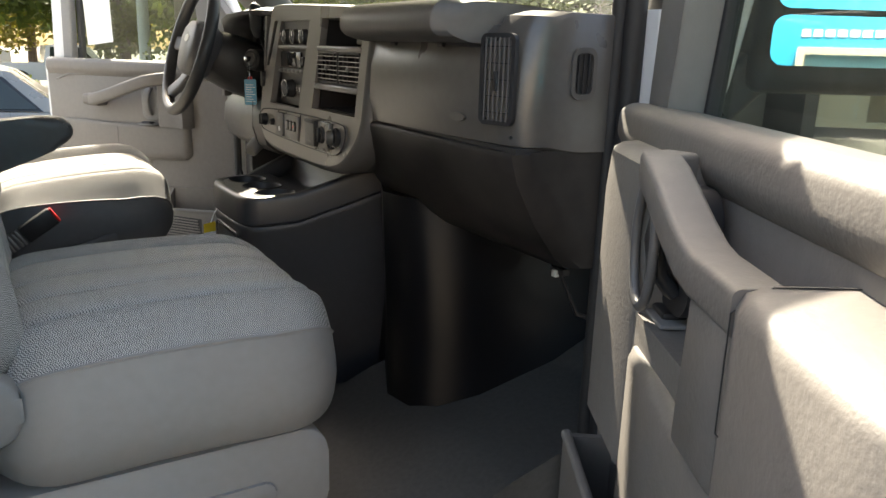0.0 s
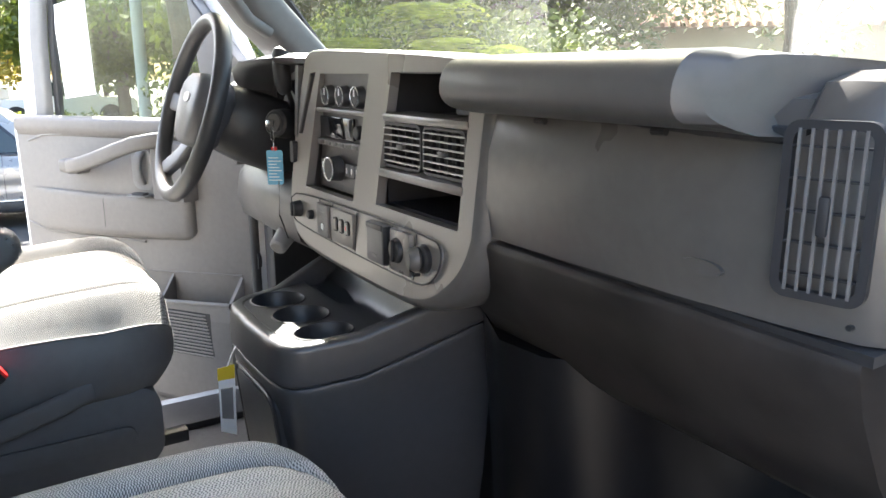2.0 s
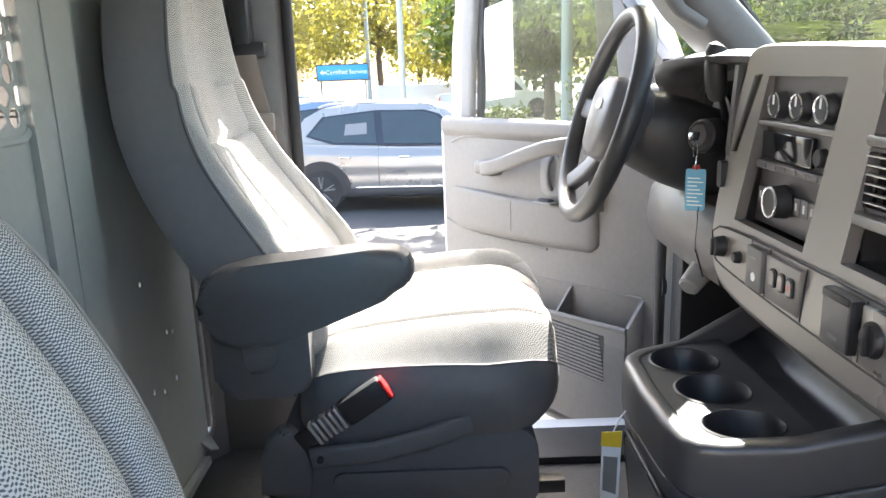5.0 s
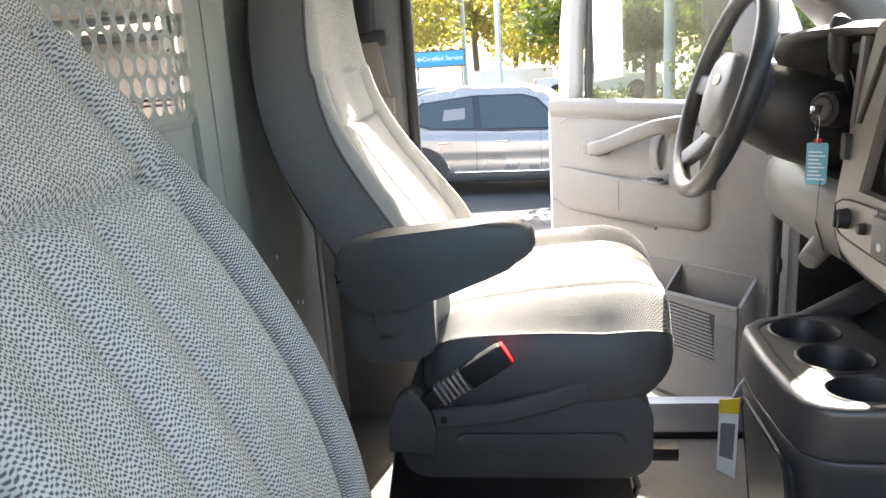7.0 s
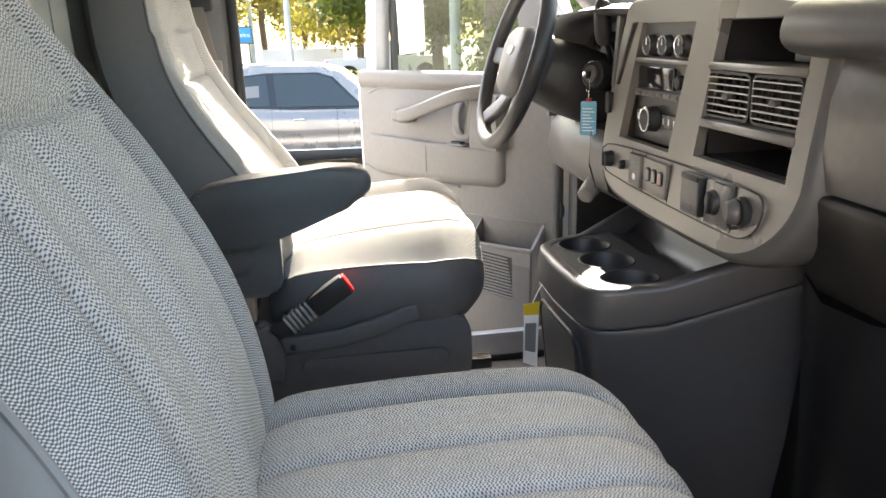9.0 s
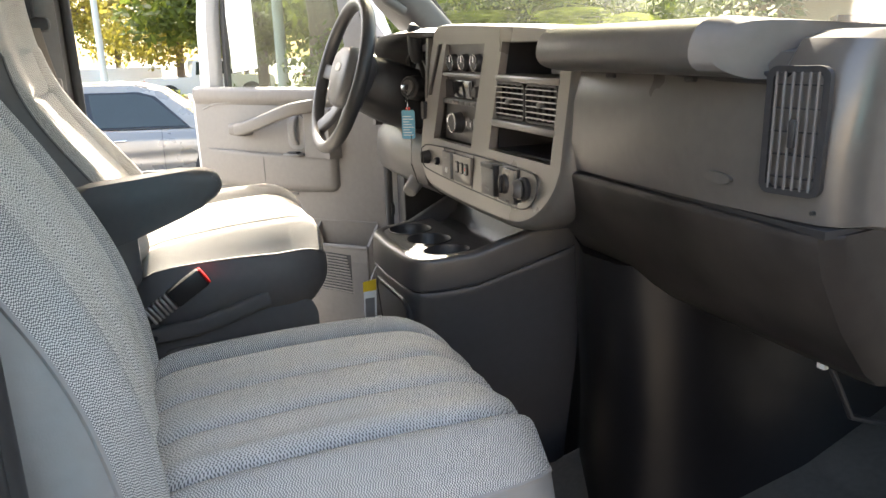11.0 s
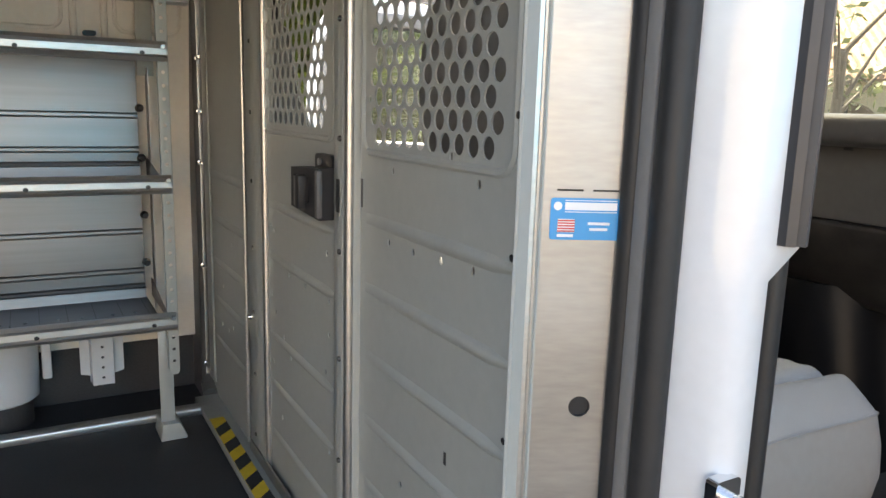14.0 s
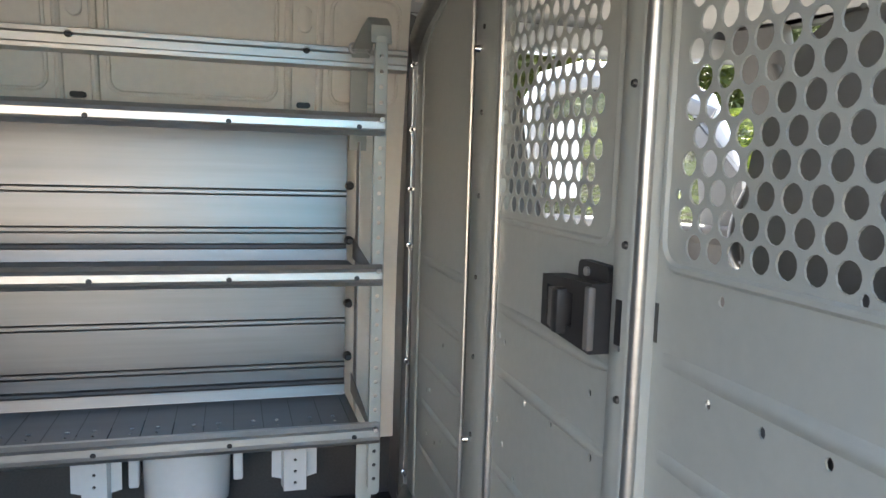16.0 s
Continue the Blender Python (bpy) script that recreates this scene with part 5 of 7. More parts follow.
def pad(L, wf, th, crown, grooves, cross, R, bolster=0.0, thin=0.0, nt=110, ns=90, mapf=None, flare=0.0, bw=0.045, near=1.0, fall=0.0):
    """A cushion lying along x from 0 to L: returns its covered top and its plain sides and underside.
    grooves: sewn channels along it (y, depth); cross: sewn channels across it (x, depth); R: rounding at both ends."""
    top, side = B(), B()
    st = []
    for k in range(8):
        a = math.pi / 2 * k / 8
        st.append((R * (1 - math.cos(a)), R * (1 - math.sin(a))))
    xs = [(x, i) for x, i in st] + [(R + (L - 2 * R) * k / ns, 0.0) for k in range(ns + 1)] + [(L - x, i) for x, i in st[::-1]]
    T, S = [], []
    th0, w0 = th, wf(0.2)
    for x, ins in xs:
        th = th0 * (1 - thin * max(0.0, x / L - 0.3) / 0.7)
        w = wf(x / L) - ins * 0.9
        t, s = [], []
        for j in range(nt + 1):
            q = -1 + 2 * j / nt
            q = math.copysign(abs(q) ** 0.85, q)
            y = q * w
            z = crown * (1 - abs(q) ** 3.2) - ins * 0.75
            z += (bolster if y > 0 else bolster * near) * math.exp(-((abs(y) - w * 0.80) / bw) ** 2)
            z -= fall * max(0.0, min(1.0, x / L / 0.7)) * max(0.0, (-q - 0.62) / 0.38) ** 1.4
            for gy, gd in grooves:
                gy *= w / w0
                f = 1.0 if abs(gy) > 0.1 or not cross else max(0.0, min(1.0, (cross[0][0] - x) / 0.03))
                z -= f * (gd * math.exp(-((y - gy) / 0.0062) ** 2) - gd * 0.45 * math.exp(-((abs(y - gy) - 0.03) / 0.02) ** 2))
            for gx, gd in cross:
                z -= gd * math.exp(-((x - gx) / 0.007) ** 2) * max(0.0, min(1.0, (0.172 * w / w0 - abs(y)) / 0.012))
            t.append((x, y, z))
        for j in range(13):                       # from one seam down, across the underside and up again
            q = j / 12
            if q < 0.3:
                f = q / 0.3
                s.append((x, w + 0.018 * math.sin(math.pi * f) + flare * f, -ins * 0.75 - (th - ins * 1.5) * f * 0.94))
            elif q > 0.7:
                f = (1 - q) / 0.3
                s.append((x, -w - 0.018 * math.sin(math.pi * f) - flare * f, -ins * 0.75 - (th - ins * 1.5) * f * 0.94))
            else:
                s.append((x, (w + flare) * (1 - 2 * (q - 0.3) / 0.4) * (0.97 - 0.3 * thin), -ins * 0.75 - (th - ins * 1.5)))
        T.append(t); S.append([t[-1]] + s[1:-1] + [t[0]])
    flat = [p for r in T for p in r]
    if mapf:
        T = [[mapf(p) for p in r] for r in T]
        S = [[mapf(p) for p in r] for r in S]
    loft(T, caps=False, closed=False, bm=top)
    cloth = top.verts.layers.float_vector.new("cloth")
    for v, p in zip(top.verts, flat):
        v[cloth] = (p[0], p[1], 0.0)
    loft(S, caps=False, closed=False, bm=side)
    side.verts.ensure_lookup_table()
    for ti, si in ((0, 0), (-1, -1)):             # close the ends
        ring = T[ti] + S[si][1:-1]
        vs = [side.verts.new(p) for p in ring]
        side.faces.new(vs)
    bmesh.ops.remove_doubles(side, verts=side.verts, dist=1e-5)
    rims = [[r[0] for r in T], [r[-1] for r in T]]
    return top, side, rims


def back_map(side_line, yc):
    """Bends a flat pad into a seat back that follows a side line of (x, z), foot first."""
    pts = soften(side_line, 3)
    ds = [0.0]
    for a, b in zip(pts, pts[1:]):
        ds.append(ds[-1] + math.hypot(b[0] - a[0], b[1] - a[1]))
    def f(p):
        s = max(0.0, min(ds[-1] - 1e-4, p[0]))
        k = max(i for i, d in enumerate(ds) if d <= s)
        (x, z), (x2, z2) = pts[k], pts[k + 1]
        t = (s - ds[k]) / (ds[k + 1] - ds[k])
        q = min(len(pts) - 1, k + 5)
        r = max(0, k - 5)
        d = Vector((pts[q][0] - pts[r][0], pts[q][1] - pts[r][1])).normalized()
        return (x + (x2 - x) * t + d.y * p[2], yc + p[1], z + (z2 - z) * t - d.x * p[2])
    return f


def captain_seat(yc, zs, x0, line, inner, armrest, fabric, vinyl, label, tilt=0.0, L=0.49):
    """A high-backed captain's seat; inner: +1 or -1, the side towards the middle of the van."""
    th = thing("captain_seat", (0.2, yc, 0.77), label, "seat", "front seats")
    lay = lambda p: (x0 + p[0], yc + p[1], zs - 0.008 + p[2] + 0.012 * math.sin(math.pi * min(1, max(0, p[0] / L))) - tilt * (1 - p[0] / L))
    top, side, rims = pad(L, lambda u: 0.262 - 0.012 * (1 - u) - 0.040 * max(0.0, (u - 0.70) / 0.30) ** 2, 0.185, 0.030 if armrest else 0.040, SEAT_G, [], 0.098, 0.034 if armrest else 0.018, mapf=lay, bw=0.036 if armrest else 0.045, near=0.35 if armrest else 1.0, fall=0.030 if armrest else 0.0)
    c = part("cushion", top, fabric, th, smooth=60)
    part("cushion_side", side, vinyl, th, "grey vinyl cushion side", smooth=60)
    for r in rims:
        part("stitched_seam", tube(r[::2], 0.0030, 6), vinyl, c)
    fb = back_map(line, yc)
    if armrest:                                   # the driver's back: cloth narrows early, broad vinyl sides
        wf = lambda u: 0.235 - 0.055 * min(1.0, u / 0.45) if u < 0.45 else 0.18 - 0.10 * ((u - 0.45) / 0.55) ** 1.3
        top, side, rims = pad(0.72, wf, 0.125, 0.016, BACK_G, [(0.41, 0.010)], 0.05, 0.048, 0.25, mapf=fb, flare=0.040, bw=0.032, near=0.3)
    else:
        wf = lambda u: 0.245 if u < 0.5 else 0.245 - 0.175 * ((u - 0.5) / 0.5) ** 1.4
        top, side, rims = pad(0.72, wf, 0.105, 0.026, BACK_G, [(0.44, 0.016)], 0.05, 0.016, 0.6, mapf=fb)
    bk = part("backrest", top, fabric, th, smooth=60)
    part("backrest_side", side, vinyl, th, "grey vinyl backrest side and rear", smooth=60)
    for r in rims:
        part("stitched_seam", tube(r[::2], 0.0030, 6), vinyl, bk)
    # plastic side valance, recliner and pedestal
    bm = prism(rrect(x0 - 0.04, x0 + L - 0.05, zs - 0.315, zs - 0.155, 0.045, 8), "xz", yc - 0.255, yc + 0.255, 0.004, 2)
    part("valance", bm, vinyl, th)
    for s in (-1, 1):
        part("valance_moulding", prism(rrect(x0 + 0.06, x0 + 0.36, zs - 0.262, zs - 0.225, 0.018), "xz", yc + s * 0.252, yc + s * 0.262, 0.004), vinyl, th)
        part("recliner_cover", prism(rrect(x0 - 0.12, x0 + (0.038 if armrest else 0.05), zs - 0.085, zs + (0.07 if armrest else 0.01), 0.035), "xz", yc + s * 0.215, yc + s * 0.258, 0.012, 3), vinyl, th, smooth=60)
    part("recline_lever", bar_path([(x0 + 0.03, yc + inner * 0.268, zs - 0.188), (x0 + 0.14, yc + inner * 0.275, zs - 0.178), (x0 + 0.22, yc + inner * 0.274, zs - 0.158), (x0 + 0.27, yc + inner * 0.270, zs - 0.142), (x0 + 0.295, yc + inner * 0.266, zs - 0.137)], 0.016, 0.038, 0.008), vinyl, th, smooth=60)
    part("lever_pivot", cyl((x0 + 0.045, yc + inner * 0.272, zs - 0.188), (x0 + 0.045, yc + inner * 0.281, zs - 0.188), 0.006, seg=12), M_BLACK, th)
    part("valance_boss", prism(soften([(x0 - 0.06, zs - 0.26), (x0 - 0.055, zs - 0.17), (x0 - 0.02, zs - 0.13), (x0 + 0.01, zs - 0.15), (x0 + 0.03, zs - 0.21), (x0 + 0.02, zs - 0.27)], 2), "xz", yc + inner * 0.235, yc + inner * 0.268, 0.01), vinyl, th, smooth=60)
    part("pedestal", prism([(x0 - 0.10, 0.765), (x0 + 0.40, 0.765), (x0 + 0.36, zs - 0.27), (x0 - 0.06, zs - 0.27)], "xz", yc - 0.225, yc + 0.225, 0.012), M_BLACK, th)
    for s in (-1, 1):
        part("slide_rail", box((x0 + 0.01, yc + s * 0.2 - 0.015, zs - 0.305), (x0 + 0.46, yc + s * 0.2 + 0.015, zs - 0.28), 0.003), M_BLACK, th)
    # belt buckle on its stalk
    y = yc + inner * 0.285
    bx0, bz0 = x0 + (0.12 if armrest else 0.03), zs - (0.085 if armrest else 0.22)
    bk_m = Matrix.Translation((bx0, y, bz0)) @ Matrix.Rotation(radians(-33), 4, "Y")
    b = part("belt_buckle", box((-0.035, -0.012, -0.022), (0.045, 0.012, 0.022), 0.005), M_BLACK, th, xf=bk_m)
    part("red_button", box((0.044, -0.010, -0.019), (0.050, 0.010, 0.019), 0.002), M_RED, b, xf=bk_m)
    # ribs coloured pale silver, with the sun's brightness on their tops put in
    for k in range(6):
        part("boot_rib", box((-0.045 - 0.010 * k, -0.011, -0.020), (-0.038 - 0.010 * k, 0.011, 0.020), 0.003), M_SILV, b, xf=bk_m)
    part("buckle_stalk", box((-0.125 if armrest else -0.16, -0.006, -0.014), (-0.095, 0.006, 0.016), 0.003), M_BLACK, b, xf=bk_m)
    if armrest:
        ya = yc + inner * 0.30
        pts = soften([(x0 - 0.112, zs + 0.090), (x0 - 0.108, zs + 0.130), (x0 - 0.080, zs + 0.152), (x0 - 0.02, zs + 0.160), (x0 + 0.06, zs + 0.167), (x0 + 0.165, zs + 0.177), (x0 + 0.205, zs + 0.170), (x0 + 0.218, zs + 0.140), (x0 + 0.205, zs + 0.116), (x0 + 0.16, zs + 0.093), (x0 + 0.06, zs + 0.054), (x0 - 0.030, zs + 0.026), (x0 - 0.070, zs + 0.026), (x0 - 0.100, zs + 0.048), (x0 - 0.112, zs + 0.090)], 1)[:-1]
        part("armrest", prism(pts, "xz", ya - 0.032, ya + 0.032, 0.016, 4), M_ARM, th, "dark padded folding armrest", smooth=60)
        part("armrest_pivot", cyl((x0 - 0.08, yc + inner * 0.24, zs + 0.07), (x0 - 0.08, ya, zs + 0.07), 0.03, seg=20), M_ARM, th)
    return th


captain_seat(1.205, 1.192, -0.015, [(0.010, 1.17), (0.008, 1.27), (-0.018, 1.39), (-0.072, 1.50), (-0.130, 1.60), (-0.180, 1.69), (-0.205, 1.78), (-0.215, 1.95)], 1, False, M_FAB, M_VINYL, "grey woven cloth passenger seat with pale vinyl sides", 0.0, 0.496)
captain_seat(2.235, 1.245, -0.010, [(0.025, 1.20), (0.015, 1.30), (-0.045, 1.385), (-0.130, 1.50), (-0.174, 1.59), (-0.194, 1.68), (-0.202, 1.78), (-0.206, 1.98)], -1, True, M_FAB, M_VINYL_SHADE, "grey cloth driver's seat with a folding armrest, partly in sun", 0.045, 0.458)
yw = thing("wiring_plug", (0.30, 2.05, 0.90), "yellow wiring plug under the driver's seat", "connector")
part("plug", box((0.26, 1.995, 0.935), (0.29, 2.02, 0.950), 0.004), M_YEL, yw)
part("cable", tube([(0.31, 2.01, 0.945), (0.36, 2.02, 0.94), (0.38, 2.04, 0.88), (0.37, 2.08, 0.80)], 0.006, 8), M_BLACK, yw)

# ---- front doors, both open; built in the door's own frame: s from the hinge, n into the cab, z up ----
def front_door(origin, d, n, side, label):
    m = Matrix(((d[0], n[0], 0, origin[0]), (d[1], n[1], 0, origin[1]), (0, 0, 1, 0), (0, 0, 0, 1)))
    th = thing("front_door", (origin[0] + d[0] * 0.4, origin[1] + d[1] * 0.4, 0.6), label, "van door", "open front doors")
    P = lambda name, bm, material, parent=th, lab="", smooth=35: part(name, bm, material, parent, lab, smooth, xf=m)
    s0 = -0.09 if side > 0 else -0.045            # where the trim begins behind the hinge
    g0 = 0.05 if side > 0 else 0.045            # front edge of the window
    # white shell and frame round the window
    P("shell", box((s0 - 0.02, -0.155, 0.50), (0.815, -0.062, 1.505), 0.02, 3), M_WHITE)
    P("shell_rear_edge", box((0.79, -0.155, 0.52), (0.835, -0.008, 1.505), 0.012, 3), M_WHITE)
    fr = P("window_frame", bar_path([(0.805, -0.085, 1.49), (0.795, -0.09, 1.75), (0.77, -0.10, 1.95), (0.72, -0.105, 2.03), (0.55, -0.11, 2.06), (0.30, -0.11, 2.03), (s0 + 0.18, -0.105, 1.93), (s0 + 0.06, -0.10, 1.68), (s0, -0.095, 1.50)], 0.07, 0.055, 0.012, up=(0, 1, 0)), M_WHITE)
    P("inner_frame", bar_path([(0.745, -0.062, 1.50), (0.735, -0.065, 1.75), (0.715, -0.07, 1.93), (0.66, -0.075, 1.99), (0.5, -0.078, 2.01), (0.30, -0.078, 1.99), (g0, -0.075, 1.88)], 0.05, 0.035, 0.01, up=(0, 1, 0)), M_TRIMG, fr)
    P("glass_run", bar_path([(0.705, -0.085, 1.50), (0.697, -0.088, 1.75), (0.68, -0.09, 1.92), (0.64, -0.095, 1.965), (0.5, -0.098, 1.985), (0.30, -0.098, 1.965), (g0 + 0.05, -0.095, 1.88), (g0, -0.085, 1.50)], 0.022, 0.022, 0.004, up=(0, 1, 0)), M_RUB, fr)
    P("sail_panel", prism([(s0, 1.50), (g0 + 0.004, 1.50), (g0 + 0.054, 1.88), (max(s0 + 0.19, g0 + 0.03), 1.88), (s0 + 0.02, 1.68)], "xz", -0.085, -0.030, 0.008), M_TRIMG, fr)
    bm = prism([(g0, 1.49), (0.71, 1.49), (0.695, 1.80), (0.67, 1.94), (0.5, 1.99), (0.30, 1.97), (g0 + 0.05, 1.88)], "xz", -0.094, -0.090)
    g = P("window_pane", bm, M_PANE, fr, "tinted door glass")
    g.visible_shadow = False
    # trim panel
    zl = 0.0 if side > 0 else 0.010
    sl = s0 + 0.005 if side > 0 else -0.03
    P("trim_panel", prism([(s0, 0.72), (s0 + 0.05, 0.61), (0.30, 0.60), (0.815, 0.66), (0.815, 1.512 + zl), (s0, 1.512 + zl)], "xz", -0.062, 0.0, 0.010), M_TRIM)
    P("belt_ledge", prism([(-0.075, 1.515 + zl), (-0.005, 1.522 + zl), (0.012, 1.512 + zl), (0.014, 1.48 + zl), (0.0, 1.455 + zl), (-0.06, 1.455 + zl)], "yz", sl, 0.805, 0.008, 3), M_TRIM)
    groove = [(0.76, 0.002, 1.438), (0.70, 0.003, 1.458), (0.60, 0.003, 1.466), (0.45, 0.003, 1.468), (0.2, 0.003, 1.462)]
    if side > 0:
        P("ledge_groove", tube(groove, 0.003, 6), M_TRIMG)
    def swell(prof, name, parent=th):
        """A padded form standing out from the panel: s, depth, top, foot."""
        rings = []
        for s, a, zt, zb in prof:
            rings.append([(s, -0.01, zt), (s, a * 0.80, zt), (s, a * 0.93, zt - 0.003), (s, a, zt - 0.014), (s, a, zb + 0.03), (s, a * 0.8, zb + 0.008), (s, a * 0.4, zb), (s, -0.01, zb)])
        return P(name, loft(rings), M_TRIM, parent, "", 50)
    if side > 0:
        ar = swell(((0.10, 0.004, 1.290, 1.185), (0.108, 0.018, 1.290, 1.175), (0.13, 0.023, 1.288, 1.162), (0.25, 0.024, 1.286, 1.155), (0.42, 0.025, 1.284, 1.150), (0.58, 0.024, 1.287, 1.146), (0.67, 0.018, 1.288, 1.147), (0.725, 0.010, 1.288, 1.148), (0.76, 0.002, 1.288, 1.15)), "armrest")
        pull = ((0.175, 0.01, 1.464), (0.205, 0.046, 1.458), (0.25, 0.060, 1.450), (0.32, 0.068, 1.428), (0.39, 0.071, 1.404), (0.46, 0.069, 1.384), (0.52, 0.058, 1.372), (0.568, 0.015, 1.366))
        P("pull_handle", bar_path(pull, 0.030, 0.044, 0.009), M_TRIM, ar)
        P("pull_foot", prism([(0.50, 1.345), (0.585, 1.350), (0.585, 1.392), (0.50, 1.392)], "xz", -0.005, 0.052, 0.012, 3), M_TRIM, ar)
        f0, f1, zt0, zb0, so, hs, az, an = 0.085, 0.235, 1.456, 1.285, 0.435, 0.285, 1.286, 0.024
    else:
        ar = swell(((0.545, 0.004, 1.450, 1.06), (0.548, 0.060, 1.453, 1.06), (0.553, 0.078, 1.454, 1.06), (0.57, 0.083, 1.453, 1.06), (0.63, 0.086, 1.449, 1.06), (0.70, 0.086, 1.449, 1.065), (0.755, 0.080, 1.452, 1.08), (0.80, 0.050, 1.455, 1.10), (0.812, 0.004, 1.455, 1.11)), "armrest")
        swell(((0.282, 0.004, 1.305, 1.07), (0.288, 0.050, 1.309, 1.06), (0.300, 0.066, 1.311, 1.06), (0.40, 0.072, 1.308, 1.06), (0.555, 0.078, 1.300, 1.06)), "lower_armrest", ar)
        P("switch_shelf", prism([(0.15, 1.24), (0.55, 1.24), (0.55, 1.338), (0.43, 1.340), (0.25, 1.341), (0.20, 1.35), (0.15, 1.36)], "xz", -0.01, 0.058, 0.010, 3), M_TRIM, ar)
        pull = ((0.285, 0.030, 1.488), (0.305, 0.054, 1.489), (0.335, 0.058, 1.484), (0.37, 0.059, 1.470), (0.41, 0.060, 1.453), (0.445, 0.061, 1.441), (0.475, 0.062, 1.437), (0.556, 0.062, 1.436))
        P("pull_handle", bar_path(pull, 0.040, 0.034, 0.006), M_TRIM, ar)
        P("pull_cheek", prism([(0.47, 1.30), (0.554, 1.300), (0.554, 1.440), (0.50, 1.440), (0.478, 1.43)], "xz", 0.045, 0.080, 0.006), M_TRIM, ar)
        f0, f1, zt0, zb0, so, hs, az, an = 0.085, 0.295, 1.492, 1.16, 0.556, 0.318, 1.4535, 0.080
    P("armrest_seam", bar_path([(so, 0.0, az + 0.001), (so, an * 0.7, az + 0.001), (so + 0.001, an + 0.002, az - 0.016), (so + 0.002, an + 0.002, az - 0.10), (so + 0.003, an * 0.8, az - 0.12)], 0.0009, 0.0016, 0.0003, up=(1, 0, 0)), M_BLACK, ar)
    bd, zr = (0.034, 0.0) if side > 0 else (0.062, 0.0)
    P("front_block", loft([[(s, -0.01, zb), (s, b, zb), (s, b, zt0 - 0.05), (s, b - 0.004, zt0 - 0.006), (s, b - 0.014, zt0), (s, -0.01, zt0)] for s, b, zb in ((f0, 0.03, zb0 + zr), (f0 + 0.012, 0.05, zb0 + zr), (f0 + 0.05, bd, zb0 + zr * 0.3), (f0 + 0.08, bd, zb0), (f1 - 0.02, bd, zb0), (f1 - 0.006, bd - 0.007, zb0), (f1, 0.02, zb0))]), M_TRIM, ar)
    hn, hz = (0.0, 0.0) if side > 0 else (0.030, 0.048)
    P("handle_cup", prism(rrect(hs - 0.042, hs + 0.042, 1.305 + hz, 1.428 + hz, 0.030), "xz", hn - 0.02, hn + 0.005), M_TRIMG if side > 0 else M_BLACK, ar)
    P("release_handle", bar_path([(hs + 0.004, hn + 0.006, 1.325 + hz), (hs + 0.002, hn + 0.022, 1.345 + hz), (hs, hn + 0.028, 1.375 + hz), (hs - 0.002, hn + 0.022, 1.405 + hz), (hs, hn + 0.006, 1.420 + hz)], 0.030, 0.014, 0.006, up=(0, 1, 0)), M_BLACK if side < 0 else M_TRIMG, ar)
    zsw, ss = (1.289, hs) if side > 0 else (1.341, 0.31)
    P("window_switch_plate", box((ss - 0.045, 0.010, zsw), (ss + 0.030, 0.050, zsw + 0.005), 0.004), M_TRIMG, ar)
    P("window_switch", box((ss - 0.030, 0.018, zsw + 0.004), (ss + 0.015, 0.044, zsw + 0.012), 0.004), M_BLACK, ar)
    P("lower_crease", tube([(0.80, 0.002, 1.17), (0.70, 0.004, 1.146), (0.5, 0.004, 1.140), (0.30, 0.004, 1.142)], 0.004, 6), M_TRIM)
    # map pocket with dividers and speaker grille
    bm = B()
    p0 = s0 + 0.035 if side > 0 else 0.045
    zg = 0.824 if side > 0 else 0.795
    cut = 0.075 if side > 0 else 0.0              # the driver's pocket is lower in front than along the panel
    for lo, hi in (((p0, 0.060, 0.66), (0.86, 0.070, 0.940)), ((p0, 0.0, 0.66), (0.86, 0.070, 0.68))):
        box(lo, hi, 0.003, bm=bm)
    rim_z = lambda s: 1.068 - 0.048 * (s - p0) / (0.858 - p0)
    for s, w in ((p0 - 0.003, 0.010), (p0 + 0.255, 0.007), (0.38 if side > 0 else 0.455, 0.008), (0.850, 0.012)):
        prism([(0.0, 0.68), (0.066, 0.68), (0.066, rim_z(s) - cut), (0.0, rim_z(s) - 0.004)], "yz", s, s + w, bm=bm)
    pk = P("map_pocket", bm, M_TRIM)
    P("pocket_rim", bar_path([(s, 0.066, rim_z(s) - cut) for s in (p0, 0.26, 0.46, 0.858)], 0.014, 0.014, 0.005), M_TRIM, pk)
    P("pocket_front", prism([(p0, rim_z(p0) - cut), (0.858, rim_z(0.858) - cut), (0.858, 0.94), (p0, 0.94)], "xz", 0.060, 0.070), M_TRIM, pk)
    if side > 0:
        P("pocket_back_edge", bar_path([(s, 0.002, rim_z(s)) for s in (p0, 0.26, 0.46, 0.858)], 0.006, 0.006, 0.002), M_TRIM, pk)
        P("pocket_floor", box((p0, 0.0, 0.90), (0.85, 0.062, 0.905)), M_TRIM, pk)
    else:
        P("handle_ring", tube([(hs - 0.008 + 0.030 * math.cos(q), hn + 0.034, 1.418 + 0.062 * math.sin(q)) for q in (2 * math.pi * k / 28 for k in range(29))], 0.0050, 8, caps=False), M_KNEE, ar, "dark grey release handle ring", 60)
    bm = B()
    for k in range(13):
        z = zg + 0.0105 * k
        box((p0 + 0.065 + 0.002 * k, 0.069, z), (p0 + 0.27, 0.0735, z + 0.0055), 0.0015, 1, bm=bm)
    gr = P("speaker_grille", bm, M_TRIM, pk)
    P("grille_back", box((p0 + 0.072, 0.0685, zg - 0.002), (p0 + 0.267, 0.0705, zg + 0.137)), M_BLACK, pk)
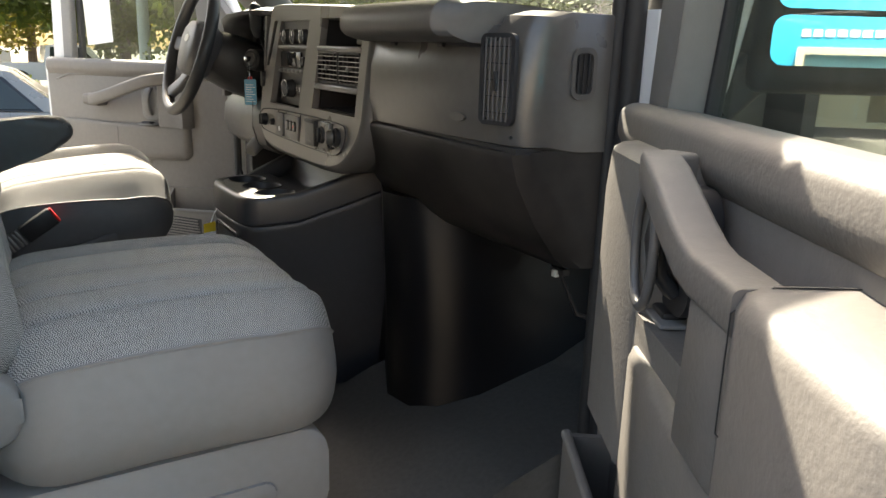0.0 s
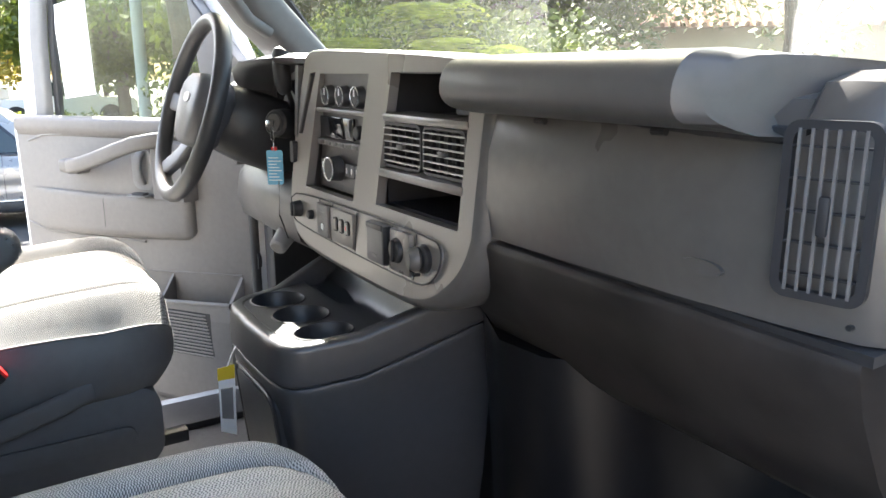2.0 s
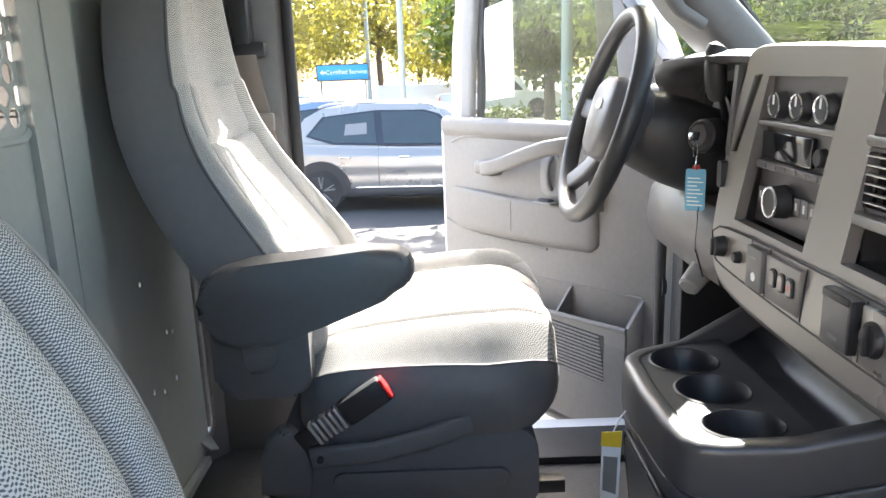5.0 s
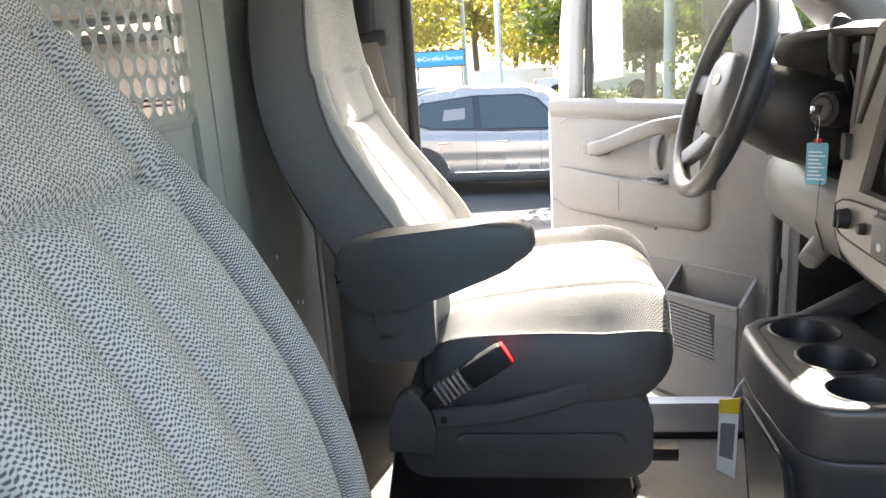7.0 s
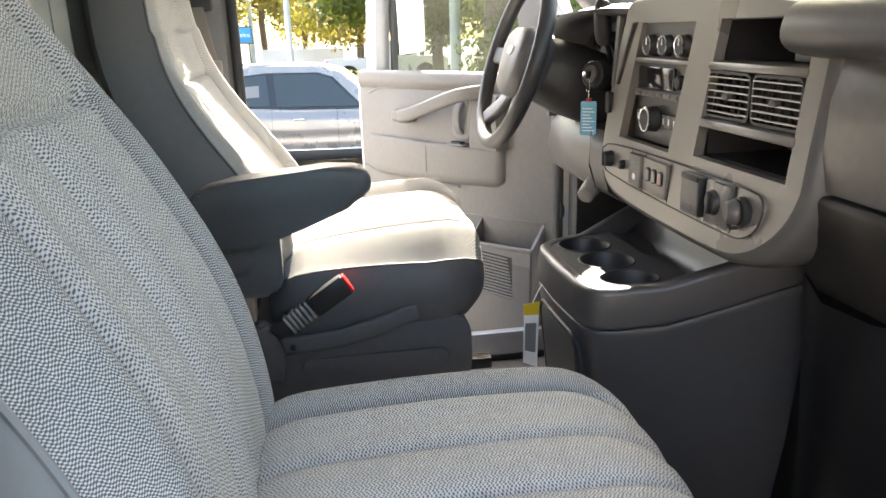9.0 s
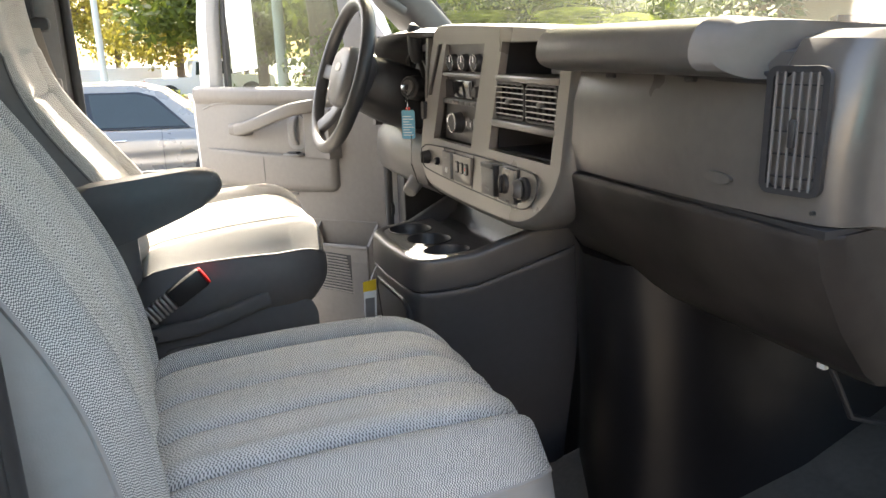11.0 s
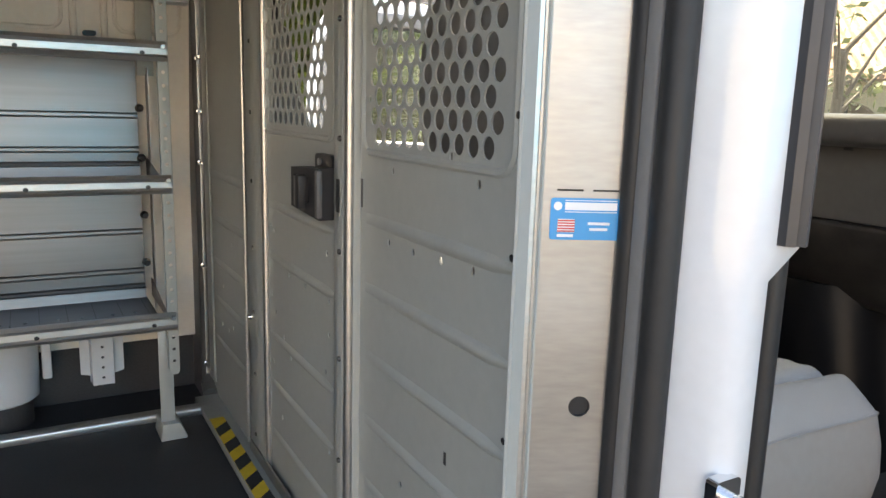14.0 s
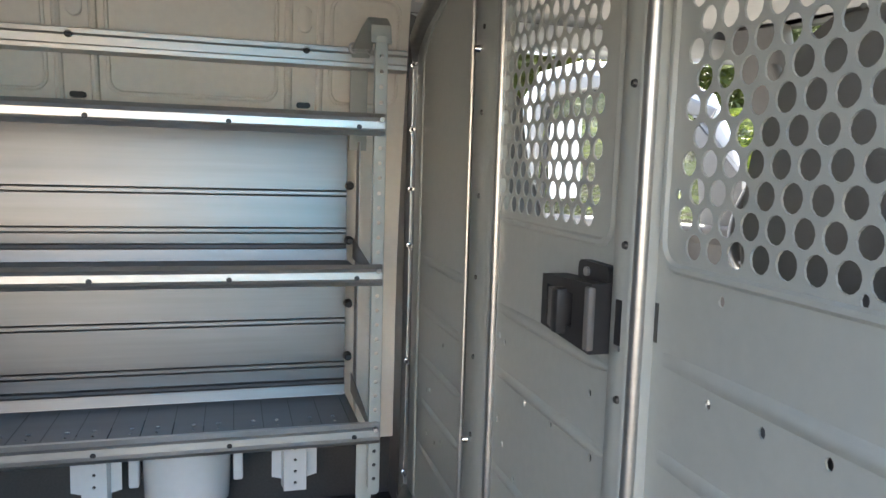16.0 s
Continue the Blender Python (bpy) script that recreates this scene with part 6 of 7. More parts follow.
    P("door_stop", cyl((0.812, -0.03, 1.412), (0.838, -0.03, 1.412), 0.012, seg=16), M_RIM)
    P("latch", box((0.826, -0.09, 1.08), (0.838, -0.03, 1.16), 0.004), M_RIM)
    return th, m


DD, PD = radians(54), radians(60)                 # how far the doors stand open
OD = (0.742, 2.76, 0)
front_door(OD, (-math.cos(DD), math.sin(DD)), (-math.sin(DD), -math.cos(DD)), 1, "open driver's door with beige plastic trim and white frame")
front_door((0.774, 0.715, 0), (-math.cos(PD), -math.sin(PD)), (-math.sin(PD), math.cos(PD)), -1, "open passenger door with beige plastic trim and white frame")
PDM = Matrix(((-math.cos(PD), -math.sin(PD), 0, 0.774), (-math.sin(PD), math.cos(PD), 0, 0.715), (0, 0, 1, 0), (0, 0, 0, 1)))
# paper stuck inside the driver's window
DDM = Matrix(((-math.cos(DD), -math.sin(DD), 0, OD[0]), (math.sin(DD), -math.cos(DD), 0, OD[1]), (0, 0, 1, 0), (0, 0, 0, 1)))
solid("window_sheet", prism([(0.685, 1.86), (0.545, 1.885), (0.540, 1.585), (0.672, 1.57)], "xz", -0.088, -0.0865), M_PAPER, "white paper sheet stuck to the driver's window", "paper", xf=DDM)

# side mirror outside the passenger window
mr = thing("side_mirror", (1.0, 0.45, 1.55), "black door mirror with two panes", "mirror")
def mp(name, bm, material, lab=""):
    return part(name, bm, material, mr, lab, 35, xf=PDM)
mp("housing", box((-0.07, -0.44, 1.550), (0.028, -0.142, 1.92), 0.02, 3), M_BLACK)
mp("main_glass", prism(rrect(-0.425, -0.158, 1.656, 1.90, 0.02), "yz", 0.028, 0.0315), M_MIRROR)
mp("wide_glass", prism(rrect(-0.425, -0.158, 1.586, 1.648, 0.018), "yz", 0.028, 0.0315), M_MIRROR)
mp("mount_arm", bar_path([(-0.02, -0.16, 1.58), (-0.02, -0.11, 1.53)], 0.05, 0.06, 0.01), M_BLACK)

# ---- shelving in the cargo space ----
rk = thing("cargo_shelving", (-1.2, 2.32, 0.8), "galvanised steel cargo shelving with three open shelves", "shelving")
XE, YF, YB = -0.480, 2.180, 2.475


for x in (XE, -2.05):
    bm = B()
    post = holed(rrect(x - 0.011, x + 0.013, 0.985, 1.945, 0.010), [ring2(x + 0.001, 1.02 + 0.0305 * k, 0.0045, 8) for k in range(30)], "xz", YF - 0.002, YF + 0.001)
    pf = part("front_post", post, M_PART, rk, smooth=0)
    part("post_edge", bar_path([(x + 0.012, YF + 0.012, 1.0), (x + 0.012, YF + 0.012, 1.945)], 0.003, 0.028, 0.001, up=(0, 1, 0)), M_PART, pf)
    part("post_edge", bar_path([(x - 0.010, YF + 0.008, 1.0), (x - 0.010, YF + 0.008, 1.945)], 0.003, 0.018, 0.001, up=(0, 1, 0)), M_PART, pf)
    part("top_bend", bar_path([(x, YF, 1.93), (x, YF + 0.010, 1.965), (x, YF + 0.045, 1.985), (x, YF + 0.12, 1.978), (x, YB - 0.05, 1.955), (x, YB - 0.03, 1.925), (x, YB - 0.018, 1.88), (x, YB - 0.014, 1.72)], 0.042, 0.006, 0.002, up=(0, 0, 1)), M_PART, pf)
    part("end_panel", box((x + 0.010, YF + 0.02, 1.06), (x + 0.012, YB, 1.72)), M_ZINC, rk) if x < -1 else None
    part("rear_post", holed([(YB - 0.05, 1.02), (YB - 0.002, 1.02), (YB - 0.002, 1.74), (YB - 0.05, 1.74)], [ring2(YB - 0.026, 1.05 + 0.0305 * k, 0.0045, 8) for k in range(22)], "yz", x - 0.0, x + 0.002), M_ZINC, rk, smooth=0)
    lg = part("leg", holed([(YF + 0.045, 0.82), (YF + 0.10, 0.82), (YF + 0.10, 1.10), (YF + 0.045, 1.10)], [ring2(YF + 0.072, z, 0.006, 8) for z in (0.88, 0.94)], "yz", x - 0.004, x + 0.004), M_PART, rk)
    part("leg_flange", box((x - 0.030, YF + 0.042, 0.815), (x + 0.004, YF + 0.046, 1.10), 0.001), M_PART, lg)
    part("foot", prism([(x - 0.036, 0.800), (x + 0.030, 0.800), (x + 0.030, 0.806), (x + 0.012, 0.845), (x - 0.030, 0.845)], "xz", YF + 0.02, YF + 0.12, 0.003), M_PART, lg)

XL = -2.06
for z, name in ((1.768, "top"), (1.462, "middle"), (1.125, "bottom")):
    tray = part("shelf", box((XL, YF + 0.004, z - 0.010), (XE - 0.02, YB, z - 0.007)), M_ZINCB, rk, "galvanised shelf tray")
    prof = [(YF + 0.006, z + 0.020), (YF - 0.010, z + 0.022), (YF - 0.016, z + 0.014), (YF - 0.012, z + 0.006), (YF - 0.012, z - 0.008), (YF - 0.017, z - 0.014), (YF - 0.012, z - 0.022), (YF + 0.006, z - 0.022)]
    lip = part("front_lip", loft([[(XL, y, q) for y, q in prof], [(XE + 0.008, y, q) for y, q in prof]]), M_ZINC, tray, smooth=25)
    for x in (-0.524, -0.775, -1.026, -1.277, -1.528, -1.78):
        part("lip_hole", cyl((x, YF - 0.0115, z - 0.006), (x, YF - 0.0135, z - 0.006), 0.0055, seg=10), M_BLACK, lip)
    part("end_bolt", cyl((XE, YF - 0.010, z + 0.010), (XE, YF - 0.024, z + 0.010), 0.008, 0.005, 10), M_CHROME, lip)
    if z < 1.2:
        bm = B()
        for k in range(24):
            x = -0.55 - 0.062 * k
            for dy, r in ((0.07, 0.006), (0.10, 0.004), (0.13, 0.006)):
                cyl((x + 0.01 * (k % 2), YF + dy, z - 0.0075), (x + 0.01 * (k % 2), YF + dy, z - 0.0060), r, 0.7 * r, 6, bm=bm)
        part("pressed_lances", bm, M_CHROME, tray, smooth=0)
        for k in range(24):
            part("tray_score", box((-0.52 - 0.062 * k, YF + 0.02, z - 0.0073), (-0.518 - 0.062 * k, YB - 0.03, z - 0.0062)), M_RIM, tray)
# folded back panels between the shelves
for zt, g1, g2, k1, zb in ((1.758, 1.615, 1.525, 1.487, 1.452), (1.452, 1.303, 1.193, 1.150, 1.115)):
    prof = [(YB, zt)]
    for g in (g1, g2):                     # two fine pressed lines side by side
        prof += [(YB, g + 0.0085), (YB - 0.0026, g + 0.0060), (YB, g + 0.0035), (YB, g - 0.0035), (YB - 0.0026, g - 0.0060), (YB, g - 0.0085)]
    prof += [(YB, k1 + 0.008), (YB - 0.0045, k1 + 0.004), (YB - 0.0035, k1 - 0.003), (YB - 0.007, k1 - 0.006), (YB - 0.0075, k1 - 0.012), (YB - 0.012, zb)]
    bm = loft([[(XL, y, z) for y, z in prof] + [(XL, y + 0.003, z) for y, z in prof[::-1]], [(XE - 0.022, y, z) for y, z in prof] + [(XE - 0.022, y + 0.003, z) for y, z in prof[::-1]]])
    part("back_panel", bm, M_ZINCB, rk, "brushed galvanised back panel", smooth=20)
    part("end_web", holed([(YF + 0.03, zb + 0.005), (YB, zb + 0.005), (YB, zb + 0.055), (YF + 0.03, zb + 0.018)], [], "yz", XE - 0.006, XE - 0.004), M_ZINCB, rk)
for z in (1.636, 1.505, 1.352, 1.222):
    part("rubber_knob", cyl((XE - 0.020, YB - 0.028, z), (XE - 0.020, YB - 0.052, z), 0.011, 0.008, 14, 0.002), M_BLACK, rk)
for dx in (-0.02, 0.02):
    part("eye_bolt", tube([(XE + dx + 0.008 * math.cos(a), 2.425, 1.953 + 0.011 * math.sin(a)) for a in (radians(24 * k) for k in range(16))], 0.003, 6, caps=False), M_ZINC, rk)

# ---- outside ----
def gz(x, y):
    """The car park falls away beyond the driver's side."""
    if y < 3:
        return 0.0
    return -0.045 * (min(y, 11.0) - 3) - 0.009 * max(0.0, y - 11.0)


bm = B()
xs = [-1500, -400, -120, -50, -25, -10, 0, 3, 7, 11, 25, 50, 120, 400, 1500]
vv = [[bm.verts.new((x, y, gz(x, y))) for y in xs] for x in xs]
for i in range(len(xs) - 1):
    for j in range(len(xs) - 1):
        bm.faces.new((vv[i][j], vv[i + 1][j], vv[i + 1][j + 1], vv[i][j + 1]))
structure("ground", bm, M_ASPH, "sunlit grey asphalt of the car park", "ground")


def leaves(bm, centre, r, n, size, flat=0.8, rng=random):
    for _ in range(n):
        v = Vector((rng.gauss(0, 1), rng.gauss(0, 1), rng.gauss(0, flat)))
        v = v.normalized() * r * rng.random() ** 0.45
        c = Vector(centre) + Vector((v.x, v.y, v.z * flat))
        a = Vector((rng.gauss(0, 1), rng.gauss(0, 1), rng.gauss(0, 1))).normalized()
        b = a.orthogonal().normalized()
        s = size * rng.uniform(0.6, 1.5)
        q = [c + a * s, c + b * s * 0.55, c - a * s * 0.9, c - b * s * 0.55]
        bm.faces.new([bm.verts.new(p) for p in q])


def tree(x, y, h, r, trunk_r, leaf, label, clumps=26, per=110, size=0.16, seed=1, crown_z=0.58, spread=1.0):
    rng = random.Random(seed)
    g = gz(x, y)
    th = thing("tree", (x, y, g), label, "tree")
    bm = B()
    top = Vector((x + rng.uniform(-.4, .4), y + rng.uniform(-.4, .4), g + h * 0.62))
    mid = Vector((x + rng.uniform(-.15, .15), y, g + h * 0.3))
    tube([(x, y, g - 0.1), (x, y, g + 0.3), mid, top], [trunk_r * 1.35, trunk_r, trunk_r * 0.85, trunk_r * 0.5], 10, bm)
    cl = []
    for k in range(clumps):
        a = rng.uniform(0, 2 * math.pi)
        d = r * rng.random() ** 0.6 * spread
        c = Vector((x + d * math.cos(a), y + d * math.sin(a), g + h * crown_z + rng.uniform(-0.27, 0.36) * h * (1 - 0.4 * d / r)))
        cl.append(c)
        if k % 2 == 0:
            s = mid.lerp(top, rng.uniform(0.2, 1))
            tube([s, s.lerp(c, 0.5) + Vector((0, 0, 0.2)), c], [trunk_r * 0.4, trunk_r * 0.22, trunk_r * 0.08], 6, bm)
    part("trunk", bm, M_BARK, th)
    bm = B()
    for c in cl:
        leaves(bm, c, r * rng.uniform(0.26, 0.42), per, size, 0.75, rng)
    part("crown", bm, leaf, th, smooth=0, recalc=False)
    return th


def bush(name, x, y, r, h, leaf, label, n=500, size=0.07, seed=3):
    rng = random.Random(seed)
    bm = B()
    for k in range(7):
        a = rng.uniform(0, 6.28)
        leaves(bm, (x + r * 0.5 * math.cos(a), y + r * 0.5 * math.sin(a), gz(x, y) + h * rng.uniform(0.35, 0.6)), min(r, h) * 0.55, n // 7, size, 0.8, rng)
    return solid(name, bm, leaf, label, "bush", smooth=0, recalc=False)


def wheel_of(parent, x, y, z, r, w, m):
    t = part("wheel", tube([(x, y - w / 2, z), (x, y - w / 2 + 0.02, z), (x, y + w / 2 - 0.02, z), (x, y + w / 2, z)], [r * 0.93, r, r, r * 0.93], 32), M_TYRE, parent, xf=m)
    part("rim", tube([(x, y - w / 2 - 0.004, z), (x, y - w / 2 + 0.03, z)], [r * 0.66, r * 0.70], 32), M_BLACK, t, xf=m)
    for k in range(5):
        a = 2 * math.pi * k / 5 + 0.3
        for da in (-0.16, 0.16):
            part("spoke", bar_path([(x + 0.04 * math.cos(a), y - w / 2 - 0.012, z + 0.04 * math.sin(a)), (x + r * 0.64 * math.cos(a + da), y - w / 2 - 0.012, z + r * 0.64 * math.sin(a + da))], 0.02, 0.03, 0.004, up=(0, 1, 0)), M_KNEE, t, xf=m)


def car(x, y, yaw, paint, label, L=4.3, W=1.77, H=1.61, kind="hatch", category="car", sticker=False):
    """A parked car; its own x runs from tail to nose, its near side is y = 0."""
    m = Matrix.Translation((x, y, gz(x, y))) @ Matrix.Rotation(radians(yaw), 4, "Z")
    th = thing("parked_car", (x, y, gz(x, y)), label, category, "parked cars")
    wr = 0.335 if kind != "pickup" else 0.40
    f, r_ = 0.80 * L, 0.17 * L
    if kind == "pickup":
        body = [(0.0, 0.55), (0.0, 1.15), (0.30 * L, 1.17), (0.62 * L, 1.20), (0.97 * L, 1.15), (1.0 * L, 1.0), (1.0 * L, 0.50), (0.94 * L, 0.40), (0.05 * L, 0.45)]
        cab = [(0.34 * L, 1.17), (0.37 * L, H - 0.05), (0.42 * L, H), (0.60 * L, H), (0.66 * L, H - 0.08), (0.75 * L, 1.2)]
        wins = [[(0.38 * L, 1.25), (0.395 * L, H - 0.1), (0.50 * L, H - 0.08), (0.50 * L, 1.25)], [(0.52 * L, 1.25), (0.52 * L, H - 0.08), (0.60 * L, H - 0.1), (0.69 * L, 1.25)]]
    else:
        body = [(0.02 * L, 0.40), (0.0, 0.62), (0.02 * L, 0.98), (0.07 * L, 1.05), (0.45 * L, 0.97), (0.72 * L, 0.95), (0.92 * L, 0.84), (0.99 * L, 0.68), (1.0 * L, 0.42), (0.92 * L, 0.24), (0.08 * L, 0.24)]
        cab = [(0.035 * L, 1.02), (0.11 * L, H - 0.20), (0.17 * L, H - 0.07), (0.32 * L, H), (0.52 * L, H - 0.02), (0.61 * L, H - 0.12), (0.77 * L, 0.95)]
        wins = [[(0.13 * L, 1.16), (0.185 * L, H - 0.20), (0.36 * L, H - 0.13), (0.37 * L, 1.03), (0.22 * L, 1.05)], [(0.395 * L, 1.02), (0.385 * L, H - 0.13), (0.53 * L, H - 0.14), (0.58 * L, H - 0.20), (0.68 * L, 1.0)]]
    def side_solid(pts, inset0, inset1, zmin, zmax, bev):
        rings = []
        for q in (0.0, 0.04, 0.2, 0.5, 0.8, 0.96, 1.0):
            e = (0.0 if 0.1 < q < 0.9 else 0.03)
            rings.append([(px, W * q, pz) for px, pz in pts])
        bm = loft(rings)
        for v in bm.verts:                 # tumblehome and rounded plan
            k = max(0.0, (v.co.z - zmin) / max(0.01, zmax - zmin))
            c = (v.co.y - W / 2) / (W / 2)
            ins = inset0 + (inset1 - inset0) * k
            nose = 0.10 * max(0, abs(v.co.x / L - 0.5) * 2 - 0.72) / 0.28
            v.co.y = W / 2 + c * (W / 2 - ins - nose)
        return bm
    part("body", side_solid(body, 0.0, 0.05, 0.4, 1.05, 0.02), paint, th, xf=m, smooth=28)
    if kind != "pickup":                   # bowed flank with a shoulder and a crease above the sill
        rows = []
        for i in range(41):
            px = L * (0.03 + 0.94 * i / 40)
            up_ = [p for p in body[1:8]]
            top = max(0.62, next((a[1] + (b[1] - a[1]) * (px - a[0]) / (b[0] - a[0]) for a, b in zip(up_, up_[1:]) if a[0] <= px <= b[0]), 0.9))
            nose = 0.10 * max(0, abs(px / L - 0.5) * 2 - 0.72) / 0.28
            row = []
            for j in range(13):
                q = j / 12
                pz = 0.30 + (top - 0.30) * q
                out = 0.016 + 0.042 * math.sin(math.pi * min(1.0, q * 1.05)) + 0.016 * math.exp(-((q - 0.80) / 0.07) ** 2) - 0.018 * math.exp(-((q - 0.36 - 0.10 * i / 40) / 0.10) ** 2)
                row.append((px, 0.05 * q + nose - out, pz))
            rows.append(row)
        part("flank", loft(rows, caps=False, closed=False), paint, th, xf=m, smooth=60)
        for wx in (r_, f):
            ring = [(wx + (wr + d) * math.cos(a), wr + (wr + d) * math.sin(a)) for d, flip in ((0.115, 1), (0.045, -1)) for a in ([math.pi * k / 16 for k in range(17)][::flip])]
            part("arch_cladding", prism(ring, "xz", -0.066, 0.02), M_BLACK, th, xf=m)
        part("sill_cladding", box((r_ + wr, -0.052, 0.24), (f - wr, 0.05, 0.37), 0.015), M_BLACK, th, xf=m)
    part("cabin", side_solid(cab, 0.06, 0.24, 1.0, H, 0.02), paint, th, xf=m, smooth=28)
    def on_side(pts, d):
        bm = B()
        def yy(z):
            k = max(0.0, (z - 1.0) / (H - 1.0))
            return 0.06 + 0.18 * k - d
        vs = [bm.verts.new((px, yy(pz), pz)) for px, pz in pts]
        vb = [bm.verts.new((px, yy(pz) + 0.02, pz)) for px, pz in pts]
        bm.faces.new(vs); bm.faces.new(vb[::-1])
        for i in range(len(vs)):
            j = (i + 1) % len(vs)
            bm.faces.new((vs[i], vs[j], vb[j], vb[i]))
        return bm
    allw = [wins[0][0], *wins[0][1:3], *wins[1][1:5], *wins[0][3:]] if kind != "pickup" else None
    if allw:
        ctr = Vector((sum(p[0] for p in allw) / len(allw), sum(p[1] for p in allw) / len(allw)))
        part("window_surround", on_side([(ctr.x + (px - ctr.x) * 1.05, ctr.y + (pz - ctr.y) * 1.12) for px, pz in allw], 0.012), M_GLOSSB, th, xf=m)
    for k, w in enumerate(wins):
        pane = part("side_window", on_side(w, 0.022), M_CARG, th, xf=m)
        if k == 0 and sticker:
            part("price_sheet", on_side([(0.255 * L, 1.15), (0.26 * L, 1.31), (0.335 * L, 1.33), (0.335 * L, 1.165)], 0.026), M_TRIMG, pane, "pale price sheet behind the glass", xf=m)
    for wx in (r_, f):
        arch = [(wx + (wr + 0.07) * math.cos(a), wr + (wr + 0.07) * math.sin(a)) for a in (math.pi * k / 14 for k in range(15))]
        part("wheel_arch", prism(arch + [(wx - wr, 0.25), (wx + wr, 0.25)], "xz", -0.060 if kind != "pickup" else -0.012, 0.10), M_BLACK, th, xf=m)
        wheel_of(th, wx, 0.045 if kind != "pickup" else 0.085, wr, wr, 0.22, m)
        part("far_wheel", tube([(wx, W - 0.20, wr), (wx, W, wr)], wr, 24), M_TYRE, th, xf=m)
    if kind != "pickup":
        part("sill", box((r_ + wr + 0.06, -0.008, 0.22), (f - wr - 0.06, 0.1, 0.36), 0.01), M_BLACK, th, xf=m)
        part("chrome_strip", box((r_ + wr + 0.2, -0.060, 0.368), (f - wr - 0.1, 0.01, 0.388), 0.003), M_CHROME, th, xf=m)
        for hx in (0.24 * L, 0.45 * L):
            part("door_handle", box((hx, -0.070, 0.820), (hx + 0.17, -0.02, 0.848), 0.010), M_CHROME, th, xf=m)
        for dx in (0.375 * L, 0.60 * L):
            part("door_gap", loft([[(dx, 0.05 * q - 0.0175 - 0.042 * math.sin(math.pi * min(1.0, q * 1.05)) - 0.016 * math.exp(-((q - 0.80) / 0.07) ** 2), 0.30 + 0.68 * q), (dx + 0.006, 0.05 * q - 0.0175 - 0.042 * math.sin(math.pi * min(1.0, q * 1.05)) - 0.016 * math.exp(-((q - 0.80) / 0.07) ** 2), 0.30 + 0.68 * q), (dx + 0.006, 0.03, 0.30 + 0.68 * q), (dx, 0.03, 0.30 + 0.68 * q)] for q in (j / 10 for j in range(1, 11))]), M_BLACK, th, xf=m)
        part("tail_light", prism([(0.005 * L, 0.86), (0.005 * L, 0.96), (0.055 * L, 0.95), (0.05 * L, 0.90)], "xz", -0.03, 0.30), M_RED, th, xf=m)
        part("roof_rail", bar_path([(0.16 * L, 0.26, H - 0.05), (0.20 * L, 0.25, H + 0.0), (0.5 * L, 0.25, H + 0.025), (0.57 * L, 0.26, H - 0.06)], 0.03, 0.03, 0.008), M_SILV, th, xf=m)
    else:
        part("bumper", box((0.985 * L, 0.05, 0.45), (1.02 * L, W - 0.05, 0.72), 0.02), M_CHROME, th, xf=m)
        part("tail_light", box((-0.01, 0.02, 0.85), (0.03, 0.12, 1.1), 0.01), M_RED, th, xf=m)
    return th


# parked cars beyond the driver's side
car(-2.25, 12.1, -6, M_SILVER, "silver hatchback with a price sheet parked beyond the driver's door", sticker=True)
for k, (x, y, p, lab) in enumerate(((-3.6, 16.0, M_CARB, "dark blue car parked in the row behind"), (-4.6, 19.6, M_CARW, "white car parked in the row behind"), (-5.6, 23.2, M_CARB, "dark car further along the parked row"), (-6.8, 26.0, M_SILVER, "silver car further along the parked row"))):
    car(x, y, -6, p, lab, H=1.55)
car(0.4, 36.0, 4, M_CARW, "white pickup truck passing point beyond the trees", L=5.8, W=1.95, H=1.92, kind="pickup", category="pickup truck")
car(9.0, 44.0, 0, M_CARW, "white car parked far along the street")

# sign on two posts
sgm = Matrix.Translation((-4.3, 38.5, 0))
sg = thing("street_sign", (-4.3, 38.5, gz(0, 38.5)), "blue direction sign with white lettering on two posts", "sign")
part("board", box((-1.25, -0.05, 1.42), (1.25, 0.05, 2.12), 0.02), M_BLUE, sg, xf=sgm)
for lo, hi in (((-1.31, -0.06, 1.36), (1.31, 0.06, 1.42)), ((-1.31, -0.06, 2.12), (1.31, 0.06, 2.18)), ((-1.31, -0.06, 1.42), (-1.25, 0.06, 2.12)), ((1.25, -0.06, 1.42), (1.31, 0.06, 2.12))):
    part("border", box(lo, hi), M_RIM, sg, xf=sgm)
for x in (-1.1, 1.1):
    part("post", box((x - 0.04, -0.04, -0.8), (x + 0.04, 0.04, 1.4)), M_RIM, sg, xf=sgm)
text_mesh("Certified Service", 0.30, M_INKW, sgm @ Matrix.Translation((0.17, -0.058, 1.78)) @ Matrix.Rotation(radians(90), 4, "X"), sg)
part("arrow", prism([(-1.12, 1.78), (-0.98, 1.90), (-0.98, 1.82), (-0.86, 1.82), (-0.86, 1.74), (-0.98, 1.74), (-0.98, 1.66)], "xz", -0.056, -0.051), M_INKW, sg, xf=sgm)

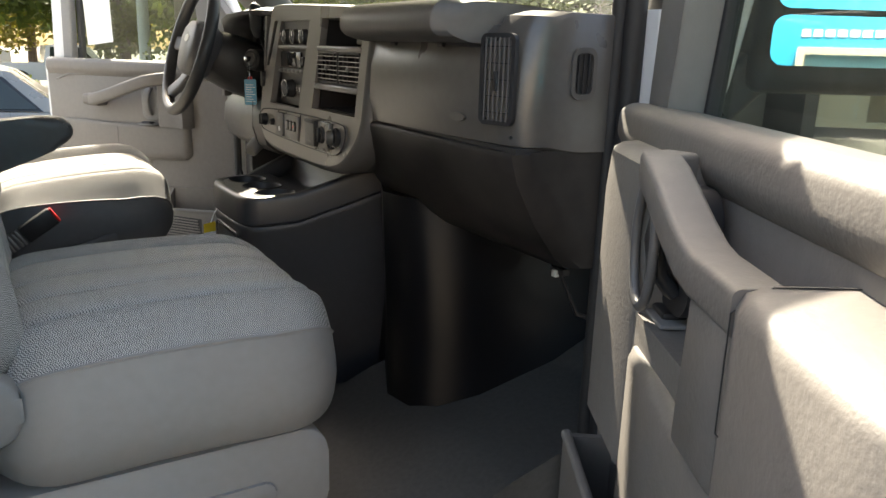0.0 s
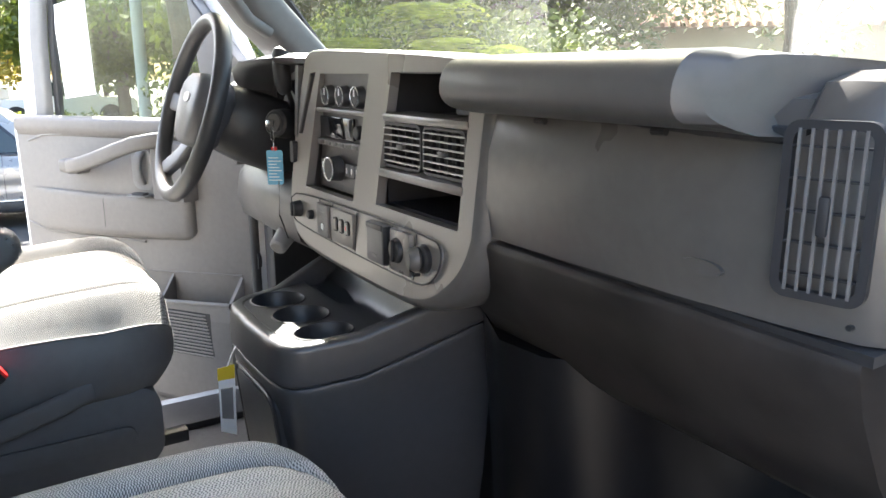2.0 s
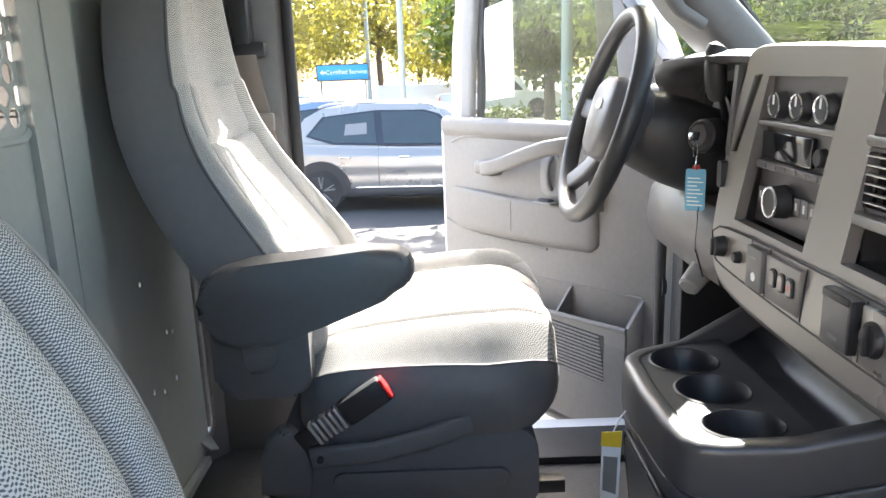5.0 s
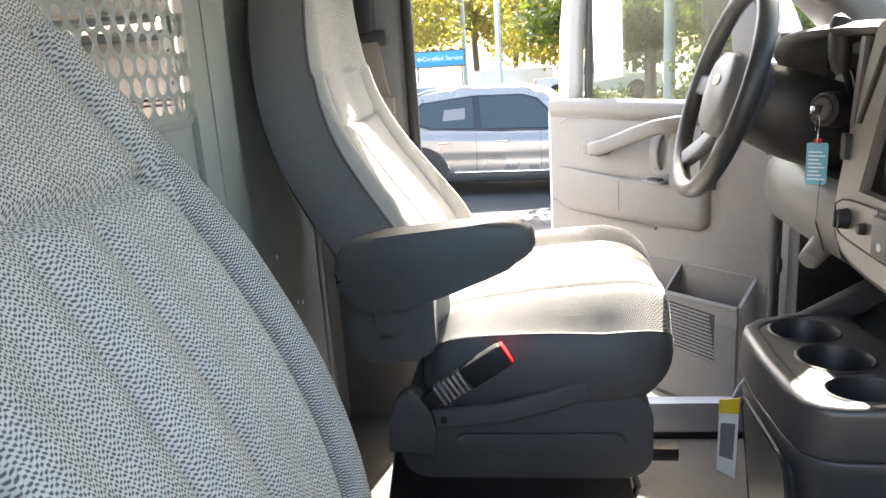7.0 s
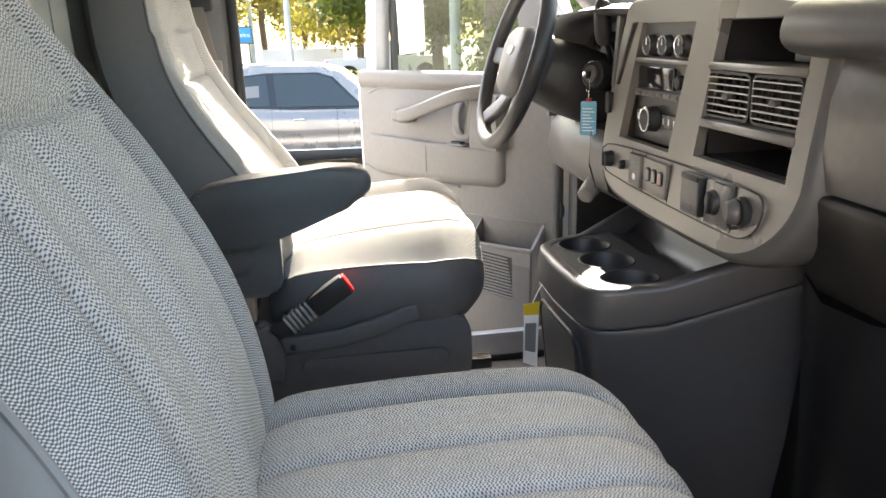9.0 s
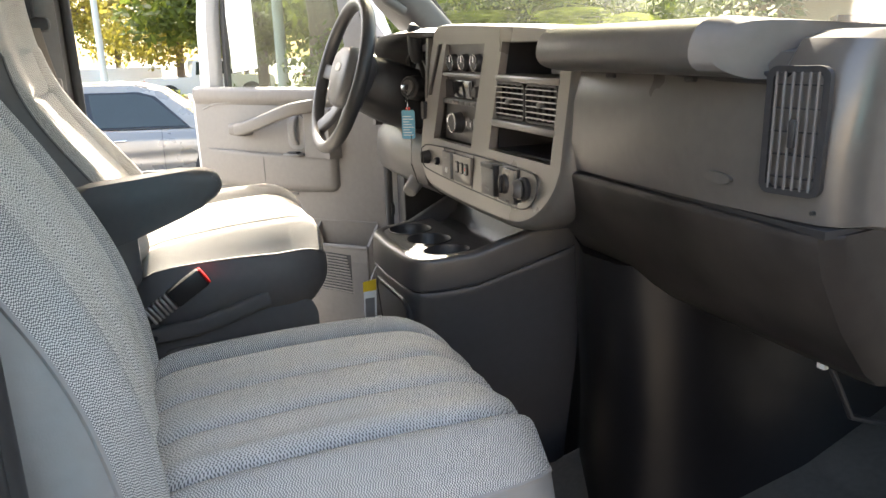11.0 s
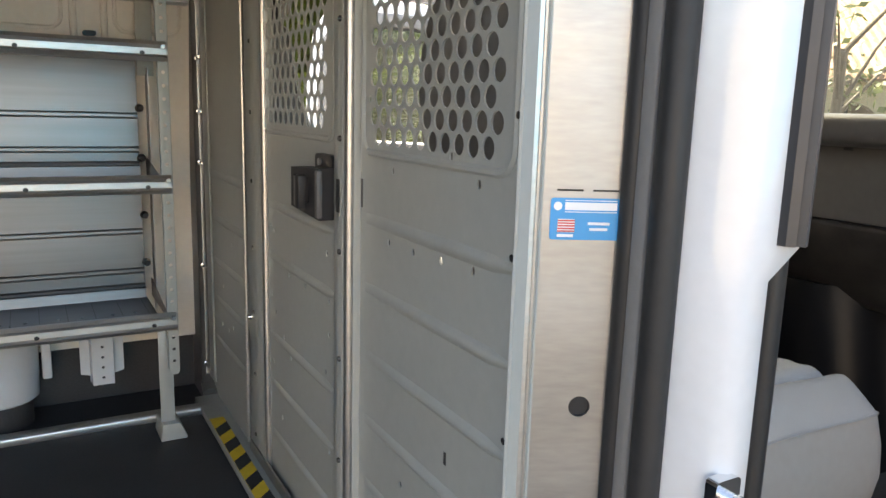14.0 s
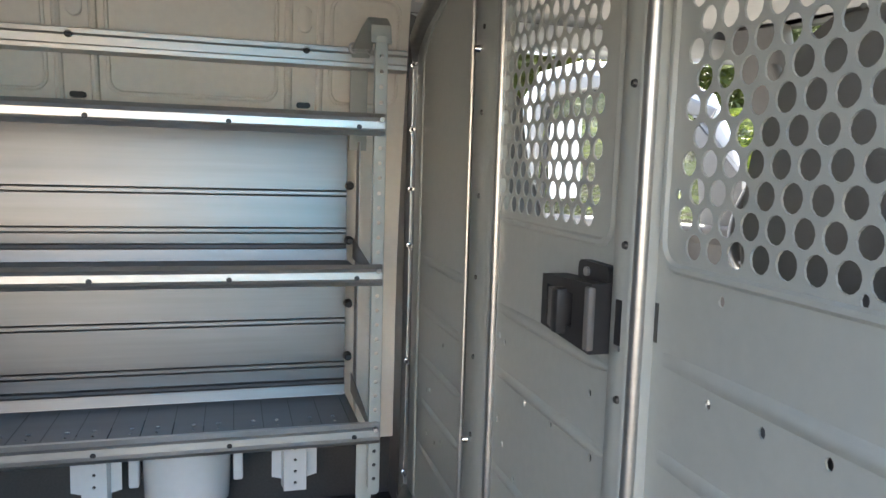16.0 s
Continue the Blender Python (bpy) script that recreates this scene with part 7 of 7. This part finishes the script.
# light poles
for x, y, r, h in ((-0.75, 24.0, 0.10, 9.0), (3.05, 17.0, 0.13, 8.0), (-3.5, 44.0, 0.14, 10.0)):
    th = thing("light_pole", (x, y, gz(x, y)), "pale grey steel light pole in the car park", "light pole", "light poles")
    part("shaft", tube([(x, y, gz(x, y)), (x, y, gz(x, y) + h)], [r, r * 0.7], 14), M_POLE, th)
    part("base", cyl((x, y, gz(x, y)), (x, y, gz(x, y) + 0.5), r * 2.0, seg=20, bev=0.03), M_CONC, th)
# white boundary wall
structure("wall_boundary", box((-3.2, 46, -1.2), (1.5, 46.4, 0.95), 0.03), M_CARW, "long white boundary wall beyond the car park", "wall")
hs_ = thing("far_house", (-12.0, 58.0, gz(0, 58)), "beige house with a red tiled roof beyond the car park", "building")
part("wall", box((-15.0, 56.0, -1.2), (-9.9, 61.0, 2.9), 0.03), M_STUC, hs_)
rf_ = part("roof", prism([(-15.5, 2.9), (-9.5, 2.9), (-10.6, 4.0), (-14.4, 4.0)], "xz", 55.6, 61.4), M_TILE, hs_)
part("fascia", box((-15.5, 55.55, 2.72), (-9.5, 55.70, 2.92)), M_RED, rf_, "dark red fascia board")
# yellow kerb and planting strip
structure("kerb", box((-0.5, 7.75, -0.35), (2.4, 7.95, -0.08), 0.02), M_YEL, "yellow painted concrete wheel stop", "kerb")
structure("planting_strip", box((-40, 29, -0.9), (40, 32.5, -0.46), 0.05), M_GRASS, "strip of grass between car park and street", "grass")
for k in range(9):
    bush("bush", -4 + 2.4 * k, 30.5 + (k % 2), 1.0, 0.9, M_LEAF, "low clipped green bush in the planting strip", 400, 0.09, 30 + k)

# trees beyond the driver's side
for x, y, h, r, leaf, s in ((-8.5, 42, 11, 4.5, M_LEAFY, 1), (-3.2, 50, 11, 4.8, M_LEAFY, 2), (-14, 40, 10, 4.2, M_LEAF, 3), (4.2, 27, 8.5, 3.8, M_LEAF, 4), (2.2, 41, 9, 4, M_LEAFY, 5), (8.5, 33, 9, 4.2, M_LEAFY, 6), (13, 42, 10, 5, M_LEAF, 7), (19, 38, 9, 4.6, M_LEAFY, 8), (26, 44, 10, 5.0, M_LEAF, 9), (-22, 46, 11, 5, M_LEAFY, 10), (-1, 60, 11, 6, M_LEAF, 11), (8, 60, 11, 6, M_LEAFY, 12), (-12, 62, 11, 6, M_LEAFY, 13)):
    tree(x, y, h, r, 0.22, leaf, "street tree with yellowing green leaves", 34, 380, 0.14, s, 0.5)
tree(3.3, 14.2, 8.6, 3.5, 0.30, M_LEAF, "broad shade tree with a stout trunk", 46, 210, 0.15, 21, 0.78)

# ahead of the windscreen: palms and shrubs, then a tiled building with arches
def palm(x, y, h, n, L, seed):
    rng = random.Random(seed)
    g = gz(x, y)
    th = thing("palm", (x, y, g), "palm with arching green fronds", "palm tree", "palms ahead of the van")
    part("trunk", tube([(x, y, g - 0.1), (x, y, g + h)], [0.16, 0.12], 10), M_BARK, th)
    bm = B()
    for k in range(n):
        a = 2 * math.pi * k / n + rng.uniform(-0.2, 0.2)
        el = rng.uniform(0.1, 1.25)
        p = Vector((x, y, g + h))
        d = Vector((math.cos(a) * math.cos(el), math.sin(a) * math.cos(el), math.sin(el)))
        for j in range(14):
            t = j / 13
            side = Vector((-math.sin(a), math.cos(a), 0))
            q = p + d * (L * 0.5 * t) * 2 + Vector((0, 0, -0.75 * L * t * t))
            ll = 0.42 * math.sin(math.pi * min(1, t * 0.9 + 0.1)) + 0.05
            for s in (-1, 1):
                tip = q + side * (s * ll) + d * 0.15 + Vector((0, 0, -0.12))
                bm.faces.new([bm.verts.new(v) for v in (q, q + d * 0.05, tip)])
    part("fronds", bm, M_PALM, th, smooth=0, recalc=False)


for k, (r_, a, h, L) in enumerate(((8.5, 50.5, 0.7, 0.9), (9.5, 54, 1.6, 1.5), (9.0, 58, 1.7, 1.6), (8.5, 62.5, 1.5, 1.5), (10.0, 66, 1.8, 1.6), (11.5, 60, 2.4, 1.7), (11.0, 52, 1.8, 1.5), (12.0, 70, 2.2, 1.6))):
    palm(r_ * math.cos(radians(a)), r_ * math.sin(radians(a)), h, 22, L, 50 + k)
rngb = random.Random(9)
for k in range(20):
    a, r_ = radians(51 + 1.15 * k + rngb.uniform(-.5, .5)), rngb.uniform(11, 15)
    bush("shrub", r_ * math.cos(a), r_ * math.sin(a), 1.6, rngb.uniform(3.0, 4.2), M_LEAF if k % 3 else M_PALM, "tall green shrub ahead of the van", 4200, 0.055, 70 + k)
for a, r_, h, w, s in ((53, 20, 8, 3.6, 31), (60, 19, 8, 4.0, 33), (67, 18, 8, 3.6, 34), (73, 21, 8, 4, 35), (50, 25, 9, 4.5, 36), (57, 24, 9, 4.5, 37), (63, 25, 9, 4.5, 38)):
    tree(r_ * math.cos(radians(a)), r_ * math.sin(radians(a)), h, w, 0.22, M_LEAF, "broad green tree behind the planting", 36, 420, 0.11, s, 0.5)
tree(14.6, 10.4, 5.6, 2.0, 0.15, M_LEAF, "small open tree in front of the tiled building", 14, 34, 0.12, 32, 0.66)

BM = Matrix.Translation((17.0, 18.6, 0)) @ Matrix.Rotation(radians(46), 4, "Z")     # its own x runs away from the van, y to the left along its front
bl = thing("tiled_building", (17.0, 18.6, -0.3), "cream stucco building with arches and a clay tile roof", "building")
holes = []
for k in range(9):
    y = -3.0 - 3.1 * k
    holes.append([(y - 0.85, -0.2)] + [(y + 0.85 * -math.cos(a), 1.35 + 0.85 * math.sin(a)) for a in (math.pi * q / 12 for q in range(13))] + [(y + 0.85, -0.2)])
part("arcade_wall", holed([(-32, -0.6), (-0.6, -0.6), (-0.6, 2.95), (-32, 2.95)], holes, "yz", 0, 0.35), M_STUC, bl, smooth=0, xf=BM)
part("rear_wall", box((3.0, -32, -0.6), (3.3, -0.6, 2.95)), M_STUC, bl, xf=BM)
part("end_wall", box((0.35, -0.9, -0.6), (12, -0.6, 2.95)), M_STUC, bl, xf=BM)
for k in range(9):
    y = -3.0 - 3.1 * k
    w = part("window", box((2.96, y - 0.6, 0.9), (3.02, y + 0.6, 2.2)), M_CARG, bl, xf=BM)
    part("frame", box((2.94, y - 0.02, 0.9), (2.97, y + 0.02, 2.2)), M_INKW, w, xf=BM)
E0, RZ, RX = -0.7, 6.6, 7.0                     # eaves, ridge height and depth
bm = B()
vs = [bm.verts.new(p) for p in ((E0, 0.1, 2.9), (E0, -33, 2.9), (RX, -33, RZ), (RX, -5.6, RZ), (14.7, 0.1, 2.9), (14.7, -33, 2.9))]
for q in ((0, 1, 2, 3), (0, 3, 4), (4, 3, 2, 5), (0, 4, 5, 1), (1, 5, 2)):
    bm.faces.new([vs[i] for i in q])
rf = part("roof", bm, M_TILE, bl, smooth=0, xf=BM)
bm = B()
for k in range(108):
    y = -0.3 - 0.3 * k
    f = min(1.0, -y / 5.6)
    tube([(E0 - 0.05, y, 2.95), (E0 + (RX - E0) * f, y, 2.95 + (RZ - 2.9) * f)], [0.085, 0.08], 6, bm)
part("tile_rows", bm, M_TILE, rf, xf=BM, kind="stuff")

# behind the camera: a cream wall added across the drive for warm bounce, which the bare steel mirrors
structure("wall_across", box((-24, -13.4, 0), (-1.9, -13.0, 4.6), 0.03), M_STUCDIM, "plain cream stucco wall added across the drive for reflections", "wall")

# showroom front ahead of the passenger side, seen in the door mirror
FBM = Matrix.Translation((0.5, -22, 0)) @ Matrix.Rotation(radians(90), 4, "Z")
fb = thing("blue_fronted_building", (0.5, -22, 0), "blue fronted showroom with a pale framed entrance", "building")
part("front", box((-1.0, -3.2, 0), (0, 2.4, 4.5), 0.05), M_FASC, fb, xf=FBM)
part("entrance_frame", holed([(-1.9, 0), (1.1, 0), (1.1, 1.95), (-1.9, 1.95)], [[(-1.7, 0.01), (0.9, 0.01), (0.9, 1.76), (-1.7, 1.76)]], "yz", 0.0, 0.5), M_CONC, fb, smooth=0, xf=FBM)
part("entrance_door", box((0.01, -1.7, 0), (0.06, 0.9, 1.76)), M_TAG, fb, xf=FBM)
for k in range(9):
    part("sign_bar", box((0.01, 0.85 - 0.30 * k, 2.24), (0.08, 1.07 - 0.30 * k, 2.42)), M_INKW, fb, xf=FBM)
